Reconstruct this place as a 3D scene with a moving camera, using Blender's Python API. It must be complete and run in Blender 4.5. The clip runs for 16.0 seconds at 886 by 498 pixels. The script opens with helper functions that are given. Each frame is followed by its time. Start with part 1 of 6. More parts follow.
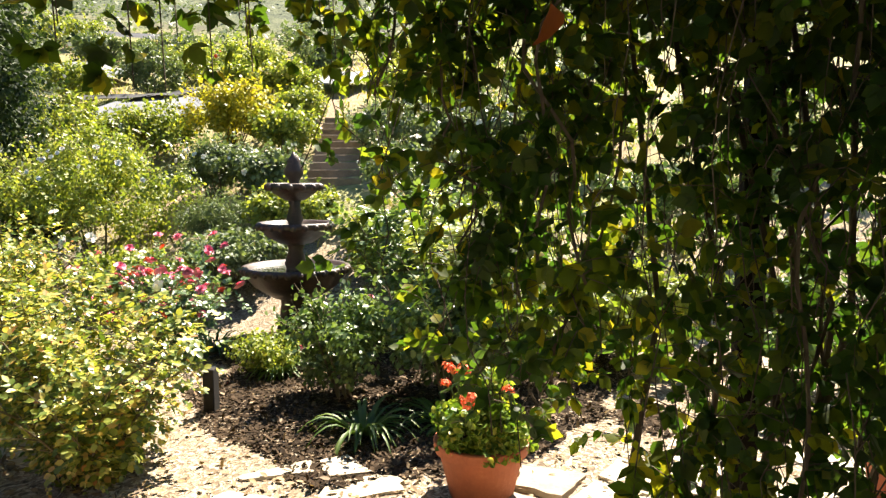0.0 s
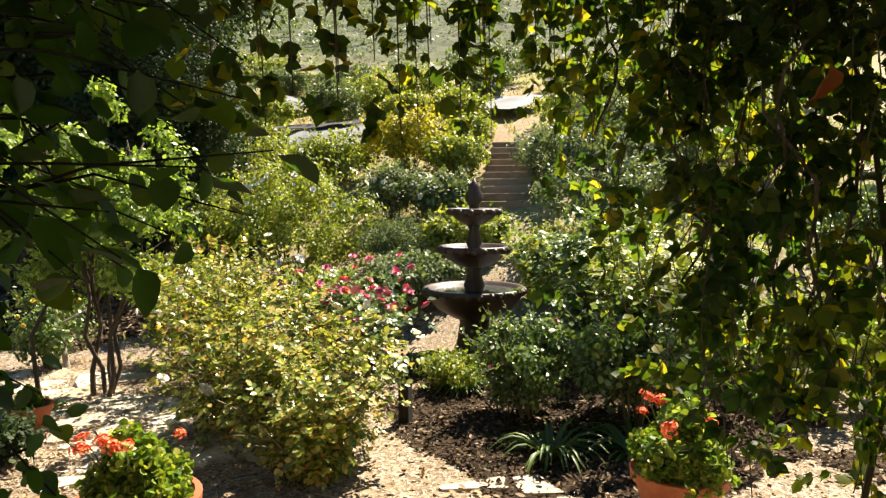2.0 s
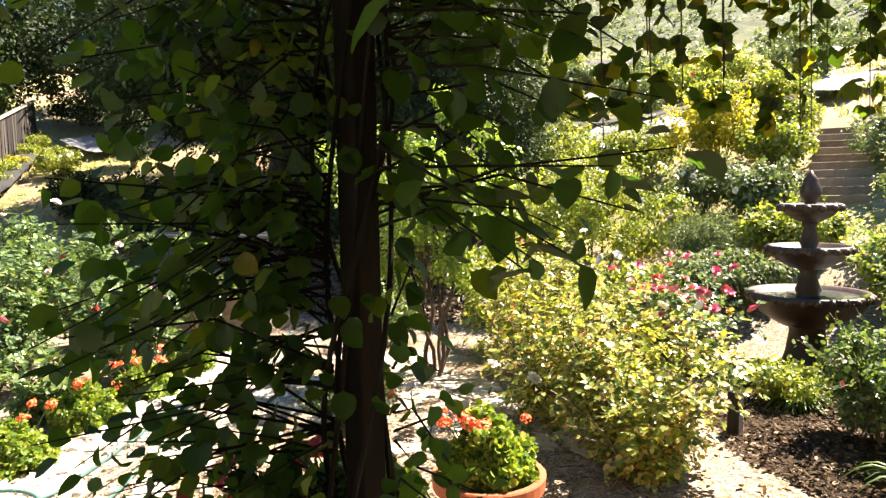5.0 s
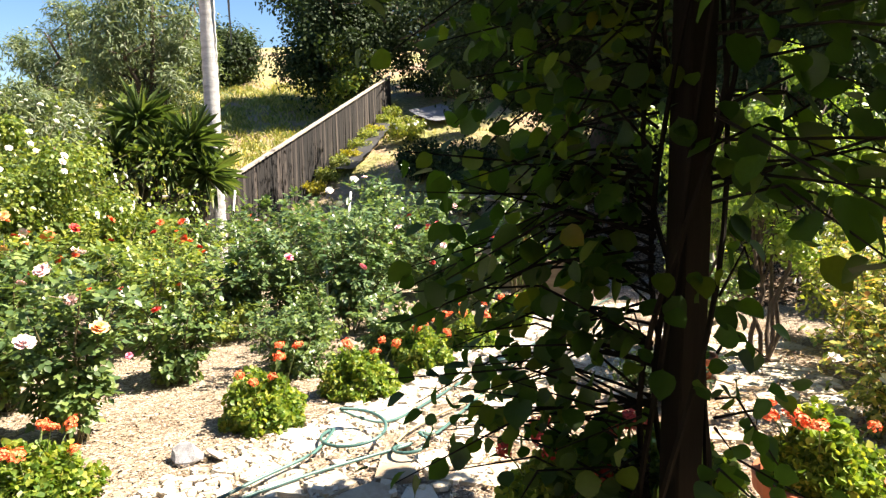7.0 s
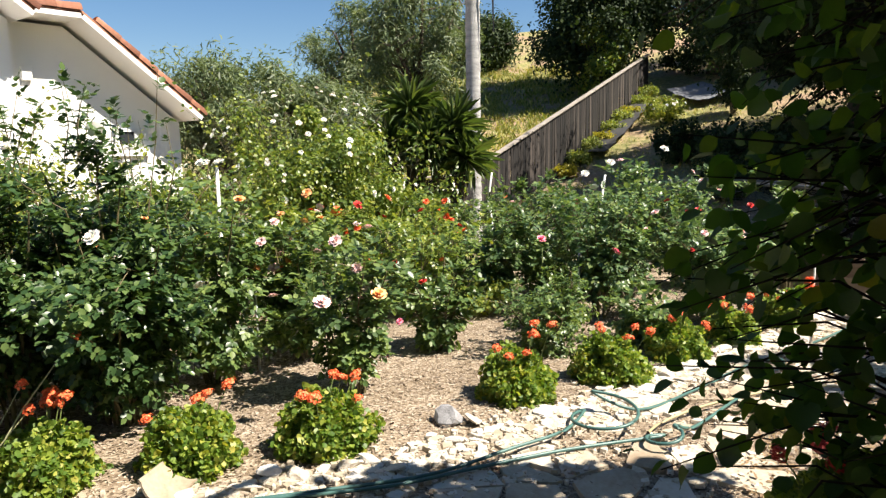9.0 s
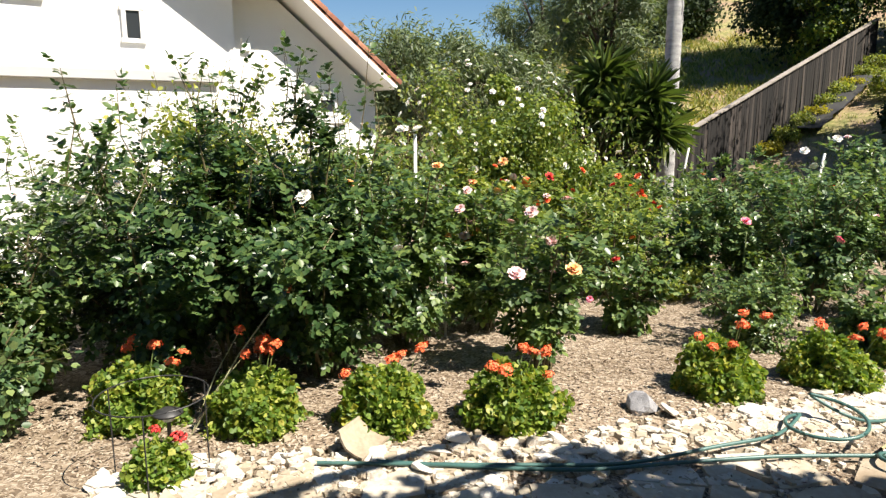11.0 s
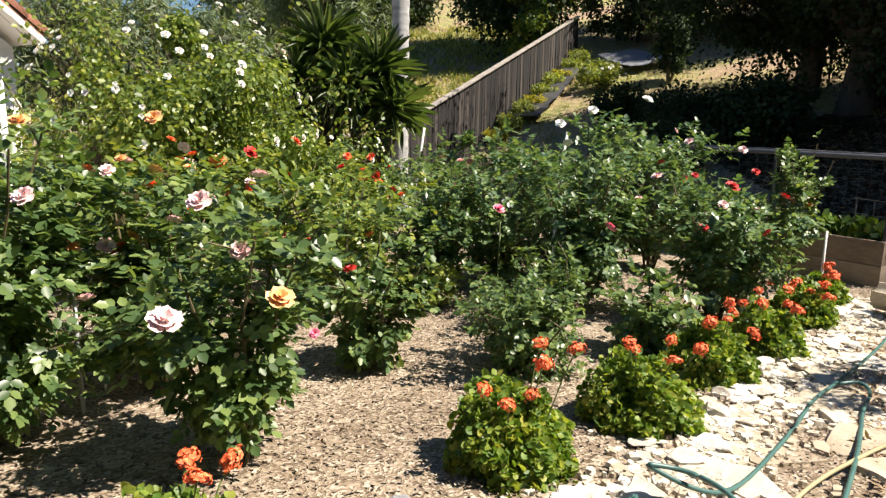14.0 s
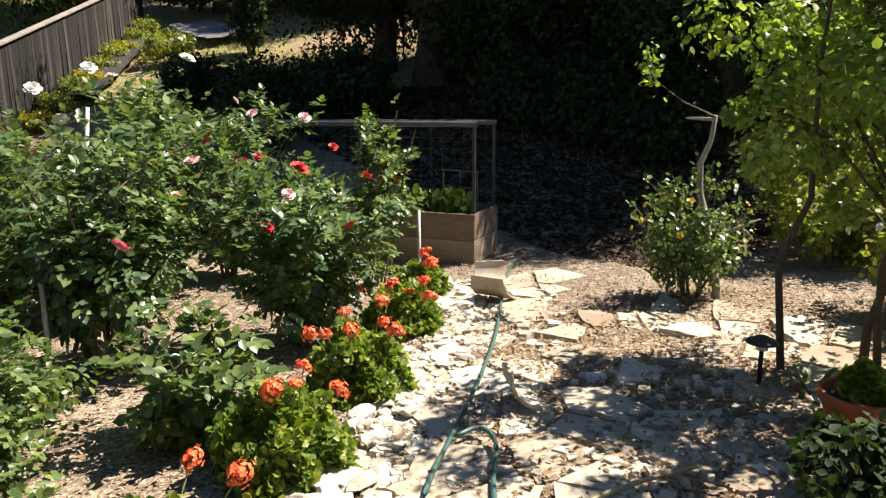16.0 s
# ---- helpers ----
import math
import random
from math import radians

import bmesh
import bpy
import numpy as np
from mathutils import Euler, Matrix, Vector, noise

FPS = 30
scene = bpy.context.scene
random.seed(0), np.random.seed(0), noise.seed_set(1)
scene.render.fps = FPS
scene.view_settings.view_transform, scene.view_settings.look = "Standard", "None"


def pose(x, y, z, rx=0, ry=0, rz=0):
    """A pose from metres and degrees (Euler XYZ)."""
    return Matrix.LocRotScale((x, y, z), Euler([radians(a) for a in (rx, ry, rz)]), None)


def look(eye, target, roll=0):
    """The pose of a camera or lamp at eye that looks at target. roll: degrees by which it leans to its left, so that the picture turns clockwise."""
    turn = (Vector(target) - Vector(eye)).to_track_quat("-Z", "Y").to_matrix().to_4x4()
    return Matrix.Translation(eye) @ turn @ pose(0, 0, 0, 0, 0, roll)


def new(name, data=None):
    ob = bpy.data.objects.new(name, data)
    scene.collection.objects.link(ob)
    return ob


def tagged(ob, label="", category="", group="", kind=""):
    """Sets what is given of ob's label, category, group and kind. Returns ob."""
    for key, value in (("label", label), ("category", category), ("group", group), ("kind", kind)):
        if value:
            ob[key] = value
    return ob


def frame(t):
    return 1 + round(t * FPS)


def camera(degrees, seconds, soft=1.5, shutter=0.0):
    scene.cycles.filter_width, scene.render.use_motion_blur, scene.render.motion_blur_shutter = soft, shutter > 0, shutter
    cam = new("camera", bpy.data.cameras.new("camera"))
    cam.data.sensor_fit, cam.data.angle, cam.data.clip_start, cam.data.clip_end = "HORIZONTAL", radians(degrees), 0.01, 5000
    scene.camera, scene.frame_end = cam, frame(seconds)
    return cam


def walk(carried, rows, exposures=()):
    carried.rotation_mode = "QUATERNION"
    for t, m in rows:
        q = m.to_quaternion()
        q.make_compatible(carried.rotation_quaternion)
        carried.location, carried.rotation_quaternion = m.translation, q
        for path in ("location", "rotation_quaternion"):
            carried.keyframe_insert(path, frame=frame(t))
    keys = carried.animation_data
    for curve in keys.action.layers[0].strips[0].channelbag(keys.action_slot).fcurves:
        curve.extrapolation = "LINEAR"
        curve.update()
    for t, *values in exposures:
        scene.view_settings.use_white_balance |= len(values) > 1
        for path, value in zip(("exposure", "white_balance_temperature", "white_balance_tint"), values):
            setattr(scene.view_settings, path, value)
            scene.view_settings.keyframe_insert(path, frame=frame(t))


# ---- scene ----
cam = camera(65.3, 16.0, soft=1.35)
PATH = [
    (0, (0.183, 0.167, 1.93), (-0.131, 2.13, 1.706), 0.0),
    (0.5, (0.149, 0.093, 1.952), (-0.274, 2.039, 1.763), 0.5),
    (1, (0.098, 0.016, 1.982), (-0.455, 1.931, 1.819), 0.4),
    (1.5, (0.035, -0.041, 1.992), (-0.642, 1.834, 1.836), 0.1),
    (2, (-0.037, -0.085, 1.994), (-0.772, 1.767, 1.828), -0.3),
    (2.5, (-0.048, -0.101, 1.988), (-0.947, 1.679, 1.835), -1.8),
    (3, (-0.021, -0.108, 1.999), (-1.124, 1.553, 1.847), -1.1),
    (3.2, (-0.007, -0.111, 2.0), (-1.17, 1.508, 1.841), -1.1),
    (5.3, (-0.338, -0.272, 2.007), (-1.847, 1.026, 1.813), -0.8),
    (5.5, (-0.348, -0.268, 2.016), (-1.95, 0.902, 1.768), -0.6),
    (6, (-0.347, -0.262, 2.018), (-2.065, 0.732, 1.773), -0.3),
    (6.5, (-0.335, -0.272, 2.027), (-2.148, 0.533, 1.775), -0.7),
    (7, (-0.302, -0.296, 2.03), (-2.174, 0.357, 1.773), -0.7),
    (7.5, (-0.279, -0.323, 2.032), (-2.188, 0.206, 1.761), -0.7),
    (8, (-0.275, -0.341, 2.028), (-2.22, 0.029, 1.744), -1.2),
    (8.5, (-0.274, -0.373, 2.033), (-2.246, -0.219, 1.743), -1.5),
    (9, (-0.254, -0.401, 2.037), (-2.232, -0.437, 1.741), -1.0),
    (9.5, (-0.231, -0.431, 2.044), (-2.196, -0.655, 1.747), -0.6),
    (10, (-0.232, -0.48, 2.042), (-2.179, -0.819, 1.738), 0.7),
    (10.2, (-0.228, -0.485, 2.045), (-2.161, -0.896, 1.737), 0.1),
    (12.3, (-1.126, -0.785, 1.897), (-3.005, -1.347, 1.506), 0.0),
    (12.5, (-1.281, -0.786, 1.894), (-3.177, -1.284, 1.499), -0.7),
    (13, (-1.715, -0.802, 1.862), (-3.678, -0.973, 1.522), 0.1),
    (13.5, (-2.086, -0.71, 1.822), (-4.051, -0.792, 1.463), 0.7),
    (14, (-2.439, -0.637, 1.702), (-4.39, -0.405, 1.328), 1.1),
    (14.5, (-2.848, -0.523, 1.649), (-4.738, -0.036, 1.211), -0.3),
    (15, (-3.281, -0.195, 1.592), (-5.123, 0.469, 1.183), 2.2),
    (15.5, (-3.66, 0.146, 1.555), (-5.357, 1.151, 1.22), 1.4),
    (16, (-4.012, 0.537, 1.565), (-5.557, 1.738, 1.152), -0.4),
]
walk(cam, [(t, look(eye, target, roll)) for t, eye, target, roll in PATH], [(0.0, 2.15, 6950, 12), (3.0, 1.52, 7350, 13), (5.5, 2.62, 7100, 18), (6.5, 2.38, 7000, 17), (7.5, 1.86, 6850, 15), (9.0, 1.37, 6600, 13), (12.5, 1.24, 6480, 13), (16.0, 1.27, 6800, 16)])

# ---- light ----
world = bpy.data.worlds.new("sky")
scene.world = world
world.use_nodes = True
SUN = Vector((0.30, 1.0, 1.45)).normalized()
sky = world.node_tree.nodes.new("ShaderNodeTexSky")
sky.sky_type, sky.sun_disc = "NISHITA", False
sky.dust_density, sky.ozone_density = 0.2, 3.0
sky.sun_elevation = math.asin(SUN.z)
sky.sun_rotation = math.atan2(SUN.x, SUN.y)
back = world.node_tree.nodes["Background"]
back.inputs["Strength"].default_value = 0.05
tint = world.node_tree.nodes.new("ShaderNodeHueSaturation")
tint.inputs["Saturation"].default_value, tint.inputs["Value"].default_value = 1.2, 0.95
world.node_tree.links.new(sky.outputs[0], tint.inputs["Color"])
world.node_tree.links.new(tint.outputs[0], back.inputs["Color"])
sun_data = bpy.data.lights.new("sun", "SUN")
sun_data.energy, sun_data.angle, sun_data.color = 5.0, radians(0.55), (1.0, 0.93, 0.80)
sun = new("sun", sun_data)
sun.matrix_world = look((0, 0, 30), Vector((0, 0, 30)) - SUN)


# ---- materials ----
def nodes_of(name):
    m = bpy.data.materials.new(name)
    m.use_nodes = True
    nt = m.node_tree
    return m, nt, nt.nodes["Principled BSDF"]


def ramp(nt, fac, stops):
    r = nt.nodes.new("ShaderNodeValToRGB")
    el = r.color_ramp.elements
    while len(el) < len(stops):
        el.new(0.5)
    for e, (p, c) in zip(el, stops):
        e.position, e.color = p, (*c, 1)
    nt.links.new(fac, r.inputs[0])
    return r.outputs[0]


def coords(nt, scale=(1, 1, 1), world_space=False):
    mp = nt.nodes.new("ShaderNodeMapping")
    mp.inputs["Scale"].default_value = scale
    if world_space:
        nt.links.new(nt.nodes.new("ShaderNodeNewGeometry").outputs["Position"], mp.inputs[0])
    else:
        nt.links.new(nt.nodes.new("ShaderNodeTexCoord").outputs["Object"], mp.inputs[0])
    return mp.outputs[0]


def noise_tex(nt, vec, scale, detail=4.0, rough=0.6):
    n = nt.nodes.new("ShaderNodeTexNoise")
    n.inputs["Scale"].default_value, n.inputs["Detail"].default_value, n.inputs["Roughness"].default_value = scale, detail, rough
    nt.links.new(vec, n.inputs["Vector"])
    return n.outputs["Fac"]


def mixed(nt, fac, a, b, blend="MIX"):
    m = nt.nodes.new("ShaderNodeMix")
    m.data_type, m.blend_type = "RGBA", blend
    for sock, val in ((m.inputs[0], fac), (m.inputs[6], a), (m.inputs[7], b)):
        if isinstance(val, (int, float)):
            sock.default_value = val
        elif isinstance(val, tuple):
            sock.default_value = (*val, 1)
        else:
            nt.links.new(val, sock)
    return m.outputs[2]


def bumped(nt, bsdf, height, strength, distance=0.01):
    b = nt.nodes.new("ShaderNodeBump")
    b.inputs["Strength"].default_value, b.inputs["Distance"].default_value = strength, distance
    nt.links.new(height, b.inputs["Height"])
    nt.links.new(b.outputs[0], bsdf.inputs["Normal"])


def rough_mat(name, stops, scale=3.0, fine=40.0, roughness=0.8, bump=0.4, dist=0.01, stretch=(1, 1, 1), world_space=False, random_amount=0.0, metallic=0.0):
    """Two scales of noise over a colour ramp, with fine relief."""
    m, nt, b = nodes_of(name)
    v = coords(nt, stretch, world_space)
    n1, n2 = noise_tex(nt, v, scale), noise_tex(nt, v, fine, 3.0)
    add = nt.nodes.new("ShaderNodeMath")
    add.operation = "MULTIPLY_ADD"
    nt.links.new(n2, add.inputs[0])
    add.inputs[1].default_value = 0.45
    nt.links.new(n1, add.inputs[2])
    sub = nt.nodes.new("ShaderNodeMath")
    sub.operation = "SUBTRACT"
    nt.links.new(add.outputs[0], sub.inputs[0])
    sub.inputs[1].default_value = 0.22
    fac = sub.outputs[0]
    if random_amount:
        info = nt.nodes.new("ShaderNodeObjectInfo")
        ma = nt.nodes.new("ShaderNodeMath")
        ma.operation = "MULTIPLY_ADD"
        nt.links.new(info.outputs["Random"], ma.inputs[0])
        ma.inputs[1].default_value = random_amount
        nt.links.new(fac, ma.inputs[2])
        s2 = nt.nodes.new("ShaderNodeMath")
        s2.operation = "SUBTRACT"
        nt.links.new(ma.outputs[0], s2.inputs[0])
        s2.inputs[1].default_value = random_amount / 2
        fac = s2.outputs[0]
    nt.links.new(ramp(nt, fac, stops), b.inputs["Base Color"])
    b.inputs["Roughness"].default_value, b.inputs["Metallic"].default_value = roughness, metallic
    bumped(nt, b, n2, bump, dist)
    return m


def leaf_mat(name, stops, gloss=0.45, through_amount=0.35, warm=(1.0, 1.0, 0.45)):
    """A leaf: colour by leaf, waxy top, light that shines through."""
    m, nt, b = nodes_of(name)
    geo = nt.nodes.new("ShaderNodeNewGeometry")
    patch = noise_tex(nt, coords(nt), 2.2, 2.0)
    ma = nt.nodes.new("ShaderNodeMath")
    ma.operation = "MULTIPLY_ADD"
    nt.links.new(geo.outputs["Random Per Island"], ma.inputs[0])
    ma.inputs[1].default_value = 0.62
    half = nt.nodes.new("ShaderNodeMath")
    half.operation = "MULTIPLY"
    nt.links.new(patch, half.inputs[0])
    half.inputs[1].default_value = 0.4
    nt.links.new(half.outputs[0], ma.inputs[2])
    col = ramp(nt, ma.outputs[0], stops)
    vein = noise_tex(nt, coords(nt), 60.0, 2.0)
    col = mixed(nt, 0.25, col, ramp(nt, vein, [(0.3, (0.4, 0.4, 0.3)), (0.7, (1, 1, 1))]), "MULTIPLY")
    nt.links.new(col, b.inputs["Base Color"])
    b.inputs["Roughness"].default_value = gloss
    b.inputs["Specular IOR Level"].default_value = 0.45
    tr = nt.nodes.new("ShaderNodeBsdfTranslucent")
    glow = mixed(nt, 1.0, col, warm, "MULTIPLY")
    bright = nt.nodes.new("ShaderNodeVectorMath")
    bright.operation = "SCALE"
    bright.inputs["Scale"].default_value = 2.2
    nt.links.new(glow, bright.inputs[0])
    nt.links.new(bright.outputs[0], tr.inputs["Color"])
    mix = nt.nodes.new("ShaderNodeMixShader")
    mix.inputs[0].default_value = through_amount
    nt.links.new(b.outputs[0], mix.inputs[1])
    nt.links.new(tr.outputs[0], mix.inputs[2])
    nt.links.new(mix.outputs[0], nt.nodes["Material Output"].inputs["Surface"])
    return m


def petal_mat(name, dark, light):
    m, nt, b = nodes_of(name)
    geo = nt.nodes.new("ShaderNodeNewGeometry")
    nt.links.new(ramp(nt, geo.outputs["Random Per Island"], [(0.0, dark), (1.0, light)]), b.inputs["Base Color"])
    b.inputs["Roughness"].default_value = 0.6
    b.inputs["Subsurface Weight"].default_value = 0.15
    b.inputs["Subsurface Radius"].default_value = (0.01, 0.006, 0.004)
    return m


LEAF_ROSE = leaf_mat("rose_leaf", [(0.0, (0.024, 0.055, 0.020)), (0.5, (0.084, 0.142, 0.047)), (0.82, (0.20, 0.265, 0.08)), (0.95, (0.36, 0.36, 0.11)), (1.0, (0.32, 0.20, 0.08))], 0.38, 0.26)
LEAF_DEEP = leaf_mat("deep_rose_leaf", [(0.0, (0.012, 0.032, 0.012)), (0.5, (0.045, 0.092, 0.030)), (0.82, (0.12, 0.18, 0.055)), (1.0, (0.26, 0.28, 0.10))], 0.34, 0.2)
LEAF_DARK = leaf_mat("dark_rose_leaf", [(0.0, (0.024, 0.060, 0.026)), (0.5, (0.088, 0.155, 0.064)), (0.82, (0.20, 0.265, 0.095)), (1.0, (0.32, 0.33, 0.11))], 0.36, 0.24)
LEAF_LIME = leaf_mat("lime_rose_leaf", [(0.0, (0.06, 0.10, 0.018)), (0.45, (0.16, 0.21, 0.04)), (0.8, (0.32, 0.33, 0.065)), (1.0, (0.48, 0.38, 0.08))], 0.5, 0.34)
LEAF_BRONZE = leaf_mat("young_rose_leaf", [(0.1, (0.025, 0.055, 0.013)), (0.36, (0.10, 0.15, 0.026)), (0.58, (0.26, 0.28, 0.052)), (0.73, (0.47, 0.41, 0.13)), (0.83, (0.43, 0.21, 0.07)), (0.97, (0.22, 0.065, 0.04))], 0.36, 0.30)
LEAF_CLIMB = leaf_mat("rambler_leaf", [(0.0, (0.030, 0.062, 0.013)), (0.4, (0.10, 0.155, 0.030)), (0.75, (0.23, 0.27, 0.052)), (1.0, (0.42, 0.36, 0.08))], 0.38, 0.28)
LEAF_GERANIUM = leaf_mat("geranium_leaf", [(0.0, (0.022, 0.062, 0.010)), (0.38, (0.095, 0.17, 0.023)), (0.7, (0.235, 0.30, 0.046)), (0.9, (0.44, 0.39, 0.08)), (1.0, (0.40, 0.22, 0.07))], 0.5, 0.3)
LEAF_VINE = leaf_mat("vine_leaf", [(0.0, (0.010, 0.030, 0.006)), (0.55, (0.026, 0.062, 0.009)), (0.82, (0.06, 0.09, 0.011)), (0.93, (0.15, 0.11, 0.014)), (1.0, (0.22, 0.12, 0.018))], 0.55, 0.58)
# Backlit curtain leaves: the yellow glow is partly in the colour.
LEAF_CURTAIN_LIT = leaf_mat("lit_curtain_leaf", [(0.0, (0.012, 0.032, 0.006)), (0.42, (0.036, 0.07, 0.009)), (0.66, (0.10, 0.125, 0.013)), (0.84, (0.24, 0.20, 0.02)), (1.0, (0.30, 0.16, 0.02))], 0.55, 0.64)
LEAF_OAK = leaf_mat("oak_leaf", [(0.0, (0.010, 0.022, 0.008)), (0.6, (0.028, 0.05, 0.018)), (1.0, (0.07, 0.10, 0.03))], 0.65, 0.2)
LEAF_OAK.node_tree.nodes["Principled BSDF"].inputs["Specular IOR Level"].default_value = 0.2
LEAF_GREY = leaf_mat("grey_green_leaf", [(0.0, (0.05, 0.08, 0.038)), (0.6, (0.12, 0.165, 0.08)), (1.0, (0.22, 0.25, 0.12))], 0.55, 0.25)
LEAF_YELLOW = leaf_mat("yellow_leaf", [(0.0, (0.12, 0.14, 0.02)), (0.5, (0.30, 0.28, 0.03)), (1.0, (0.50, 0.40, 0.04))], 0.5)
LEAF_BLADE = leaf_mat("blade_leaf", [(0.0, (0.03, 0.07, 0.015)), (0.6, (0.09, 0.15, 0.03)), (1.0, (0.20, 0.25, 0.06))], 0.45, 0.3)
LEAF_TREE = leaf_mat("tree_leaf", [(0.0, (0.05, 0.10, 0.02)), (0.5, (0.15, 0.23, 0.045)), (0.85, (0.27, 0.34, 0.08)), (1.0, (0.42, 0.38, 0.10))], 0.4, 0.4)
LEAF_YUCCA = leaf_mat("yucca_blade", [(0.0, (0.025, 0.055, 0.015)), (0.6, (0.08, 0.125, 0.035)), (1.0, (0.19, 0.22, 0.07))], 0.45, 0.2)
PETAL_WHITE = petal_mat("white_petal", (0.78, 0.76, 0.68), (0.86, 0.85, 0.80))
PETAL_PINK = petal_mat("pink_petal", (0.74, 0.10, 0.22), (0.88, 0.38, 0.46))
PETAL_BLUSH = petal_mat("blush_petal", (0.78, 0.45, 0.45), (0.86, 0.72, 0.68))
PETAL_RED = petal_mat("red_petal", (0.42, 0.015, 0.015), (0.65, 0.05, 0.04))
PETAL_CORAL = petal_mat("coral_petal", (0.80, 0.09, 0.025), (0.92, 0.26, 0.09))
PETAL_PEACH = petal_mat("peach_petal", (0.80, 0.35, 0.10), (0.88, 0.58, 0.30))
PETAL_YELLOW = petal_mat("yellow_petal", (0.80, 0.55, 0.05), (0.88, 0.72, 0.15))
BARK = rough_mat("bark", [(0.2, (0.035, 0.025, 0.016)), (0.8, (0.11, 0.08, 0.055))], 6, 60, 0.9, 0.6, 0.01, (1, 1, 0.3))
CANE = rough_mat("cane", [(0.2, (0.06, 0.05, 0.022)), (0.8, (0.16, 0.13, 0.06))], 8, 60, 0.7, 0.2)
STALK = rough_mat("green_stalk", [(0.2, (0.08, 0.12, 0.03)), (0.8, (0.16, 0.2, 0.06))], 8, 60, 0.6, 0.2)
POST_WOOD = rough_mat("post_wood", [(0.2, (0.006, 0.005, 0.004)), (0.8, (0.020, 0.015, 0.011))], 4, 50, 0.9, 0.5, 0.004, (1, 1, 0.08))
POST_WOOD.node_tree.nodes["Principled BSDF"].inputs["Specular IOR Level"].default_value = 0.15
# Weathered boards, darkened further to carry the shade of a backlit face.
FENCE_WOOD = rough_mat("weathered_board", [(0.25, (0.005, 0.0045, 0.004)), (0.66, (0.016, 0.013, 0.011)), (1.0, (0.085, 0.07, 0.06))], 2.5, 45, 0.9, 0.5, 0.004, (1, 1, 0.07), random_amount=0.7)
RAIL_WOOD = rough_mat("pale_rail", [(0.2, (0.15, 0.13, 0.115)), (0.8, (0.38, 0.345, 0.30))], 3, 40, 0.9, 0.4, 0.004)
BED_WOOD = rough_mat("bed_plank", [(0.2, (0.14, 0.10, 0.07)), (0.55, (0.26, 0.20, 0.145)), (0.85, (0.38, 0.31, 0.23))], 2.5, 40, 0.85, 0.5, 0.004, (0.25, 0.25, 1), random_amount=0.3)
BAY_TRIM = rough_mat("grey_trim", [(0.2, (0.42, 0.42, 0.42)), (0.8, (0.52, 0.52, 0.51))], 2, 60, 0.8, 0.2, 0.003)
STUCCO = rough_mat("white_stucco", [(0.1, (0.74, 0.73, 0.70)), (0.9, (0.84, 0.83, 0.80))], 1.2, 90, 0.9, 0.35, 0.006)
TILE = rough_mat("clay_tile", [(0.15, (0.14, 0.055, 0.035)), (0.5, (0.28, 0.115, 0.065)), (0.85, (0.42, 0.20, 0.12))], 3, 40, 0.8, 0.3, random_amount=0.6)
TERRACOTTA = rough_mat("terracotta", [(0.15, (0.24, 0.06, 0.022)), (0.6, (0.38, 0.105, 0.038)), (0.9, (0.50, 0.20, 0.10))], 4, 60, 0.75, 0.25, 0.003)
FOUNTAIN_STONE = rough_mat("rusty_cast_stone", [(0.15, (0.012, 0.007, 0.005)), (0.5, (0.036, 0.019, 0.013)), (0.9, (0.11, 0.06, 0.04))], 4, 40, 0.5, 0.4, 0.006)
FABRIC = rough_mat("weed_fabric", [(0.2, (0.13, 0.137, 0.15)), (0.8, (0.27, 0.28, 0.30))], 1.2, 60, 0.55, 0.3, 0.004)
FABRIC_DARK = rough_mat("weed_fabric_black", [(0.2, (0.02, 0.02, 0.022)), (0.8, (0.06, 0.06, 0.065))], 1.5, 60, 0.6, 0.3, 0.004)
HOSE_GREEN = rough_mat("green_hose", [(0.2, (0.03, 0.09, 0.085)), (0.8, (0.075, 0.16, 0.14))], 4, 90, 0.4, 0.1, 0.002)
HOSE_TAN = rough_mat("tan_hose", [(0.2, (0.28, 0.24, 0.12)), (0.8, (0.42, 0.37, 0.22))], 4, 90, 0.5, 0.1, 0.002)
METAL_GREY = rough_mat("grey_metal", [(0.2, (0.32, 0.33, 0.34)), (0.8, (0.5, 0.51, 0.52))], 6, 80, 0.5, 0.15, 0.002, metallic=0.3)
WHITE_PIPE = rough_mat("white_pipe", [(0.2, (0.62, 0.62, 0.60)), (0.8, (0.8, 0.8, 0.78))], 5, 60, 0.5, 0.1, 0.002)
BLACK_IRON = rough_mat("black_iron", [(0.2, (0.015, 0.015, 0.015)), (0.8, (0.04, 0.04, 0.04))], 8, 80, 0.5, 0.2, 0.002)
PALM_BARK = rough_mat("palm_bark", [(0.2, (0.20, 0.20, 0.195)), (0.5, (0.40, 0.395, 0.385)), (0.8, (0.56, 0.555, 0.54))], 3, 30, 0.9, 0.6, 0.02, (1, 1, 4))
SOIL = rough_mat("potting_soil", [(0.2, (0.03, 0.02, 0.014)), (0.8, (0.09, 0.06, 0.04))], 12, 90, 0.95, 0.7)
SANDSTONE = rough_mat("flagstone", [(0.1, (0.25, 0.19, 0.125)), (0.45, (0.39, 0.335, 0.25)), (0.8, (0.53, 0.485, 0.40))], 2.2, 35, 0.85, 0.4, 0.006, world_space=True, random_amount=0.45)
WHITE_ROCK = rough_mat("pale_rock", [(0.1, (0.40, 0.33, 0.25)), (0.4, (0.58, 0.54, 0.47)), (0.8, (0.72, 0.70, 0.66))], 5, 40, 0.85, 0.6, 0.01, random_amount=0.55)
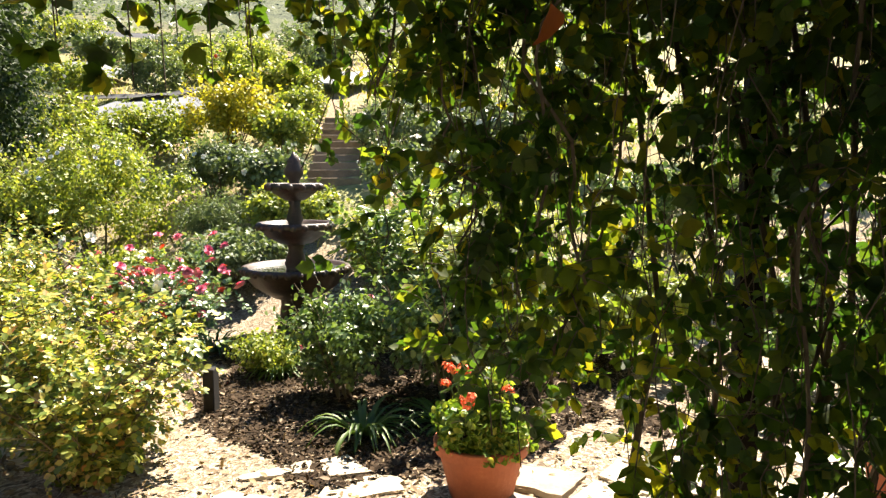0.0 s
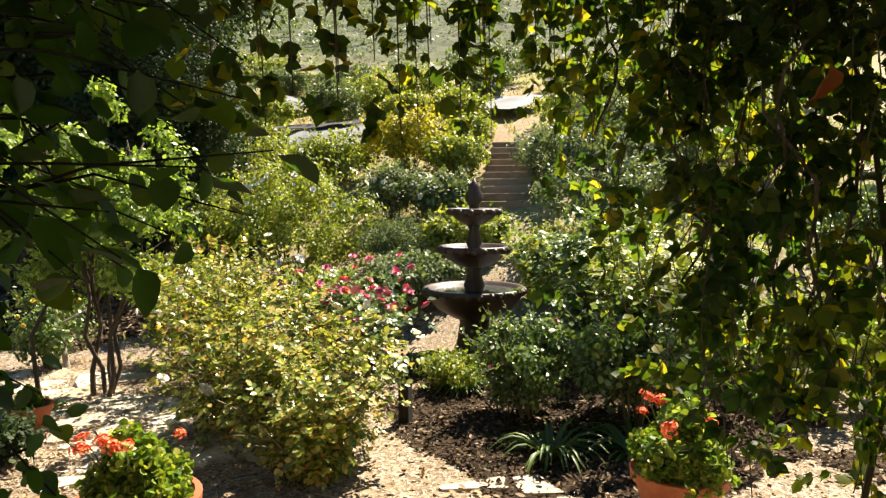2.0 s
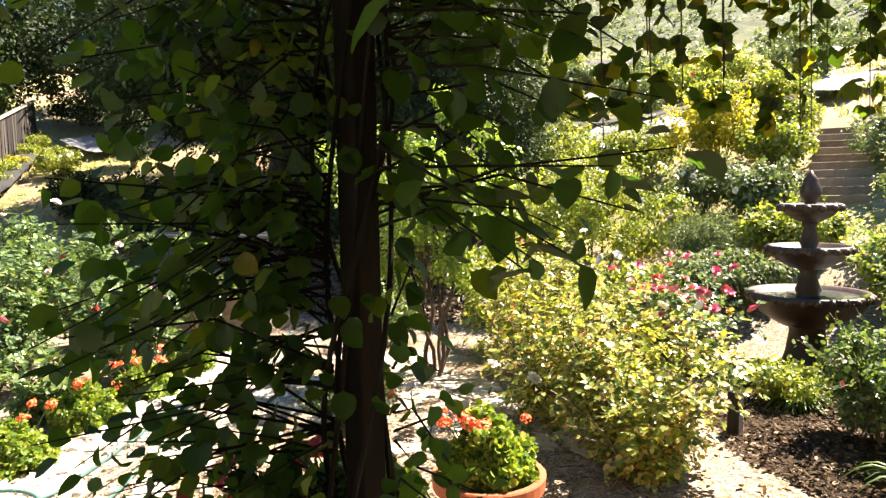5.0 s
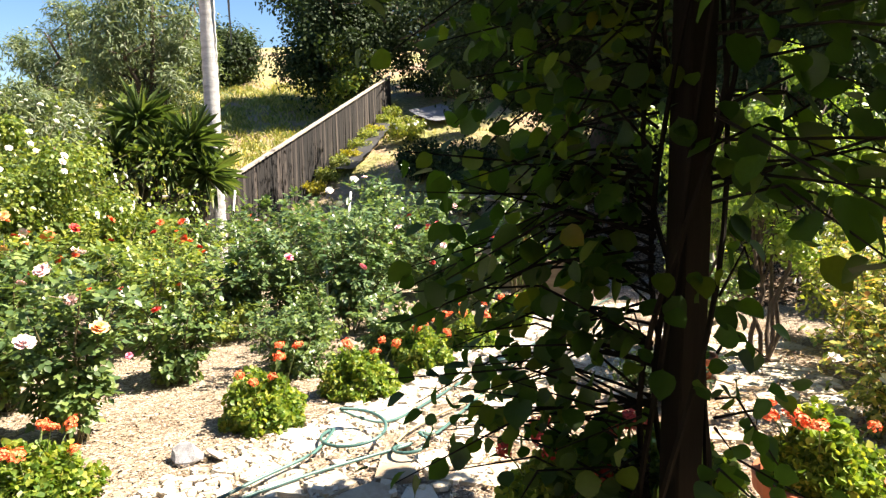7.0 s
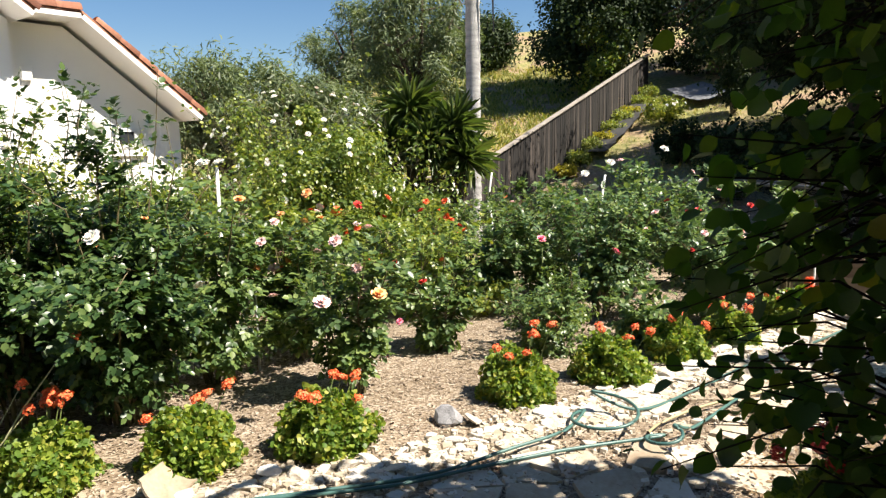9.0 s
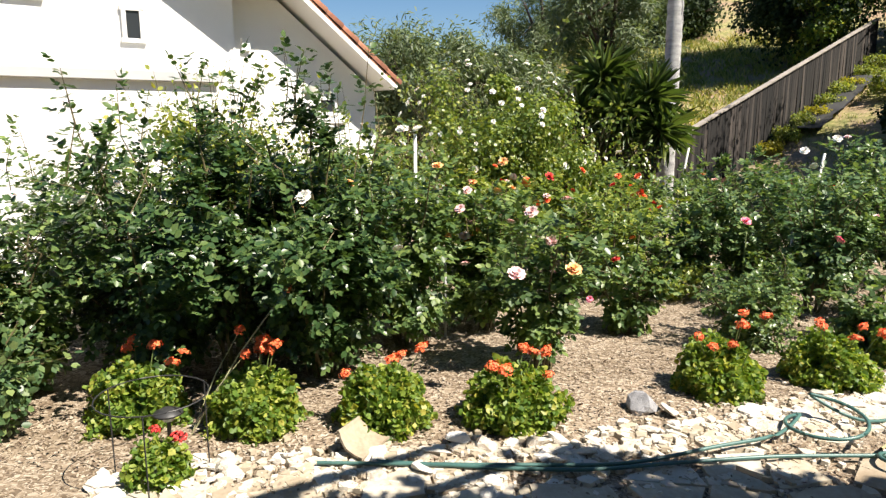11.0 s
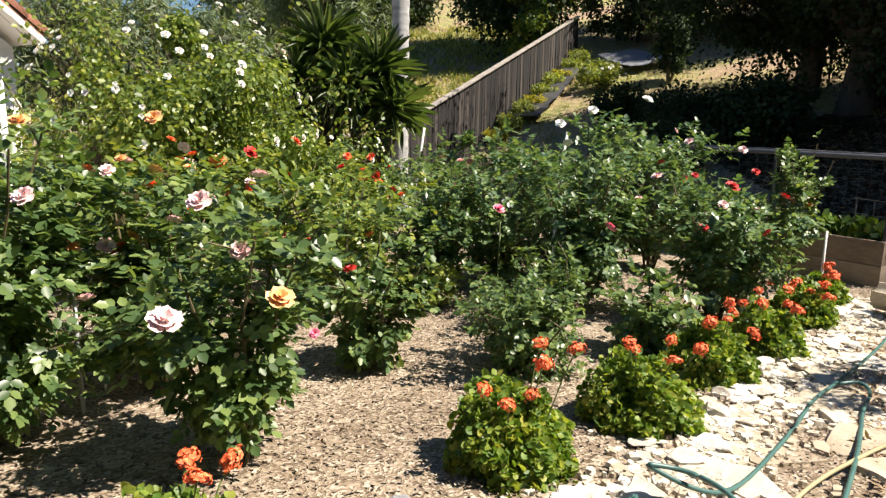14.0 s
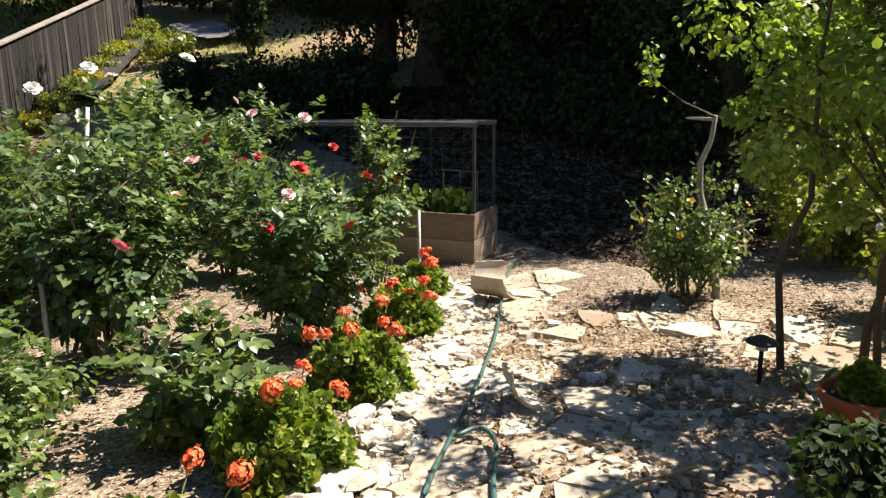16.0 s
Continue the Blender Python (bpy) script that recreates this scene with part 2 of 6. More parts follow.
GREY_ROCK = rough_mat("grey_rock", [(0.1, (0.16, 0.16, 0.17)), (0.8, (0.36, 0.36, 0.37))], 5, 40, 0.8, 0.6, 0.01)
STEP_WOOD = rough_mat("step_timber", [(0.2, (0.12, 0.085, 0.055)), (0.8, (0.30, 0.23, 0.16))], 3, 40, 0.9, 0.4, 0.005, random_amount=0.4)
SCREEN = rough_mat("dark_screen", [(0.2, (0.02, 0.024, 0.03)), (0.8, (0.05, 0.055, 0.065))], 3, 50, 0.4, 0.1)


def ground_mat():
    """Chipped mulch in the beds, dry straw grass and scrub on the slopes."""
    m, nt, b = nodes_of("earth")
    v = coords(nt, world_space=True)
    vor = nt.nodes.new("ShaderNodeTexVoronoi")
    vor.inputs["Scale"].default_value, vor.inputs["Randomness"].default_value = 46.0, 1.0
    mp = nt.nodes.new("ShaderNodeMapping")
    mp.inputs["Scale"].default_value = (1, 0.45, 1)
    nt.links.new(v, mp.inputs[0])
    warp = nt.nodes.new("ShaderNodeTexNoise")
    warp.inputs["Scale"].default_value = 9.0
    nt.links.new(v, warp.inputs["Vector"])
    vm = nt.nodes.new("ShaderNodeVectorMath")
    vm.operation = "MULTIPLY_ADD"
    nt.links.new(warp.outputs["Color"], vm.inputs[0])
    vm.inputs[1].default_value = (0.25, 0.25, 0.25)
    nt.links.new(mp.outputs[0], vm.inputs[2])
    nt.links.new(vm.outputs[0], vor.inputs["Vector"])
    sep = nt.nodes.new("ShaderNodeSeparateColor")
    nt.links.new(vor.outputs["Color"], sep.inputs[0])
    chips = ramp(nt, sep.outputs[0], [(0.0, (0.09, 0.062, 0.038)), (0.3, (0.20, 0.148, 0.098)), (0.7, (0.33, 0.265, 0.19)), (1.0, (0.50, 0.435, 0.345))])
    stain = ramp(nt, noise_tex(nt, v, 1.3, 5), [(0.3, (0.62, 0.58, 0.52)), (0.65, (1, 1, 1))])
    chips = mixed(nt, 0.8, chips, stain, "MULTIPLY")
    n1, n2 = noise_tex(nt, v, 0.35, 6, 0.7), noise_tex(nt, v, 6.0, 5, 0.7)
    grass = ramp(nt, n2, [(0.28, (0.07, 0.10, 0.02)), (0.48, (0.22, 0.22, 0.07)), (0.72, (0.42, 0.35, 0.16))])
    scrub = ramp(nt, noise_tex(nt, v, 0.8, 8, 0.75), [(0.36, (0.014, 0.026, 0.010)), (0.5, (0.06, 0.08, 0.032)), (0.66, (0.15, 0.155, 0.07))])
    dirt = ramp(nt, n2, [(0.25, (0.20, 0.13, 0.075)), (0.75, (0.38, 0.275, 0.175))])
    slope = mixed(nt, ramp(nt, n1, [(0.45, (0, 0, 0)), (0.58, (1, 1, 1))]), grass, dirt)
    pos = nt.nodes.new("ShaderNodeSeparateXYZ")
    nt.links.new(v, pos.inputs[0])

    def over(axis, lo, hi):
        mr = nt.nodes.new("ShaderNodeMapRange")
        mr.inputs[1].default_value, mr.inputs[2].default_value = lo, hi
        nt.links.new(pos.outputs[axis], mr.inputs[0])
        return mr.outputs[0]
    hill = mixed(nt, over("Y", 25, 32), slope, scrub)
    nt.links.new(mixed(nt, over("Z", 0.5, 1.6), chips, hill), b.inputs["Base Color"])
    b.inputs["Roughness"].default_value = 0.95
    bumped(nt, b, vor.outputs["Distance"], 0.7, 0.012)
    return m


EARTH = ground_mat()


# ---- terrain ----
def sm(a, b, v):
    v = min(max((v - a) / (b - a), 0.0), 1.0)
    return v * v * (3 - 2 * v)


def height(x, y):
    """The lie of the land."""
    z = 0.1 + max(-0.25, min(0.0, (x + 5) * 0.05))
    z += 0.36 * sm(-3.3, -0.9, x) * (1 - sm(1.4, 2.7, y))
    north = 0.42 * max(0.0, min(y - 7.8, 7.5)) + 0.27 * max(0.0, min(y - 15.3, 14.7)) + 0.46 * max(0.0, min(y - 30, 100))
    diag = 0.30 * max(0.0, min(-0.6 * x + 0.8 * y - 10.5, 34))
    west = 0.33 * max(0.0, min(-x - 17.5, 26)) * (1 - sm(2, 9, -y - 2) * 0.6)
    rise = (north ** 4 + diag ** 4 + west ** 4) ** 0.25
    return z + rise


# ---- builders ----
def finish(name, verts, faces, material, smooth=False):
    me = bpy.data.meshes.new(name)
    me.from_pydata(verts, [], faces)
    me.materials.append(material)
    if smooth:
        me.polygons.foreach_set("use_smooth", [True] * len(me.polygons))
    return me


def mesh_of(name, bm, material, smooth=False):
    me = bpy.data.meshes.new(name)
    bm.to_mesh(me)
    bm.free()
    me.materials.append(material)
    if smooth:
        me.polygons.foreach_set("use_smooth", [True] * len(me.polygons))
    return me


def child(name, data, parent, label="", m=None, kind=""):
    ob = new(name, data)
    ob.parent = parent
    if m is not None:
        ob.matrix_basis = m
    return tagged(ob, label=label, kind=kind)


def part(name, bm, material, parent, label="", m=None, smooth=False):
    return child(name, mesh_of(name, bm, material, smooth), parent, label, m)


def thing(name, x, y, z, label, category, group="", rz=0):
    ob = new(name)
    ob.empty_display_size = 0.1
    ob.matrix_basis = pose(x, y, z, 0, 0, rz)
    return tagged(ob, label, category, group)


def box(bm, sx, sy, sz, m=Matrix(), bevel=0.0):
    r = bmesh.ops.create_cube(bm, size=1.0, matrix=m @ Matrix.Diagonal((sx, sy, sz, 1)))
    if bevel:
        es = list({e for v in r["verts"] for e in v.link_edges})
        bmesh.ops.bevel(bm, geom=es, offset=bevel, segments=1, affect="EDGES")


def lathe(profile, steps=28):
    """A turned solid from (radius, z) pairs."""
    bm = bmesh.new()
    rings = []
    for r, z in profile:
        rings.append([bm.verts.new((r * math.cos(a), r * math.sin(a), z)) for a in (2 * math.pi * i / steps for i in range(steps))])
    for a, b in zip(rings, rings[1:]):
        for i in range(steps):
            j = (i + 1) % steps
            bm.faces.new((a[i], a[j], b[j], b[i]))
    bm.faces.new(rings[0][::-1])
    bm.faces.new(rings[-1])
    return bm


def tubes(paths, sides=5):
    """Tapered tubes along lists of (point, radius): vertices and faces."""
    vs, fs = [], []
    for path in paths:
        base = len(vs)
        for i, (p, r) in enumerate(path):
            q = path[min(i + 1, len(path) - 1)][0] - path[max(i - 1, 0)][0]
            q = q.normalized() if q.length > 1e-6 else Vector((0, 0, 1))
            u = q.orthogonal().normalized()
            w = q.cross(u)
            for s in range(sides):
                a = 2 * math.pi * s / sides
                vs.append(p + (u * math.cos(a) + w * math.sin(a)) * r)
        for i in range(len(path) - 1):
            for s in range(sides):
                a, b = base + i * sides + s, base + i * sides + (s + 1) % sides
                fs.append((a, b, b + sides, a + sides))
        fs.append(tuple(base + (len(path) - 1) * sides + s for s in range(sides)))
    return vs, fs


LEAF_OVAL = np.array([(0, 0, 0), (-0.30, 0.22, 0.06), (-0.36, 0.58, 0.07), (0, 1, -0.04), (0.36, 0.58, 0.07), (0.30, 0.22, 0.06)])
LEAF_ROUND = np.array([(0, 0.08, -0.05), (-0.52, 0.12, 0.10), (-0.46, 0.78, 0.02), (0, 1, -0.10), (0.46, 0.78, 0.02), (0.52, 0.12, 0.10)])
LEAF_LONG = np.array([(0, 0, 0), (-0.11, 0.25, 0.04), (-0.10, 0.65, 0.03), (0, 1, -0.12), (0.10, 0.65, 0.03), (0.11, 0.25, 0.04)])
LEAF_FACES = ((0, 5, 4, 3), (0, 3, 2, 1))
LEAF_PLAIN = np.array([(0, 0, 0), (0.34, 0.45, 0.05), (0, 1, -0.05), (-0.34, 0.5, 0.05)])
LEAF_STRIP = np.array([(-0.06, 0, 0), (0.06, 0, 0), (0.16, 0.6, 0.02), (0, 1, -0.1)])
PLAIN_FACES = ((0, 1, 2, 3),)
FINE_ROWS = 6


def fine_leaf(width, cup, point):
    """A leaf of three columns and six rows: rounded outline, raised edges, drooping tip."""
    rows = []
    for k in range(FINE_ROWS):
        t = k / (FINE_ROWS - 1)
        w = width * (max(0.0, math.sin(math.pi * t ** point)) ** 0.6 if 0 < k < FINE_ROWS - 1 else 0.06)
        for s in (-1, 0, 1):
            rows.append((s * w, t - (0.06 if s == 0 and k == 0 else 0), cup * abs(s) * w * 2 - 0.16 * t * t + 0.02 * math.sin(9 * t + s)))
    return np.array(rows)


FINE_FACES = tuple((r * 3 + c, r * 3 + c + 1, r * 3 + c + 4, r * 3 + c + 3) for r in range(FINE_ROWS - 1) for c in range(2))
LEAF_BROAD = fine_leaf(0.46, 0.16, 0.75)
LEAF_LOBE = fine_leaf(0.27, 0.2, 1.1)
LEAF_DISC = fine_leaf(0.42, 0.14, 0.84)


def leaves_mesh(name, pos, axis, normal, size, material, template=LEAF_OVAL):
    """Many leaves in one mesh. pos, axis (stem to tip), normal: N x 3; size: N."""
    pos, axis, normal, size = (np.asarray(a, float) for a in (pos, axis, normal, size))
    axis = axis / (np.linalg.norm(axis, axis=1, keepdims=True) + 1e-9)
    side = np.cross(axis, normal)
    side /= np.linalg.norm(side, axis=1, keepdims=True) + 1e-9
    nor = np.cross(side, axis)
    n, k = len(pos), len(template)
    t = template[None, :, :] * size[:, None, None]
    v = pos[:, None, :] + t[..., 0:1] * side[:, None, :] + t[..., 1:2] * axis[:, None, :] + t[..., 2:3] * nor[:, None, :]
    v = v.reshape(-1, 3)
    base = (np.arange(n) * k)[:, None, None]
    quads = FINE_FACES if k == FINE_ROWS * 3 else PLAIN_FACES if k == 4 else LEAF_FACES
    f = (base + np.array(quads)[None]).reshape(-1)
    me = bpy.data.meshes.new(name)
    me.vertices.add(len(v))
    me.vertices.foreach_set("co", v.reshape(-1))
    me.loops.add(len(f))
    me.loops.foreach_set("vertex_index", f)
    me.polygons.add(n * len(quads))
    me.polygons.foreach_set("loop_start", np.arange(0, n * len(quads) * 4, 4))
    me.materials.append(material)
    if len(quads) > 2:
        me.polygons.foreach_set("use_smooth", [True] * len(me.polygons))
    me.update(calc_edges=True)
    return me


def unit(rng, n):
    v = rng.normal(size=(n, 3))
    return v / np.linalg.norm(v, axis=1, keepdims=True)


def clumps(rng, n, rx, ry, rz, lumps, lump, up=0.35):
    """Leaf places over lumps that fill an ellipsoid about the origin: places, axes, normals."""
    c = unit(rng, lumps) * (rng.random((lumps, 1)) ** 0.4)
    c = c * np.array((rx, ry, rz)) * (1 - 0.6 * lump / max(rx, rz))
    which = rng.integers(0, lumps, n)
    d = unit(rng, n)
    r = lump * (0.4 + 0.85 * rng.random((lumps, 1)))[which] * (rng.random((n, 1)) ** 0.45)
    p = c[which] + d * r
    normal = d + np.array((0, 0, up)) + unit(rng, n) * 0.6
    axis = np.cross(normal, unit(rng, n)) + d * 0.5 - np.array((0, 0, 0.3))
    return p, axis, normal


# ---- flowers ----
def bloom_mesh(name, material, petals=((5, 1.0, 0.25), (5, 0.8, 0.55), (4, 0.55, 0.95), (3, 0.32, 1.3))):
    """A full rose about 1 across: rings of cupped petals; each ring is count, reach, steepness."""
    vs, fs = [], []
    rng = random.Random(name)
    for ring, (count, reach, steep) in enumerate(petals):
        for i in range(count):
            a = 2 * math.pi * (i + 0.5 * ring) / count + rng.uniform(-0.15, 0.15)
            w = reach * 2.6 / count
            base = len(vs)
            for u, half in ((0.05, 0.25), (0.32, 0.8), (0.5, 0.55)):
                for s in (-1, 0, 1):
                    out = u * reach * math.cos(steep * (1 - 0.35 * u))
                    z = u * reach * math.sin(steep) + 0.04 * ring - (0.05 if s == 0 else 0) + 0.05 * rng.random()
                    ww = s * half * w * 0.55
                    vs.append((out * math.cos(a) - ww * math.sin(a), out * math.sin(a) + ww * math.cos(a), z))
            for r in range(2):
                for c in range(2):
                    q = base + r * 3 + c
                    fs.append((q, q + 1, q + 4, q + 3))
    return finish(name, vs, fs, material, True)


def umbel_mesh(name, material, florets=38):
    """A geranium head about 1 across: many small five-petalled florets on a dome."""
    vs, fs = [], []
    rng = random.Random(name)
    for i in range(florets):
        u = (i + 0.5) / florets
        phi, th = i * 2.39996, math.acos(1 - 1.35 * u)
        d = Vector((math.sin(th) * math.cos(phi), math.sin(th) * math.sin(phi), math.cos(th)))
        c = d * rng.uniform(0.28, 0.52) + Vector((rng.uniform(-0.1, 0.1), rng.uniform(-0.1, 0.1), -0.12 * rng.random()))
        t = d.orthogonal().normalized()
        b = d.cross(t)
        for k in range(5):
            a = 2 * math.pi * k / 5 + rng.random() * 0.4
            e1, e2 = t * math.cos(a) + b * math.sin(a), -t * math.sin(a) + b * math.cos(a)
            base = len(vs)
            vs += [c, c + e1 * 0.09 + e2 * 0.07 + d * 0.03, c + e1 * 0.17 + d * rng.uniform(-0.02, 0.05), c + e1 * 0.09 - e2 * 0.07 + d * 0.03]
            fs.append((base, base + 1, base + 2, base + 3))
    return finish(name, vs, fs, material)


BLOOMS = {c: bloom_mesh("bloom_" + c, mat) for c, mat in (("white", PETAL_WHITE), ("pink", PETAL_PINK), ("blush", PETAL_BLUSH), ("red", PETAL_RED),
                                                         ("coral", PETAL_CORAL), ("peach", PETAL_PEACH), ("yellow", PETAL_YELLOW))}
UMBEL_CORAL, UMBEL_RED = umbel_mesh("umbel_coral", PETAL_CORAL), umbel_mesh("umbel_red", PETAL_RED)
BLOOM_LABEL = {"white": "open white rose", "pink": "deep pink rose", "blush": "pale blush pink rose", "red": "dark red rose", "coral": "coral red rose",
               "peach": "peach orange rose", "yellow": "small yellow rose"}


def rose_bush(x, y, h, r, material, label, blooms=(), seed=1, leaflets=3200, leaf=0.055, canes=9, bare=0.22, shoots=0, shoot_h=0.5, flower=0.105, fixed=(), group="rose bushes", density=1.6):
    """A rose: thorny canes from one crown, sprays of leaflets, each bloom a part. blooms: (colour, count). fixed: (colour, x, y, z in the world)."""
    rng = np.random.default_rng(seed)
    z0 = height(x, y)
    bush = thing("rose_bush", x, y, z0, label, "rose bush", group)
    paths, tips, spots, thin = [], [], [], []
    for i in range(canes):
        a = 2 * math.pi * (i + rng.random() * 0.7) / canes
        reach = r * (0.3 + 0.7 * rng.random())
        top = h * (0.72 + 0.28 * rng.random()) * (1 - 0.22 * (reach / r) ** 2)
        p0 = Vector((0.05 * math.cos(a), 0.05 * math.sin(a), -0.03))
        p3 = Vector((reach * math.cos(a), reach * math.sin(a), top))
        p1 = p0 + Vector((0.12 * reach * math.cos(a), 0.12 * reach * math.sin(a), top * 0.4))
        pts = []
        for k in range(7):
            t = k / 6
            p = p0.lerp(p1, t).lerp(p1.lerp(p3, t), t) + Vector(rng.normal(size=3) * 0.012)
            pts.append((p, 0.011 * (1 - 0.7 * t) + 0.002))
        paths.append(pts)
        tips.append(p3)
        for j in range(7):
            t = bare + (1 - bare) * rng.random()
            k = min(5, int(t * 6))
            s = pts[k][0].lerp(pts[k + 1][0], t * 6 - k)
            d = Vector((*(rng.normal(size=2)), 0.4 + 0.5 * rng.random())).normalized()
            e = s + d * r * (0.25 + 0.4 * rng.random())
            e.z = max(e.z, h * bare * 0.8)
            paths.append([(s, 0.005), (s.lerp(e, 0.5) + Vector(rng.normal(size=3) * 0.02), 0.004), (e, 0.002)])
            spots += [s.lerp(e, u) for u in (0.35, 0.6, 0.85, 1.0)]
            tips.append(e)
        spots += [p for p, _ in pts[2:]]
    for i in range(shoots):
        a = rng.random() * 6.283
        b = Vector((r * 0.75 * math.cos(a) * rng.random() ** 0.5, r * 0.75 * math.sin(a) * rng.random() ** 0.5, h * 0.85))
        e = b + Vector((rng.normal() * 0.1, rng.normal() * 0.1, h * 0.1 + shoot_h * (0.5 + 0.5 * rng.random())))
        paths.append([(b, 0.005), (b.lerp(e, 0.5) + Vector((rng.normal() * 0.04, rng.normal() * 0.04, 0)), 0.004), (e, 0.002)])
        thin += [b.lerp(e, u) for u in (0.15, 0.3, 0.45, 0.58, 0.7, 0.82, 0.92, 1.0)]
    child("stem", finish("stem", *tubes(paths), CANE), bush)
    sp = np.array(spots)
    sprays = int(leaflets * density * (0.045 / leaf) / 5)
    weight = np.exp(rng.normal(size=len(sp)) * 0.9)
    which = rng.choice(len(sp), sprays, p=weight / weight.sum())
    spread = 0.095 * min(1.2, r) * np.where(sp[which, 2:3] > h * 1.02, 0.3, 1.0)
    pos = sp[which] + rng.normal(size=(sprays, 3)) * spread
    if thin:
        pos = np.concatenate([pos, np.array(thin) + rng.normal(size=(len(thin), 3)) * 0.02])
        sprays = len(pos)
    pos[:, 2] = np.maximum(pos[:, 2], h * bare * 0.6)
    out = pos - np.array((0, 0, h * 0.4))
    out /= np.linalg.norm(out, axis=1, keepdims=True) + 1e-6
    normal = out * 0.5 + np.array((0, 0, 0.9)) + unit(rng, sprays) * 0.5
    axis = out * 0.8 + unit(rng, sprays) * 0.9 + np.array((0, 0, -0.2))
    axis /= np.linalg.norm(axis, axis=1, keepdims=True)
    side = np.cross(axis, normal)
    side /= np.linalg.norm(side, axis=1, keepdims=True) + 1e-6
    size = leaf * (0.7 + 0.65 * rng.random(sprays))
    P, A, N, S = [], [], [], []
    for along, turn in ((1.1, 0.0), (0.75, 0.9), (0.75, -0.9), (0.1, 1.1), (0.1, -1.1)):
        P.append(pos + axis * (along * size)[:, None])
        A.append(axis * math.cos(turn) + side * math.sin(turn) + unit(rng, sprays) * 0.15)
        N.append(normal + unit(rng, sprays) * 0.25)
        S.append(size * (1.0 if turn == 0 else 0.9))
    child("foliage", leaves_mesh("foliage", np.concatenate(P), np.concatenate(A), np.concatenate(N), np.concatenate(S), material), bush, kind="stuff")
    for colour, count in blooms:
        for i in range(count + (count + 1) // 2):
            t = tips[rng.integers(0, len(tips))]
            o = Vector((t.x, t.y, 0)) * 0.22
            size = flower * (0.7 + 0.5 * rng.random())
            at = t + o + Vector((0, 0, 0.10 + 0.08 * rng.random()))
            if at.z < h * 0.45:
                at.z = h * (0.5 + 0.5 * rng.random())
            child("bloom", BLOOMS[colour], bush, BLOOM_LABEL[colour], Matrix.LocRotScale(at, Euler((rng.normal() * 0.5, rng.normal() * 0.5, rng.random() * 6)), (size,) * 3))
    for colour, fx, fy, fz in fixed:
        size = flower * 1.25
        child("bloom", BLOOMS[colour], bush, BLOOM_LABEL[colour], Matrix.LocRotScale((fx - x, fy - y, fz - z0 - 0.02), Euler((0.3, 0.5, 1.0)), (size,) * 3))
    return bush


def mound(name, x, y, rx, ry, h, material, label, category, seed=1, leaves=3000, leaf=0.05, lump=0.22, lumps=40, blooms=(), flower=0.08, template=LEAF_OVAL, low=0.1, group="", stems=8, bloom_mesh_of=None):
    """A dense shrub of leafy lumps over a few woody stems."""
    rng = np.random.default_rng(seed)
    z0 = height(x, y)
    bush = thing(name, x, y, z0, label, category, group)
    mid = (h + low) / 2
    p, axis, normal = clumps(rng, leaves, rx, ry, (h - low) / 2, lumps, lump)
    p[:, 2] += mid
    p[:, 2] = np.maximum(p[:, 2], 0.02)
    twigs, sprig_at, sprig_axis = [], [], []
    for i in range(int(16 + 26 * rx)):
        d = unit(rng, 1)[0]
        d[2] = abs(d[2]) * 0.9 + 0.1
        b = d * np.array((rx, ry, (h - low) / 2)) * 0.72 + np.array((0, 0, mid))
        out = d + unit(rng, 1)[0] * 0.55 + np.array((0, 0, 0.35))
        e = b + out / np.linalg.norm(out) * h * rng.uniform(0.16, 0.40)
        twigs.append([(Vector(b), 0.004), (Vector(e), 0.0015)])
        for k in range(9):
            sprig_at.append(b + (e - b) * rng.uniform(0.25, 1.05) + rng.normal(size=3) * leaf * 0.5)
            sprig_axis.append(out * 0.6 + unit(rng, 1)[0])
    p = np.concatenate([p, np.array(sprig_at)])
    axis = np.concatenate([axis, np.array(sprig_axis)])
    normal = np.concatenate([normal, unit(rng, len(sprig_at)) * 0.7 + np.array((0, 0, 0.6))])
    leaves = len(p)
    child("foliage", leaves_mesh("foliage", p, axis, normal, leaf * (0.6 + 0.7 * rng.random(leaves)), material, template), bush, kind="stuff")
    child("outer_growth", finish("outer_growth", *tubes(twigs, 4), CANE), bush, kind="stuff")
    paths = []
    for i in range(stems):
        a = rng.random() * 6.283
        e = Vector((rx * 0.7 * math.cos(a) * rng.random(), ry * 0.7 * math.sin(a) * rng.random(), mid + 0.3 * h * rng.random()))
        b = Vector((0.1 * rx * math.cos(a), 0.1 * ry * math.sin(a), -0.03))
        paths.append([(b, 0.008 + 0.006 * h), (b.lerp(e, 0.5) + Vector(rng.normal(size=3) * 0.03 * h), 0.006 + 0.004 * h), (e, 0.003)])
    child("stem", finish("stem", *tubes(paths), CANE), bush)
    for colour, count in blooms:
        for i in range(count):
            d = Vector(unit(rng, 1)[0])
            d.z = abs(d.z)
            at = Vector((d.x * rx, d.y * ry, mid + d.z * (h - low) / 2)) * 1.0
            size = flower * (0.6 + 0.6 * rng.random())
            child("bloom", BLOOMS[colour], bush, BLOOM_LABEL[colour], Matrix.LocRotScale(at, d.to_track_quat("Z", "Y"), (size,) * 3))
    return bush


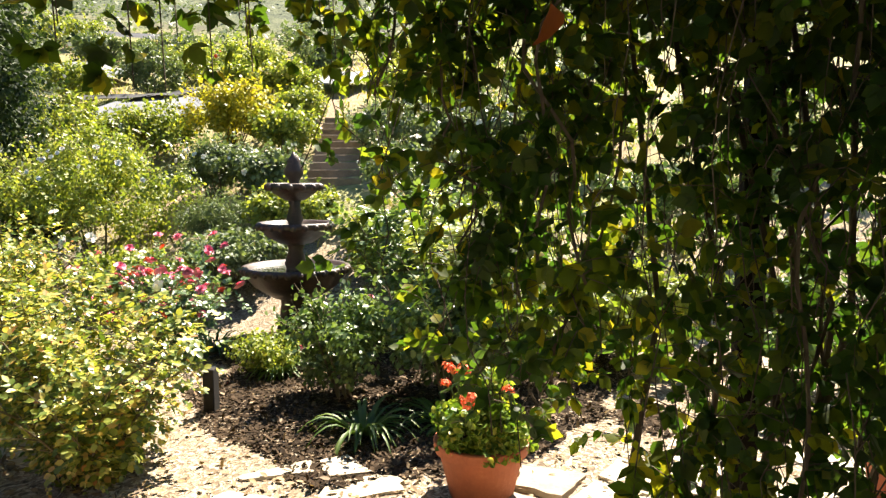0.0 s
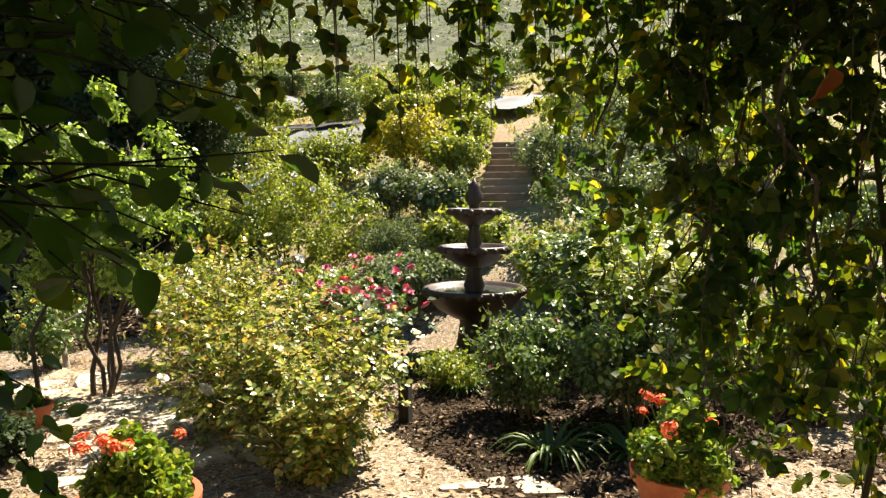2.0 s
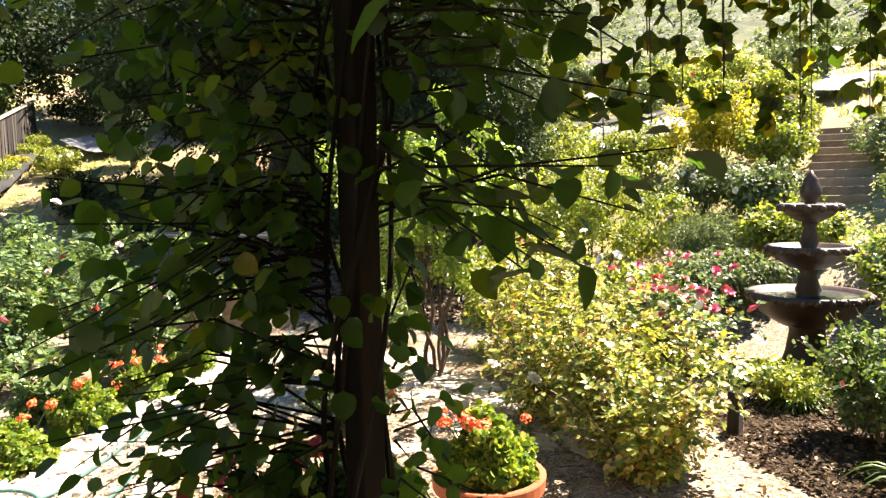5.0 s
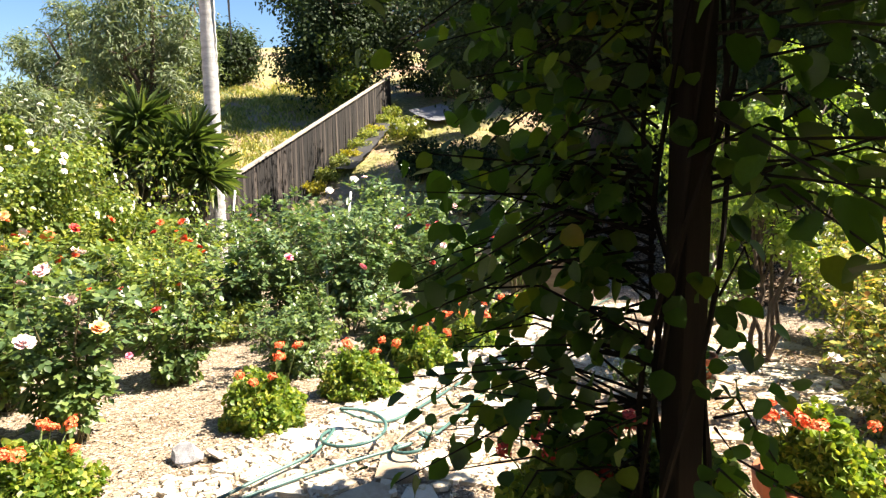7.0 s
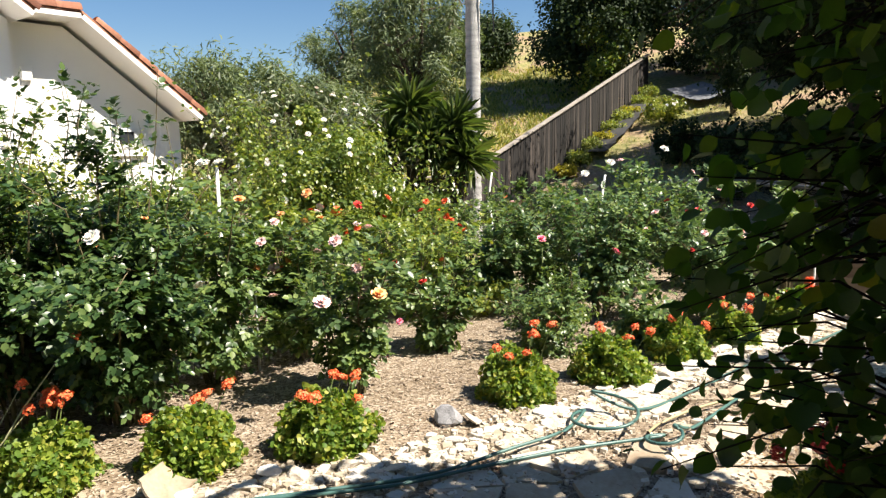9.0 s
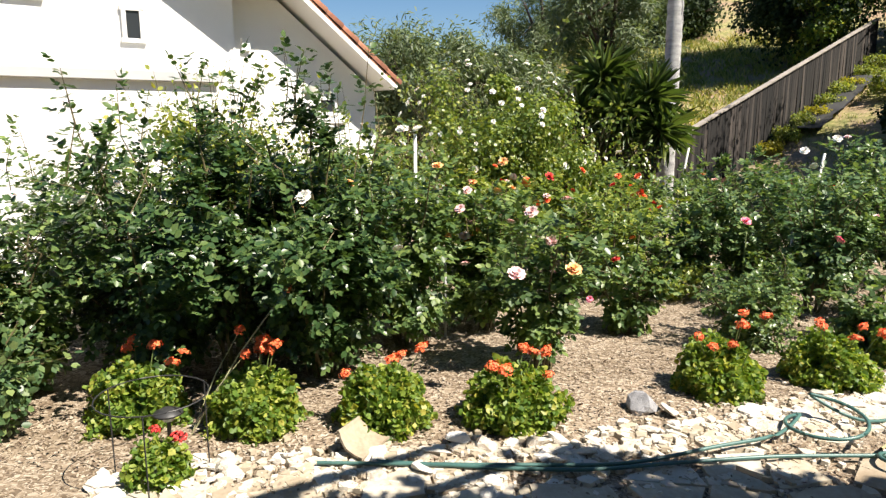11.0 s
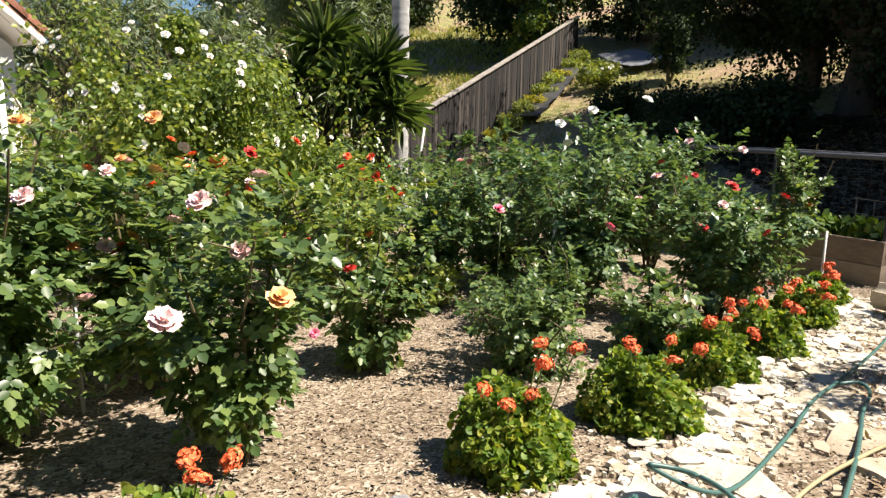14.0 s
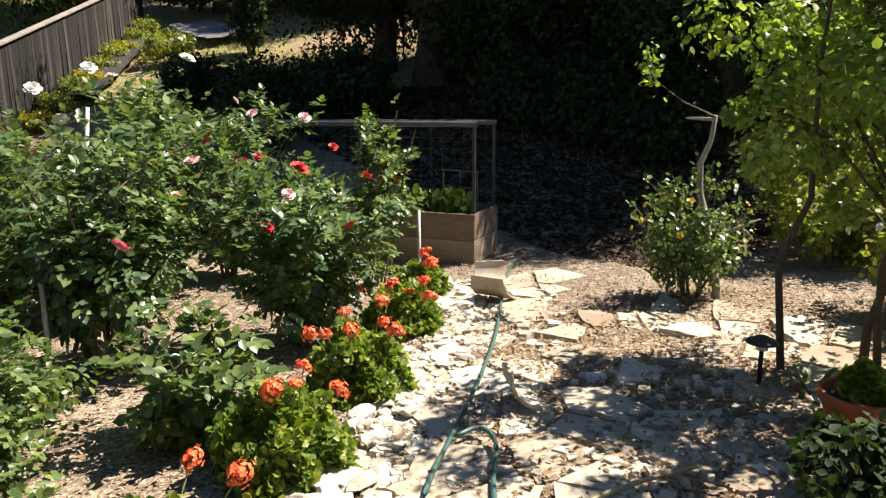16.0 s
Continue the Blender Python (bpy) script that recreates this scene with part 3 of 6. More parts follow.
def geranium(x, y, r, h, seed, heads=6, label="bushy coral geranium with scalloped bright green leaves", z0=None, head_mesh=None, tall=0.16, lean=(0.25, 0.1), leaves=4600, parent=None, leaf=0.034):
    """A rounded geranium: dome of overlapping round leaves, flower heads on bare stalks."""
    rng = np.random.default_rng(seed)
    z0 = height(x, y) if z0 is None else z0
    bush = parent or thing("geranium", x, y, z0, label, "geranium", "geraniums along the stone edging")
    d = unit(rng, leaves)
    d[:, 2] = np.abs(d[:, 2]) * 1.1 - 0.15
    lumpy = np.array([noise.noise(Vector(v) * 2.3 + Vector((seed, 0, 0))) for v in d])
    rad = (0.5 + 0.5 * rng.random(leaves) ** 0.5) * (1 + 0.4 * lumpy)
    p = d * rad[:, None] * np.array((r, r, h * 0.88))
    p[:, 2] = np.maximum(p[:, 2] + 0.04, 0.015)
    normal = d + np.array((0, 0, 0.45)) + unit(rng, leaves) * 0.85
    axis = d + unit(rng, leaves) * 0.9
    child("foliage", leaves_mesh("foliage", p, axis, normal, leaf * (0.6 + 0.6 * rng.random(leaves)), LEAF_GERANIUM, LEAF_ROUND), bush, kind="stuff")
    paths = []
    for i in range(heads):
        a = rng.normal(0, 1.3) + lean[0] * 6.283
        q = r * (0.4 + 0.62 * rng.random())
        base = Vector((q * 0.5 * math.cos(a), q * 0.5 * math.sin(a), h * 0.4))
        at = Vector((q * math.cos(a), q * math.sin(a), h * (0.72 + 0.28 * (1 - q / r)) + tall * rng.random() + 0.03))
        paths.append([(base, 0.004), (base.lerp(at, 0.6) + Vector((0, 0, 0.02)), 0.0035), (at, 0.003)])
        size = 0.082 * (0.75 + 0.5 * rng.random())
        child("flower_head", head_mesh or UMBEL_CORAL, bush, "coral red geranium flower head", Matrix.LocRotScale(at, Euler((rng.normal() * 0.35, rng.normal() * 0.35, a)), (size * (0.85 + 0.4 * rng.random()), size, size * (0.65 + 0.25 * rng.random()))))
    paths = paths or [[(Vector((0, 0, 0)), 0.01), (Vector((0, 0, h * 0.5)), 0.006)]]
    for path_of_stalk in paths:
        child("stalk", finish("stalk", *tubes([path_of_stalk]), STALK), bush)
    return bush


def tree(name, x, y, h, crown_r, crown_low, label, material, seed=1, leaves=12000, leaf=0.1, lumps=60, lump=0.7, trunk_r=0.18, lean=(0, 0), limbs=9, template=LEAF_PLAIN, category="tree", squash=1.0, offset=(0, 0), extra=()):
    """Tapered trunk, limbs, and a crown of many leaf clumps with gaps."""
    rng = np.random.default_rng(seed)
    z0 = height(x, y)
    t = thing(name, x, y, z0, label, category)
    fork = crown_low + 0.25 * (h - crown_low)
    top = Vector((lean[0] + offset[0], lean[1] + offset[1], fork))
    paths = [[(Vector((0, 0, -0.2)), trunk_r * 1.25), (Vector((0, 0, 0.25)), trunk_r), (top * 0.5 + Vector((0.08, 0.05, 0)), trunk_r * 0.85), (top, trunk_r * 0.65)]]
    for ex, ey, tx, ty in extra:
        bends = []
        for k in range(8):
            u = k / 7
            w = rng.normal(size=2) * 0.045 * (1 if 0 < k else 0)
            bends.append((Vector((ex + (tx - ex) * u + w[0], ey + (ty - ey) * u + w[1], -0.1 + h * 0.8 * u)), trunk_r * (1 - 0.7 * u)))
        paths.append(bends)
    mid, hz = (h + crown_low) / 2, (h - crown_low) / 2
    for i in range(limbs):
        d = Vector(unit(rng, 1)[0])
        e = Vector((offset[0] + d.x * crown_r * 0.75, offset[1] + d.y * crown_r * 0.75 * squash, mid + d.z * hz * 0.7))
        s = paths[0][2][0].lerp(top, rng.random())
        m = s.lerp(e, 0.5) + Vector((0, 0, 0.12 * hz))
        paths.append([(s, trunk_r * 0.45), (m, trunk_r * 0.28), (e, trunk_r * 0.08)])
        for k in range(3):
            q = m.lerp(e, rng.random())
            f = q + Vector(unit(rng, 1)[0]) * crown_r * 0.35
            paths.append([(q, trunk_r * 0.14), (f, trunk_r * 0.04)])
    child("trunk", finish("trunk", *tubes(paths, 7), BARK, True), t)
    p, axis, normal = clumps(rng, leaves, crown_r, crown_r * squash, hz, lumps, lump, 0.3)
    p += np.array((offset[0], offset[1], mid))
    child("crown", leaves_mesh("crown", p, axis, normal, leaf * (0.6 + 0.8 * rng.random(leaves)), material, template), t, kind="stuff")
    return t


# ---- the ground ----
def ground():
    s = np.linspace(-1, 1, 241)
    g = np.sinh(s * 4.2) / np.sinh(4.2) * 420
    xs, ys = g - 5, g + 4
    n = len(s)
    vs = [(x, y, height(x, y) + 0.02 * noise.noise((x * 1.7, y * 1.7, 0)) + (0.3 * noise.noise((x * 0.12, y * 0.12, 5)) if y > 32 else 0)) for y in ys for x in xs]
    fs = [(j * n + i, j * n + i + 1, (j + 1) * n + i + 1, (j + 1) * n + i) for j in range(n - 1) for i in range(n - 1)]
    ob = new("ground", finish("ground", vs, fs, EARTH, True))
    tagged(ob, "tan wood-chip mulch and dry grassy slopes", "ground", kind="structure")
    return ob


GROUND = ground()

# ---- rose garden to the west ----
for i, (gx, gy, gr, gh, heads, lean) in enumerate([(-3.9, -3.6, 0.34, 0.42, 4, 0.3), (-4.05, -2.85, 0.33, 0.40, 4, 0.35), (-4.32, -2.08, 0.33, 0.40, 3, 0.55), (-4.55, -1.28, 0.34, 0.42, 6, 0.12),
                                                  (-5.45, 0.06, 0.33, 0.44, 5, 0.1), (-5.92, 0.9, 0.36, 0.42, 4, 0.1), (-6.62, 1.68, 0.32, 0.42, 4, 0.0),
                                                  (-7.18, 2.4, 0.32, 0.40, 6, 0.0), (-7.95, 3.2, 0.30, 0.38, 6, 0.0), (-8.68, 3.88, 0.28, 0.34, 6, 0.05)]):
    geranium(gx, gy, gr * 0.9, gh * 0.93, 20 + i, heads + 1, lean=(lean, 0), tall=0.3 if i in (3, 4) else 0.16)
rose_bush(-4.95, -2.8, 1.78, 0.85, LEAF_DEEP, "tall white rose bush with dark glossy leaves and leggy shoots", [("white", 7)], 1, 10500, 0.052, 15, 0.15, 8, 0.8, density=1.9)
rose_bush(-4.95, -2.85, 2.2, 0.34, LEAF_DEEP, "tall narrow white rose with dark leaves", [("white", 1)], 101, 2600, 0.05, 7, 0.3, 4, 0.3)
rose_bush(-4.62, -3.35, 2.15, 0.38, LEAF_DEEP, "tall narrow white rose with dark leaves", [("white", 1)], 102, 2800, 0.05, 7, 0.3, 4, 0.3)
rose_bush(-4.6, -3.95, 1.75, 0.95, LEAF_DEEP, "tall white rose bush with dark glossy leaves and leggy shoots", [("white", 6)], 2, 10500, 0.052, 15, 0.12, 7, 0.75)
rose_bush(-5.7, -3.6, 1.72, 0.8, LEAF_DEEP, "tall white rose bush with dark glossy leaves and leggy shoots", [("white", 3)], 15, 8000, 0.054, 13, 0.15, 5, 0.7)
rose_bush(-6.7, -1.9, 1.45, 0.6, LEAF_ROSE, "rose bush with blush and peach blooms", [("blush", 5), ("peach", 3), ("coral", 2)], 16, 5000, 0.055, 11)
rose_bush(-9.5, 0.1, 1.15, 0.65, LEAF_DARK, "dark green rose bush with a deep pink bloom", [("pink", 1)], 17, 4500, 0.055, 11, fixed=[("pink", -9.227, 0.726, 0.822)])
rose_bush(-10.7, 3.0, 1.75, 0.75, LEAF_DARK, "dense dark green rose bush with white blooms", [("white", 3), ("blush", 2)], 18, 5500, 0.062, 11, fixed=[("white", -9.95, 2.5, 1.95)])
rose_bush(-7.2, 1.5, 0.6, 0.36, LEAF_ROSE, "low open rose bush with broad leaves", [], 19, 1500, 0.06, 8, 0.2)
rose_bush(-12.6, 0.7, 1.35, 0.9, LEAF_ROSE, "rose bush before the board fence", [("coral", 2), ("white", 3)], 33, 4500, 0.062, 11)
rose_bush(-12.0, 2.3, 1.4, 0.9, LEAF_DARK, "dark green rose bush before the slope", [("white", 3), ("red", 2)], 34, 4500, 0.062, 11)
rose_bush(-10.3, -1.0, 1.35, 0.8, LEAF_CLIMB, "rose bush with coral red blooms", [("coral", 4), ("red", 3)], 35, 5000, 0.062, 11)
mound("low_herb", -7.8, 0.6, 0.55, 0.5, 0.32, LEAF_ROSE, "low sprawling green herb on the mulch", "herb", 36, 2200, 0.045, 0.14, 24)
mound("low_herb", -8.9, -0.1, 0.6, 0.5, 0.35, LEAF_LIME, "low sprawling green herb on the mulch", "herb", 37, 2200, 0.045, 0.14, 24)
mound("climbing_rose", -7.7, -3.7, 1.1, 0.9, 2.0, LEAF_CLIMB, "rambling white rose in full bloom", "rose bush", 38, 11000, 0.055, 0.3, 50, [("white", 16)], 0.1)
mound("climbing_rose", -6.6, -4.75, 1.0, 0.8, 2.35, LEAF_LIME, "rambling rose with yellow-green leaves near the house", "rose bush", 39, 9000, 0.055, 0.3, 44, [("white", 6)], 0.1)
rose_bush(-5.95, -2.5, 1.7, 0.75, LEAF_ROSE, "mid green rose bush with peach blooms", [("peach", 5)], 3, 7500, 0.055, 9, 0.2, 2)
rose_bush(-5.6, -1.22, 1.3, 0.5, LEAF_ROSE, "blush and peach rose bush on bare lower canes", [("blush", 3)], 4, 3200, 0.055, 9, 0.25, fixed=[("blush", -4.795, -1.307, 1.019), ("peach", -5.242, -0.972, 0.975)], flower=0.1)
rose_bush(-7.0, -0.6, 1.1, 0.42, LEAF_ROSE, "small rose bush with open green foliage", [("red", 2)], 5, 2200, 0.055, 7, 0.2)
rose_bush(-7.5, -2.1, 1.5, 0.75, LEAF_CLIMB, "rose bush with coral and red blooms", [("coral", 6), ("red", 4), ("blush", 3)], 6, 4500, 0.055, 9)
rose_bush(-8.8, -0.9, 1.4, 0.8, LEAF_CLIMB, "rose bush with coral red blooms", [("coral", 5), ("red", 5)], 7, 4500, 0.055, 9)
rose_bush(-6.85, 0.5, 0.75, 0.55, LEAF_ROSE, "low bushy rose without blooms", [], 8, 3200, 0.036, 10, 0.1)
rose_bush(-8.5, 1.35, 1.55, 0.75, LEAF_DARK, "dense dark green rose bush", [("pink", 1)], 9, 6000, 0.055, 11)
rose_bush(-10.0, 2.0, 2.0, 0.85, LEAF_DARK, "dense dark green rose bush with white blooms", [("white", 5), ("blush", 3)], 10, 6000, 0.062, 11)
rose_bush(-8.2, 2.55, 1.3, 0.65, LEAF_DARK, "dark green rose bush with red and pink blooms", [("red", 5), ("blush", 3)], 11, 5500, 0.055, 11, fixed=[("red", -8.06, 2.525, 1.178)])
rose_bush(-10.0, 0.9, 1.5, 0.8, LEAF_DARK, "dense dark green rose bush", [("pink", 1), ("blush", 1)], 12, 5000, 0.062, 11)
rose_bush(-9.4, 4.0, 1.85, 0.36, LEAF_ROSE, "slender rose with peach blooms beside the raised bed", [("peach", 2), ("blush", 1)], 13, 1700, 0.055, 6, 0.5)
rose_bush(-11.3, -0.6, 1.4, 0.9, LEAF_ROSE, "rose bush with coral blooms near the fence", [("coral", 4)], 14, 4000, 0.062, 9)
mound("climbing_rose", -9.9, -2.5, 1.7, 1.4, 3.0, LEAF_CLIMB, "huge rambling white rose in full bloom", "rose bush", 31, 30000, 0.055, 0.36, 80, [("white", 110)], 0.072)
mound("climbing_rose", -12.3, -1.6, 1.5, 1.3, 2.2, LEAF_CLIMB, "rambling white rose in full bloom", "rose bush", 32, 9000, 0.07, 0.4, 40, [("white", 26)], 0.085)

rose_bush(-4.0, -4.75, 1.2, 0.7, LEAF_ROSE, "dense green rose bush at the corner of the bed", [("coral", 2)], 91, 6000, 0.055, 12, 0.1)
rose_bush(-5.4, -5.2, 1.6, 0.9, LEAF_ROSE, "tall green rose bush at the corner of the bed", [("white", 3)], 92, 7000, 0.06, 13, 0.12, 4, 0.4)
mound("shrub", -3.35, -4.35, 0.5, 0.45, 0.7, LEAF_DARK, "low dark green shrub at the path side", "shrub", 93, 3500, 0.05, 0.18, 26)

# ---- flower garden to the north ----
rose_bush(-2.72, 4.02, 0.95, 0.76, LEAF_BRONZE, "rose bush with bronze and yellow young leaves", [("white", 2), ("red", 1)], 41, 7000, 0.043, 16, 0.1, 6, 0.2, density=1.0)
rose_bush(-2.5, 3.72, 0.62, 0.5, LEAF_BRONZE, "low rose bush with bronze and yellow young leaves", [], 103, 3600, 0.043, 12, 0.08, density=1.0)
rose_bush(-3.55, 4.35, 1.08, 0.85, LEAF_BRONZE, "rose bush with bronze and yellow young leaves", [("white", 3)], 42, 7000, 0.043, 16, 0.1, 6, 0.2, density=1.0)
rose_bush(-4.5, 5.3, 1.3, 0.85, LEAF_BRONZE, "open rose bush with bronze young leaves and white blooms", [("white", 6)], 40, 6000, 0.043, 15, 0.12, 6, 0.25, density=0.9)
rose_bush(-3.6, 6.45, 0.92, 0.75, LEAF_DARK, "low rose bush covered in pink blooms", [("pink", 60), ("coral", 9)], 43, 4200, 0.045, 16, 0.1, flower=0.115)
mound("shrub", -1.45, 5.4, 0.50, 0.48, 0.88, LEAF_ROSE, "rounded dark green shrub", "shrub", 44, 6000, 0.042, 0.15, 40, [("pink", 4)], 0.06)
rose_bush(-1.2, 7.3, 1.7, 0.9, LEAF_ROSE, "tall rose bush with a few white blooms", [("white", 4)], 45, 7000, 0.062, 12)
rose_bush(-0.3, 6.0, 1.6, 0.8, LEAF_LIME, "rose bush with yellow-green foliage", [("white", 3)], 46, 6000, 0.062, 12)
mound("white_rose_shrub", -6.3, 9.2, 1.5, 1.2, 1.95, LEAF_LIME, "spreading shrub rose with many small white blooms", "rose bush", 47, 14000, 0.05, 0.26, 80, [("white", 70)], 0.08)
mound("white_rose_shrub", -5.4, 11.2, 0.8, 0.7, 0.9, LEAF_GREY, "pale shrub with small white blooms", "shrub", 48, 5000, 0.06, 0.25, 30, [("white", 20)], 0.08)
mound("yellow_shrub", -6.1, 13.2, 1.05, 0.9, 1.35, LEAF_YELLOW, "golden yellow shrub on the slope", "shrub", 49, 7000, 0.07, 0.3, 40)
mound("rosemary", -4.7, 9.5, 0.7, 0.6, 0.8, LEAF_GREY, "grey-green rosemary bush beside the fountain", "shrub", 50, 6000, 0.06, 0.2, 40, template=LEAF_LONG)
tree("oak_tree", -9.4, 9.7, 6.5, 1.6, 0.2, "dense dark evergreen oak at the garden edge", LEAF_OAK, 51, 45000, 0.072, 90, 0.75, 0.2)

mound("shrub", -0.6, 5.4, 0.6, 0.55, 1.15, LEAF_ROSE, "mid green leafy shrub beside the path", "shrub", 52, 4500, 0.05, 0.2, 34)
mound("shrub", -0.9, 12.2, 0.9, 0.8, 1.2, LEAF_GREY, "grey-green shrub with white blooms on the slope", "shrub", 53, 4000, 0.07, 0.28, 30, [("white", 20)], 0.1)
mound("shrub", -1.9, 15.4, 0.9, 0.8, 1.1, LEAF_LIME, "yellow-green shrub on the slope", "shrub", 54, 3500, 0.07, 0.28, 30)
mound("shrub", -0.2, 15.0, 1.1, 0.9, 1.2, LEAF_GREY, "grey-green shrub on the slope", "shrub", 55, 3500, 0.08, 0.3, 30)
mound("shrub", -2.3, 18.5, 1.1, 0.9, 1.2, LEAF_LIME, "yellow-green shrub on the slope", "shrub", 56, 3500, 0.08, 0.3, 30)

# ---- oaks that shade the back ----
tree("oak_tree", -16.3, 9.8, 8.0, 5.4, 0.4, "large dark live oak shading the slope", LEAF_OAK, 61, 90000, 0.104, 150, 1.25, 0.4)
tree("oak_tree", -14.9, 13.2, 6.5, 3.4, 0.0, "large dark live oak shading the slope", LEAF_OAK, 62, 60000, 0.104, 110, 1.1, 0.35)
tree("oak_tree", -28.6, 5.3, 7.5, 3.3, -0.2, "broad live oak on the hillside behind the fence", LEAF_OAK, 63, 45000, 0.136, 100, 1.1, 0.35)
tree("oak_tree", -34.5, 1.2, 2.6, 1.9, 0.0, "dark live oak on the crest of the hill", LEAF_OAK, 69, 18000, 0.16, 60, 1.0, 0.3)
tree("bay_tree", -27.1, 5.2, 3.4, 1.3, 0.2, "bright green bushy tree behind the fence", LEAF_GERANIUM, 70, 9000, 0.13, 40, 0.45, 0.12)
tree("pine_tree", -22.3, -1.5, 7.5, 2.0, 0.5, "tall feathery grey-green tree behind the fence", LEAF_GREY, 64, 24000, 0.16, 90, 0.75, 0.25, template=LEAF_STRIP)
tree("pepper_tree", -19.3, -6.7, 4.7, 2.5, 0.5, "drooping grey-green pepper tree", LEAF_GREY, 65, 26000, 0.17, 70, 0.7, 0.3, template=LEAF_STRIP)
tree("pepper_tree", -20.2, -3.9, 3.5, 1.9, 0.4, "drooping grey-green pepper tree", LEAF_GREY, 71, 16000, 0.16, 50, 0.6, 0.2, template=LEAF_STRIP)
tree("garden_tree", -5.45, 4.62, 3.1, 1.08, 0.75, "slender multi-stemmed leafy tree beside the path", LEAF_TREE, 66, 15000, 0.044, 85, 0.19, 0.024, limbs=26, template=LEAF_OVAL,
     extra=((-0.3, -0.3, -0.35, -0.1), (0.1, 0.05, 0.4, 0.3), (0.15, 0.1, -0.2, 0.4), (0.2, -0.05, 0.6, 0.0), (0.05, 0.1, 0.1, -0.3)))
tree("oak_tree", -18.0, 9.7, 6.2, 3.4, 0.6, "dark live oak leaning over the bare slope", LEAF_OAK, 94, 42000, 0.115, 80, 1.0, 0.3)
tree("oak_tree", -26.0, 16.5, 7.0, 4.6, 0.2, "large dark live oak shading the slope", LEAF_OAK, 72, 54000, 0.128, 110, 1.2, 0.35)
tree("oak_tree", -12.6, 11.2, 8.2, 4.2, 1.7, "large dark live oak spreading over the back of the garden", LEAF_OAK, 73, 70000, 0.11, 130, 1.2, 0.32)
mound("slope_shrub", -23.3, 6.5, 1.1, 0.7, 0.75, LEAF_LIME, "low flowering shrub beside the fabric strip", "shrub", 74, 4500, 0.07, 0.25, 30, [("white", 26)], 0.1)
tree("oak_tree", -24.6, 13.4, 6.0, 2.7, -0.2, "dark live oak at the top of the bare slope", LEAF_OAK, 95, 30000, 0.12, 70, 0.9, 0.28)
mound("slope_shrub", -22.6, 8.4, 0.6, 0.5, 2.1, LEAF_OAK, "tall dark shrub on the bare slope", "shrub", 96, 3500, 0.09, 0.3, 24)
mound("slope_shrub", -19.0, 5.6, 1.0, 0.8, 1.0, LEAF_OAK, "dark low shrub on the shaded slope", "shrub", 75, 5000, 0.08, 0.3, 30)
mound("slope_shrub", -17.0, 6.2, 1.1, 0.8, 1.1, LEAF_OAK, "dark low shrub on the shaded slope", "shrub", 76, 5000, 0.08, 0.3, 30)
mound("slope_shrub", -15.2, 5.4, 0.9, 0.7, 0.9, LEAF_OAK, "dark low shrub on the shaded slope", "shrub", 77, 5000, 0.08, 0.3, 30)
for k in range(9):
    mound("slope_weeds", -20.0 - 0.8 * k, 2.75 + 0.5 * k, 0.6, 0.42, 0.32 + 0.08 * (k % 3), LEAF_LIME if k % 3 else LEAF_YELLOW, "yellow-green weeds along the fence foot", "weeds", 78 + k, 1500, 0.06, 0.16, 20, group="weeds along the fence")
tree("pepper_tree", -26.3, -3.9, 4.8, 2.3, 0.3, "drooping grey-green pepper tree on the hill", LEAF_GREY, 88, 16000, 0.17, 50, 0.65, 0.2, template=LEAF_STRIP)
tree("oak_tree", -28.6, 10.0, 6.5, 4.2, -0.4, "dark live oak behind the fence", LEAF_OAK, 89, 40000, 0.13, 90, 1.0, 0.3)

# ---- blooms that stand out ----
SPOTS = [("white", -4.58, -2.71, 1.49, 0.15), ("peach", -5.86, -1.6, 1.67, 0.11), ("blush", -5.28, -1.28, 1.35, 0.13), ("blush", -4.65, -1.65, 1.44, 0.09), ("pink", -6.17, -0.9, 0.51, 0.08), ("red", -6.98, -0.69, 0.5, 0.09),
         ("coral", -9.4, -0.78, 1.3, 0.12), ("blush", -7.9, 2.5, 1.48, 0.1), ("red", -9.15, 3.38, 1.21, 0.11), ("red", -9.1, 2.7, 1.17, 0.1), ("blush", -7.84, 2.34, 1.03, 0.11), ("red", -7.9, 2.22, 0.83, 0.1),
         ("white", -8.92, 1.54, 1.79, 0.13), ("white", -8.85, 1.21, 1.66, 0.13), ("white", -4.83, -3.69, 1.74, 0.09), ("white", -4.39, -3.39, 1.13, 0.09)]
BUSHES = [o for o in scene.objects if o.name.startswith(("rose_bush", "climbing_rose"))]
for colour, bx, by, bz, size in SPOTS:
    host = min(BUSHES, key=lambda o: (o.location.x - bx) ** 2 + (o.location.y - by) ** 2)
    child("bloom", BLOOMS[colour], host, BLOOM_LABEL[colour], Matrix.LocRotScale(Vector((bx, by, bz)) - host.location, Euler((0.2, 0.75, 0.1)), (size * 0.82,) * 3))

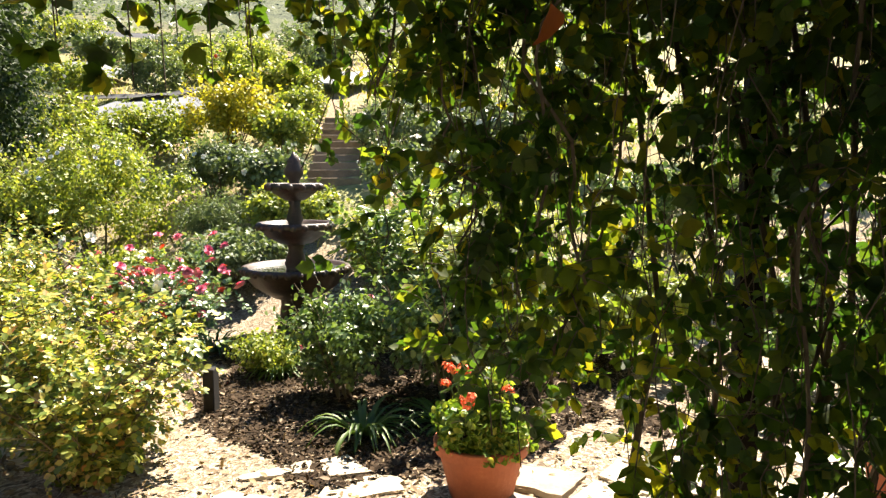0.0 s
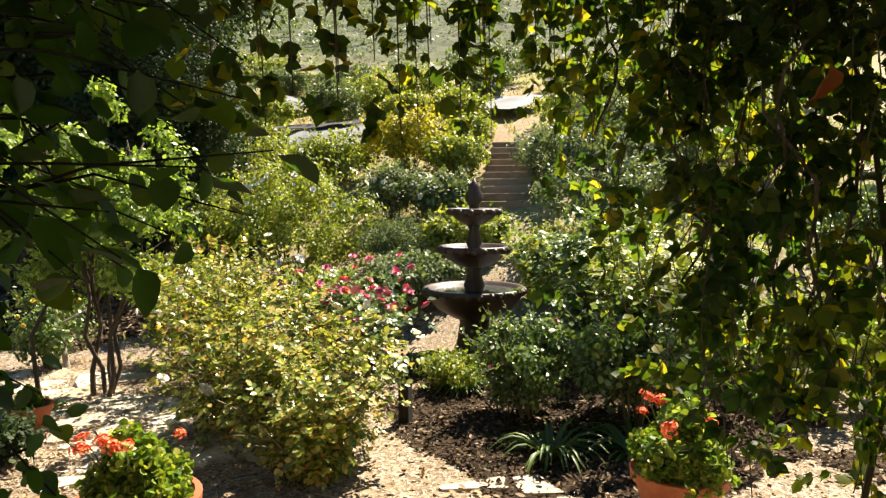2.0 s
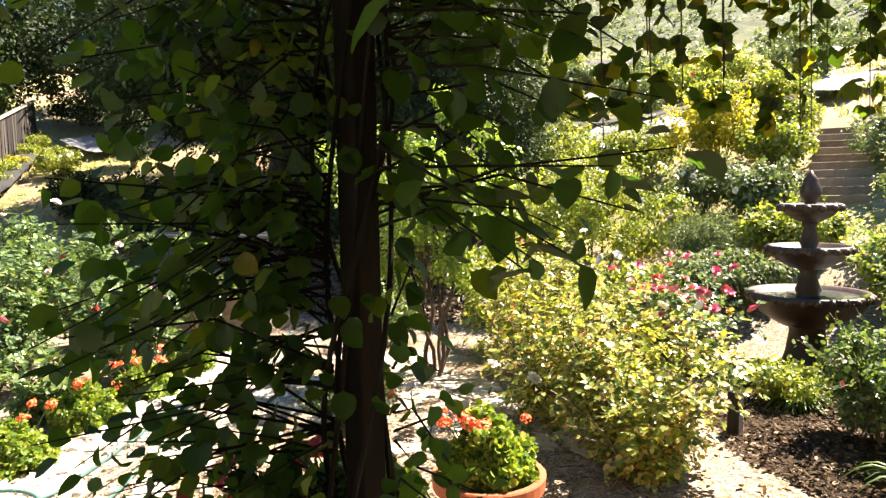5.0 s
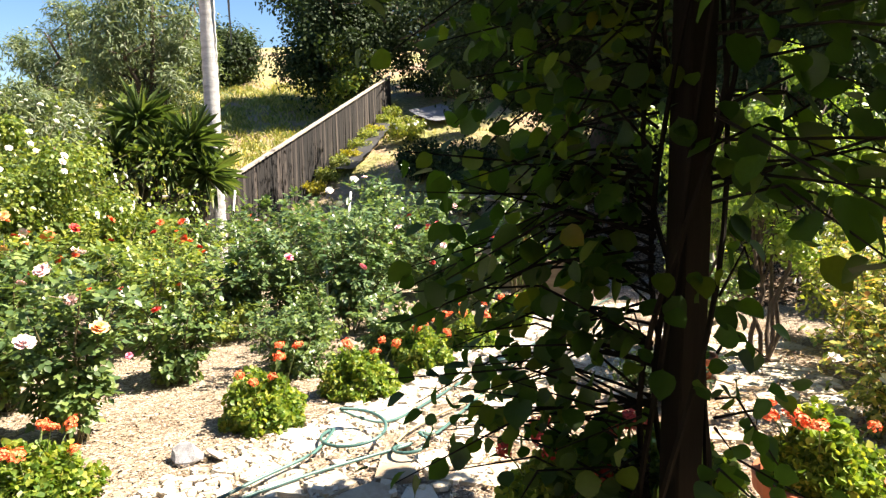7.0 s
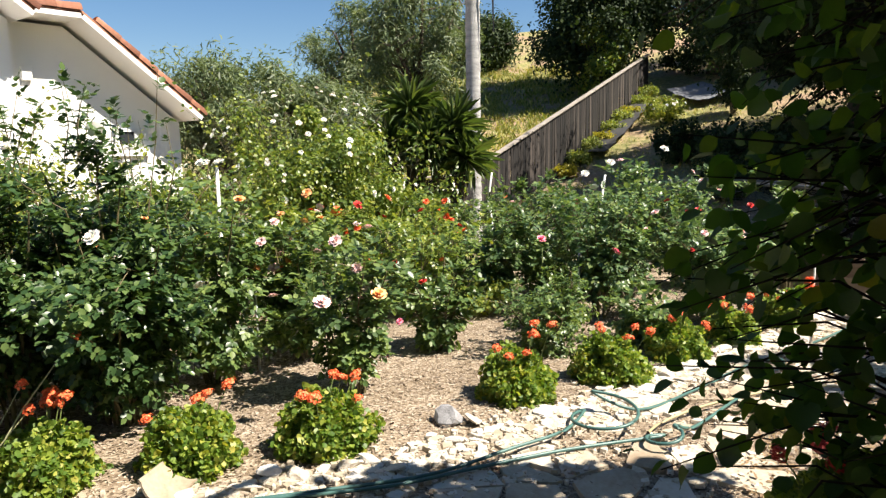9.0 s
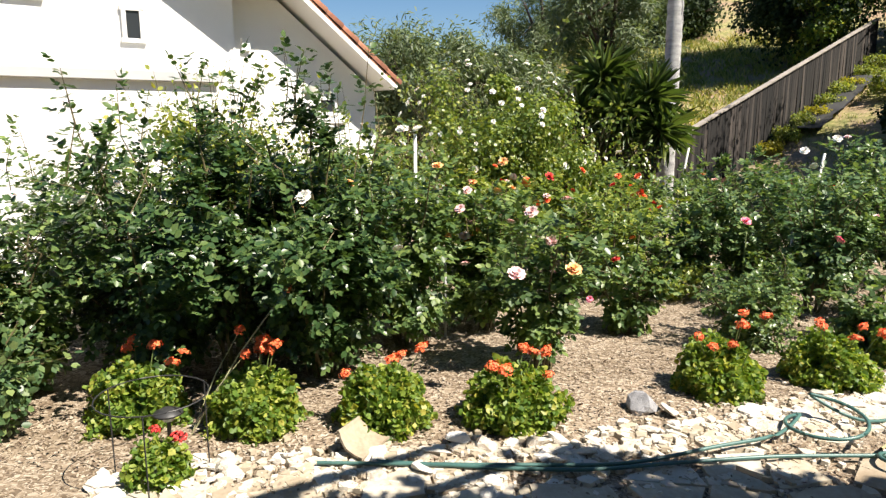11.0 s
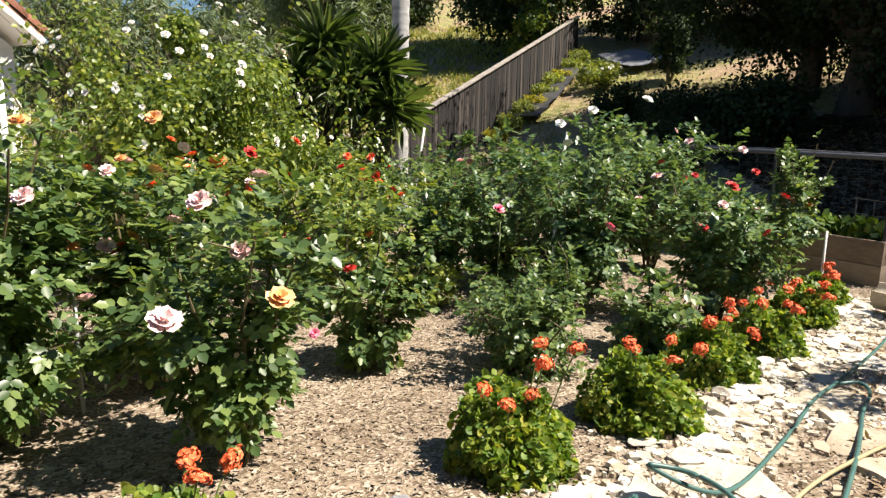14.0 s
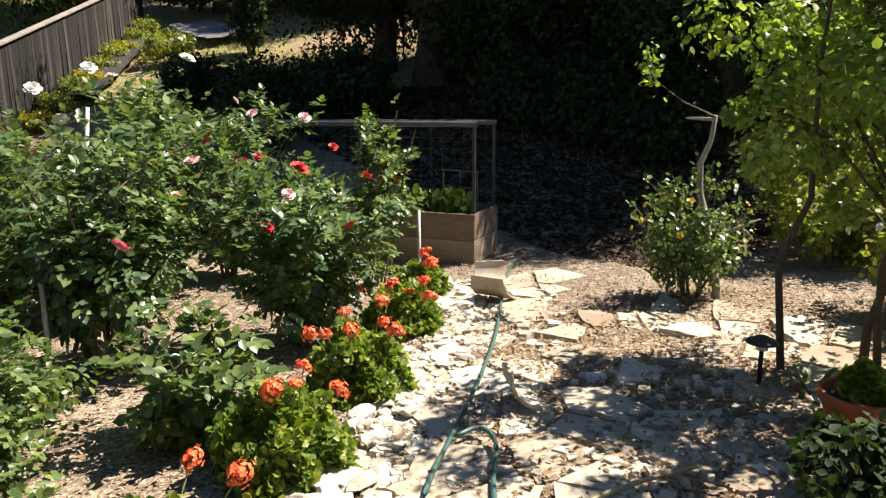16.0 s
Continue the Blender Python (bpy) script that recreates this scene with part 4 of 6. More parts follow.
# ---- white house behind the roses ----
def house():
    o, ux, nx = Vector((-12.52, -5.28, 0)), Vector((0.784, -0.620, 0)), Vector((0.620, 0.784, 0))
    m = Matrix(((ux.x, nx.x, 0, o.x), (ux.y, nx.y, 0, o.y), (0, 0, 1, -0.2), (0, 0, 0, 1)))
    h = new("house")
    h.matrix_basis = m
    tagged(h, "white stucco house with a clay tile gable roof", "house")

    def wall(outline, y0, thick, name="wall"):
        bm = bmesh.new()
        f = bm.faces.new([bm.verts.new((u, y0, z)) for u, z in outline])
        r = bmesh.ops.extrude_face_region(bm, geom=[f])
        bmesh.ops.translate(bm, vec=(0, -thick, 0), verts=[v for v in r["geom"] if isinstance(v, bmesh.types.BMVert)])
        bmesh.ops.recalc_face_normals(bm, faces=bm.faces)
        return part(name, bm, STUCCO, h)
    wall([(-0.06, 0), (2.62, 0), (2.62, 4.14), (1.77, 4.14), (-0.06, 2.71)], 0, 5.0)
    wall([(2.62, 0), (12, 0), (12, 3.2), (7.6, 7.75), (2.62, 4.1)], 0.28, 6.0)
    wall([(3.1, 0), (7.2, 0), (7.2, 2.75), (3.1, 2.75)], 0.75, 0.47, "bay")

    def slab(a, b, y0, y1, thick, name, mat):
        """A roof plane from (u, z) a to b, running from y0 back to y1."""
        d = Vector((b[0] - a[0], 0, b[1] - a[1]))
        n = Vector((-d.z, 0, d.x)).normalized()
        n = n if n.z > 0 else -n
        bm = bmesh.new()
        vs = [bm.verts.new(Vector((p[0], y, p[1])) + n * k) for y in (y0, y1) for k in (0, thick) for p in (a, b)]
        for q in ((0, 1, 3, 2), (4, 6, 7, 5), (0, 4, 5, 1), (2, 3, 7, 6), (0, 2, 6, 4), (1, 5, 7, 3)):
            bm.faces.new([vs[i] for i in q])
        bmesh.ops.recalc_face_normals(bm, faces=bm.faces)
        return part(name, bm, mat, h), n
    barrel = bmesh.new()
    steps = 8
    rings = [[barrel.verts.new((x, r * math.cos(math.pi * i / steps), r * math.sin(math.pi * i / steps))) for i in range(steps + 1)] for x, r in ((-0.02, 0.125), (0.40, 0.105))]
    inner = [[barrel.verts.new((x, r * math.cos(math.pi * i / steps), r * math.sin(math.pi * i / steps))) for i in range(steps + 1)] for x, r in ((-0.02, 0.105), (0.40, 0.085))]
    for i in range(steps):
        barrel.faces.new((rings[0][i], rings[0][i + 1], rings[1][i + 1], rings[1][i]))
        barrel.faces.new((inner[0][i + 1], inner[0][i], inner[1][i], inner[1][i + 1]))
        barrel.faces.new((rings[0][i + 1], rings[0][i], inner[0][i], inner[0][i + 1]))
    tile_mesh = mesh_of("roof_tile", barrel, TILE, True)
    for a, b, y0, y1 in (((-0.15, 2.74), (1.72, 4.2), 0.58, -5.0), ((1.72, 4.2), (2.62, 4.2), 0.58, -5.0), ((2.5, 4.1), (7.6, 7.8), 0.86, -5.7), ((12.4, 2.9), (7.6, 7.8), 0.86, -5.7)):
        slab(a, b, y0, y1, 0.07, "eave_board", STUCCO)
        roof, n = slab((a[0], a[1] + 0.09), (b[0], b[1] + 0.09), y0 - 0.004, y1, 0.03, "roof", TILE)
        d = Vector((b[0] - a[0], 0, b[1] - a[1]))
        length = d.length
        d.normalize()
        for col in range(5):
            for k in range(int(length / 0.36)):
                p = Vector((a[0], y0 - 0.10 - col * 0.27, a[1])) + d * (k * 0.36) + n * 0.115
                rot = Matrix((d, Vector((0, 1, 0)), n)).transposed().to_4x4()
                if rot.determinant() < 0:
                    rot = Matrix((d, Vector((0, -1, 0)), n)).transposed().to_4x4()
                child("roof_tile", tile_mesh, roof, m=Matrix.Translation(p) @ rot)
    for u, z, w, hh, y in ((4.1, 3.55, 0.24, 0.44, 0.285), (0.92, 2.45, 0.32, 0.26, 0.005), (5.75, 4.15, 1.0, 0.7, 0.285)):
        bm = bmesh.new()
        box(bm, w, 0.05, hh, Matrix.Translation((u, y, z)), 0.004)
        win = part("window", bm, DARK_GLASS, h, "dark glazed window")
        for dx, dz, sx, sz in ((0, hh / 2, w + 0.1, 0.06), (0, -hh / 2, w + 0.1, 0.06), (-w / 2, 0, 0.06, hh), (w / 2, 0, 0.06, hh)):
            bm = bmesh.new()
            box(bm, sx, 0.09, sz, Matrix.Translation((u + dx, y + 0.004, z + dz)), 0.004)
            part("frame", bm, WHITE_PIPE, win)
    bm = bmesh.new()
    box(bm, 4.3, 0.6, 0.14, Matrix.Translation((5.15, 0.55, 2.82)), 0.01)
    part("bay_cap", bm, BAY_TRIM, h, "grey trim capping the bay")
    bm = bmesh.new()
    box(bm, 0.6, 0.08, 0.1, Matrix.Translation((0.85, 0.04, 2.2)), 0.006)
    part("window_sill", bm, STUCCO, h)
    bm = bmesh.new()
    box(bm, 0.14, 0.06, 0.2, Matrix.Translation((2.35, 0.03, 3.4)), 0.004)
    part("vent", bm, STUCCO, h)
    return h


DARK_GLASS = nodes_of("window_glass")[0]
DARK_GLASS.node_tree.nodes["Principled BSDF"].inputs["Base Color"].default_value = (0.03, 0.035, 0.04, 1)
DARK_GLASS.node_tree.nodes["Principled BSDF"].inputs["Roughness"].default_value = 0.08
house()


# ---- board fence up the slope ----
def fence(ax, ay, az, bx, by, bz, label, tall=1.75, board=0.14):
    f = thing("fence", ax, ay, 0, label, "fence")
    length = math.hypot(bx - ax, by - ay)
    turn = math.atan2(by - ay, bx - ax)
    rng = random.Random(7)
    boards = []
    for k in range(4):
        bm = bmesh.new()
        box(bm, board - 0.008, 0.022, tall, Matrix.Translation((0, 0, -tall / 2)), 0.003)
        for v in bm.verts:
            v.co.x += rng.uniform(-0.004, 0.004)
            v.co.z += rng.uniform(-0.02, 0.02)
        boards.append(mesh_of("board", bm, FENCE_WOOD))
    n = int(length / board)
    for i in range(n):
        t = (i + 0.5) / n
        child("board", boards[i % 4], f, m=pose((bx - ax) * t, (by - ay) * t, az + (bz - az) * t - 0.05 + rng.uniform(-0.025, 0.025), rng.uniform(-1, 1), 0, math.degrees(turn)))
    tilt = math.atan2(bz - az, length)
    # The cap rail's paler wood paints in the sun on the fence top.
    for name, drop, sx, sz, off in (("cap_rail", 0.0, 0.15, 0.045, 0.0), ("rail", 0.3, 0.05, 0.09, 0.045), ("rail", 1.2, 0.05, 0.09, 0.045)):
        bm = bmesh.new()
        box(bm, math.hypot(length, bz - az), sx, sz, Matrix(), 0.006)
        part(name, bm, RAIL_WOOD if name == "cap_rail" else FENCE_WOOD, f, "pale cap rail with sunlight in its colour" if name == "cap_rail" else "",
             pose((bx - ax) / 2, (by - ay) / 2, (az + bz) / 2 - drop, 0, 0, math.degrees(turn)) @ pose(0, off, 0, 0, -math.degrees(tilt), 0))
    return f


fence(-16.46, 0.2, 1.58, -27.4, 7.02, 5.32, "weathered grey-brown board fence climbing the slope", 1.72)
fence(-16.4, 0.1, 1.35, -15.6, -3.6, 1.25, "low stretch of weathered board fence behind the roses", 1.5)


# ---- palm and yuccas ----
def palm():
    p = thing("palm_tree", -14.3, 0.0, height(-14.3, 0), "slender grey ringed palm trunk with hanging dry skirt", "palm tree")
    rng = random.Random(3)
    prof = []
    for i in range(60):
        z = i * 0.13
        prof.append((0.138 + 0.05 * math.exp(-z * 2) + (0.012 if i % 2 else 0) + rng.uniform(-0.004, 0.004), z - 0.1))
    part("trunk", lathe(prof, 14), PALM_BARK, p, smooth=True)
    rs = np.random.default_rng(4)
    pos, ax, no = [], [], []
    for i in range(26):
        a, el = rs.random() * 6.283, rs.uniform(-0.5, 0.9)
        base = np.array((0, 0, 7.6))
        d = np.array((math.cos(a) * math.cos(el), math.sin(a) * math.cos(el), math.sin(el)))
        for k in range(14):
            u = k / 13
            q = base + d * 1.5 * u + np.array((0, 0, -0.7 * u * u))
            pos.append(q)
            ax.append(d + rs.normal(size=3) * 0.5)
            no.append(np.array((0, 0, 1)) + rs.normal(size=3) * 0.3)
    child("crown", leaves_mesh("crown", pos, ax, no, np.full(len(pos), 0.6), LEAF_BLADE, LEAF_LONG), p, kind="stuff")
    strips = [[(Vector((0.12, 0.3, 7.4)), 0.05), (Vector((0.2, 0.36, 6.0)), 0.04), (Vector((0.16, 0.4, 4.35)), 0.015)]]
    child("dry_frond", finish("dry_frond", *tubes(strips, 4), BLACK_IRON), p)


palm()


def yucca(x, y, crowns, blade, seed):
    """Bare leaning stems, each with a burst of sword leaves."""
    t = thing("yucca", x, y, height(x, y), "spiky dark green yucca with sword leaves", "yucca", "yuccas beside the palm")
    rs = np.random.default_rng(seed)
    pos, ax, no = [], [], []
    for c in crowns:
        for k in range(190):
            d = unit(rs, 1)[0]
            d[2] = d[2] * 0.85 + 0.2
            pos.append(np.array(c) + d * 0.05)
            ax.append(d)
            no.append(np.array((0, 0, 1)) + rs.normal(size=3) * 0.3)
    child("foliage", leaves_mesh("foliage", pos, ax, no, blade * (0.65 + 0.4 * rs.random(len(pos))), LEAF_YUCCA, LEAF_LONG * np.array((0.34, 1, 1))), t, kind="stuff")
    for c in crowns:
        e = Vector(c)
        child("trunk", finish("trunk", *tubes([[(Vector((0, 0, -0.1)), 0.12), (Vector((e.x * 0.4, e.y * 0.4, e.z * 0.5)), 0.1), (e, 0.07)]], 7), BARK), t)


yucca(-13.15, -1.2, ((0, 0, 2.85), (-0.25, 0.3, 2.35), (0.15, -0.35, 2.25)), 0.74, 5)
yucca(-12.9, -0.5, ((0, 0.1, 2.5), (0.1, -0.35, 2.25), (0, 0.3, 1.95)), 0.70, 6)


BLACK_PIPE = rough_mat("dark_pipe", [(0.2, (0.06, 0.06, 0.065)), (0.8, (0.13, 0.13, 0.135))], 5, 60, 0.4, 0.1)


# ---- raised vegetable bed ----
def raised_bed():
    m = Matrix(((-0.87, -0.49, 0, -9.47), (-0.49, 0.87, 0, 5.21), (0, 0, 1, -0.15), (0, 0, 0, 1)))
    b = new("raised_bed")
    b.matrix_basis = m
    tagged(b, "raised wooden vegetable bed with a dark netted frame", "raised bed")
    L, W = 3.5, 0.74
    for z in (0.0, 0.286):
        for name, sx, sy, cx, cy in (("plank", L, 0.04, L / 2, 0), ("plank", L, 0.04, L / 2, W), ("plank", 0.04, W - 0.044, 0.02, W / 2), ("plank", 0.04, W - 0.044, L - 0.02, W / 2)):
            bm = bmesh.new()
            box(bm, sx, sy, 0.28, Matrix.Translation((cx, cy, z + 0.14)), 0.004)
            part(name, bm, BED_WOOD, b)
    bm = bmesh.new()
    box(bm, L - 0.1, W - 0.06, 0.44, Matrix.Translation((L / 2, W / 2, 0.23)))
    part("soil", bm, SOIL, b)
    for x, y in ((0.03, 0.045), (0.03, W - 0.045), (L - 0.03, 0.045), (L - 0.03, W - 0.045), (L / 2, W - 0.045)):
        bm = bmesh.new()
        box(bm, 0.032, 0.032, 1.50, Matrix.Translation((x, y, 0.75)), 0.003)
        part("post", bm, SCREEN, b)
    for y in (0.045, W - 0.045):
        vs, fs = tubes([[(Vector((0, y, 1.5)), 0.028), (Vector((L, y, 1.5)), 0.028)]], 8)
        child("rail", finish("rail", vs, fs, BLACK_PIPE, True), b, "dark plastic top rail")
    rows = []
    for k in range(1, 26):
        u = k * L / 26
        rows.append([(Vector((u, W - 0.02, 0.57)), 0.004), (Vector((u, W - 0.02, 1.5)), 0.004)])
    for k in range(1, 8):
        rows.append([(Vector((0, W - 0.02, 0.57 + k * 0.125)), 0.004), (Vector((L, W - 0.02, 0.57 + k * 0.125)), 0.004)])
    child("netting", finish("netting", *tubes(rows, 3), SCREEN), b, kind="stuff")
    wires = [[(Vector((0.05, 0.3, z)), 0.006), (Vector((0.5, 0.28, z + 0.02)), 0.006)] for z in (0.65, 0.8, 0.98)] + [[(Vector((x, 0.29, 0.4)), 0.006), (Vector((x, 0.29, 1.0)), 0.006)] for x in (0.08, 0.28, 0.48)]
    for wire in wires:
        child("cage_wire", finish("cage_wire", *tubes([wire], 4), BLACK_PIPE), b, "dark wire of a tomato cage")
    return b


raised_bed()
for k, (px, py, pr) in enumerate([(-9.95, 5.3, 0.26), (-10.3, 5.1, 0.28), (-10.7, 4.95, 0.26)]):
    rng = np.random.default_rng(80 + k)
    veg = thing("vegetable_plant", px, py, 0.29, "leafy bright green vegetable plant in the raised bed", "plant", "vegetables in the bed")
    p, ax, no = clumps(rng, 220, pr, pr, 0.2, 12, 0.12)
    p[:, 2] = np.abs(p[:, 2]) * 1.6 + 0.06
    child("foliage", leaves_mesh("foliage", p, ax, no, 0.10 * (0.6 + 0.6 * rng.random(220)), LEAF_GERANIUM, LEAF_ROUND), veg, kind="stuff")
    child("stem", finish("stem", *tubes([[(Vector((0, 0, -0.02)), 0.012), (Vector((0, 0, 0.2)), 0.006)]]), STALK), veg)
mound("marigold", -10.2, 4.4, 0.3, 0.25, 0.75, LEAF_ROSE, "marigold with yellow and orange blooms", "flower", 90, 700, 0.05, 0.14, 14, [("yellow", 5), ("peach", 5)], 0.07)


def planter_box(x, y, turn, length, deep):
    """A low box of two weathered boards a side, with corner posts."""
    z = height(x, y)
    p = thing("planter_box", x, y, z, "low weathered wooden planter box behind the hanging vine", "planter", rz=turn)
    for k in range(2):
        for sx, sy, cx, cy in ((length, 0.035, length / 2, 0.0), (length, 0.035, length / 2, deep), (0.035, deep - 0.04, 0.018, deep / 2), (0.035, deep - 0.04, length - 0.018, deep / 2)):
            bm = bmesh.new()
            box(bm, sx, sy, 0.19, Matrix.Translation((cx, cy, 0.085 + 0.196 * k)), 0.004)
            part("board", bm, BED_WOOD, p)
    for cx, cy in ((0.05, -0.035), (length - 0.05, -0.035)):
        bm = bmesh.new()
        box(bm, 0.06, 0.03, 0.46, Matrix.Translation((cx, cy, 0.2)), 0.004)
        part("post", bm, BED_WOOD, p)
    bm = bmesh.new()
    box(bm, length - 0.09, deep - 0.09, 0.3, Matrix.Translation((length / 2, deep / 2, 0.15)))
    part("soil", bm, SOIL, p)


planter_box(0.16, 7.72, 12.2, 1.5, 0.8)


# ---- fountain, steps and weed fabric ----
def fountain():
    f = thing("fountain", -2.64, 7.45, height(-2.64, 7.45) - 0.13, "three-tier rust-brown cast stone garden fountain", "fountain")
    part("pedestal", lathe([(0.42, 0), (0.42, 0.07), (0.33, 0.10), (0.24, 0.16), (0.20, 0.30), (0.17, 0.5), (0.19, 0.60), (0.26, 0.68)]), FOUNTAIN_STONE, f, smooth=True)

    def bowl(z, r, deep):
        pr = [(0.10, z - deep), (r * 0.45, z - deep * 0.92), (r * 0.78, z - deep * 0.6), (r * 0.95, z - deep * 0.28), (r, z - 0.07), (r * 1.03, z - 0.05), (r * 1.03, z - 0.015), (r, z),
              (r * 0.93, z - 0.005), (r * 0.88, z - 0.05), (r * 0.5, z - deep * 0.55), (0.06, z - deep * 0.6)]
        return part("bowl", lathe(pr, 40), FOUNTAIN_STONE, f, smooth=True)
    for z, r, deep in ((0.92, 0.58, 0.38), (1.40, 0.40, 0.25), (1.83, 0.29, 0.19)):
        b = bowl(z, r, deep)
        bm = lathe([(r * 0.88, z - 0.055), (r * 0.86, z - 0.04)], 32)
        part("water", bm, WATER, b, "still dark water")
        n = int(r * 50)
        scallop = bmesh.new()
        bmesh.ops.create_uvsphere(scallop, u_segments=8, v_segments=5, radius=0.04)
        me = mesh_of("scallop", scallop, FOUNTAIN_STONE, True)
        for i in range(n):
            a = 2 * math.pi * i / n
            child("scallop", me, b, m=pose(r * 1.0 * math.cos(a), r * 1.0 * math.sin(a), z - 0.045))
    for z0, z1, r in ((0.70, 1.22, 0.10), (1.22, 1.70, 0.075)):
        h = z1 - z0
        part("column", lathe([(r * 1.5, z0), (r * 1.5, z0 + 0.05), (r * 0.8, z0 + 0.12), (r * 1.25, z0 + h * 0.45), (r * 0.75, z0 + h * 0.75), (r * 1.2, z1)], 20), FOUNTAIN_STONE, f, smooth=True)
    part("finial", lathe([(0.07, 1.72), (0.05, 1.80), (0.06, 1.86), (0.10, 1.92), (0.105, 1.98), (0.07, 2.04), (0.075, 2.07), (0.03, 2.13), (0.01, 2.17)], 18), FOUNTAIN_STONE, f, smooth=True)


WATER, wnt, wb = nodes_of("water")
wb.inputs["Base Color"].default_value, wb.inputs["Roughness"].default_value = (0.05, 0.06, 0.06, 1), 0.05
bumped(wnt, wb, noise_tex(wnt, coords(wnt), 18.0), 0.3, 0.01)
fountain()


def garden_steps():
    s = thing("garden_steps", -3.55, 11.6, height(-3.55, 11.6), "flight of timber steps climbing the slope", "steps", rz=12)
    for i in range(10):
        bm = bmesh.new()
        box(bm, 0.95, 0.12, 0.16, Matrix.Translation((0, i * 0.34, 0.04 + i * 0.138)), 0.01)
        part("riser", bm, STEP_WOOD, s)
        bm = bmesh.new()
        box(bm, 0.95, 0.24, 0.16, Matrix.Translation((0, i * 0.34 + 0.18, 0.0 + i * 0.138)), 0.01)
        part("tread", bm, STEP_WOOD, s)


garden_steps()


def fabric_sheet(cx, cy, w, d, rz, label, material=FABRIC, seed=1, lift=0.05, curl=0.3):
    """A sheet pinned over the slope, wrinkled, its edges curling."""
    vs, fs, n = [], [], 18
    c, s = math.cos(radians(rz)), math.sin(radians(rz))
    for top in (0, 1):
        for j in range(n + 1):
            for i in range(n + 1):
                u, v = (i / n - 0.5) * w, (j / n - 0.5) * d
                u += 0.12 * noise.noise((v * 2, seed, 0))
                v += 0.12 * noise.noise((u * 2, seed, 9))
                x, y = cx + u * c - v * s, cy + u * s + v * c
                edge = max(0, abs(i / n - 0.5) * 2 - 0.85) + max(0, abs(j / n - 0.5) * 2 - 0.85)
                vs.append((x - cx, y - cy, height(x, y) + lift + 0.05 * noise.noise((x * 1.5, y * 1.5, seed)) + curl * edge * abs(noise.noise((x, y, seed + 3))) + (0.006 if top else 0)))
    k = (n + 1) ** 2
    for j in range(n):
        for i in range(n):
            a = j * (n + 1) + i
            fs.append((a, a + n + 1, a + n + 2, a + 1))
            fs.append((k + a, k + a + 1, k + a + n + 2, k + a + n + 1))
    ob = new("ground_fabric", finish("ground_fabric", vs, fs, material, True))
    ob.matrix_basis = pose(cx, cy, 0.25)
    return tagged(ob, label, "ground cover")


fabric_sheet(-8.9, 14.9, 2.6, 2.2, -20, "grey weed-barrier fabric pinned on the slope", FABRIC, 1)
fabric_sheet(-9.6, 15.9, 2.9, 0.5, 22, "black rolled edge of weed-barrier fabric", FABRIC_DARK, 2, 0.12)
fabric_sheet(-5.5, 18.1, 1.9, 2.0, -15, "grey weed-barrier fabric pinned on the slope", FABRIC, 3)
fabric_sheet(-13.2, 18.9, 2.6, 1.6, -25, "grey weed-barrier fabric pinned on the slope", FABRIC, 4)
fabric_sheet(-16.5, 25.5, 5.0, 1.2, 10, "black drip fabric strip along the upper terrace", FABRIC_DARK, 5)
fabric_sheet(-11.5, 23.0, 3.0, 1.0, 5, "black drip fabric strip along the upper terrace", FABRIC_DARK, 6)
fabric_sheet(-23.1, 5.0, 4.8, 0.7, 150, "dark grey weed-barrier fabric strip beside the fence", FABRIC_DARK, 7, 0.03, 0.05)
fabric_sheet(-25.3, 8.3, 2.2, 1.4, 10, "grey weed-barrier fabric pinned on the slope", FABRIC, 8, 0.04, 0.05)

# ---- walls of the house behind the terrace ----
PLASTER = rough_mat("beige_plaster", [(0.1, (0.30, 0.26, 0.21)), (0.9, (0.40, 0.36, 0.30))], 1.5, 60, 0.9, 0.3, 0.005)
for wall_name, sx, sy, cx, cy in (("wall_south", 6.0, 0.2, 1.0, -3.3), ("wall_east", 0.2, 5.6, 4.1, -0.6)):
    bm = bmesh.new()
    box(bm, sx, sy, 3.7, Matrix.Translation((cx, cy, 2.05)), 0.01)
    tagged(new(wall_name, mesh_of(wall_name, bm, PLASTER)), "plain beige plaster wall behind the terrace", "wall", kind="structure")

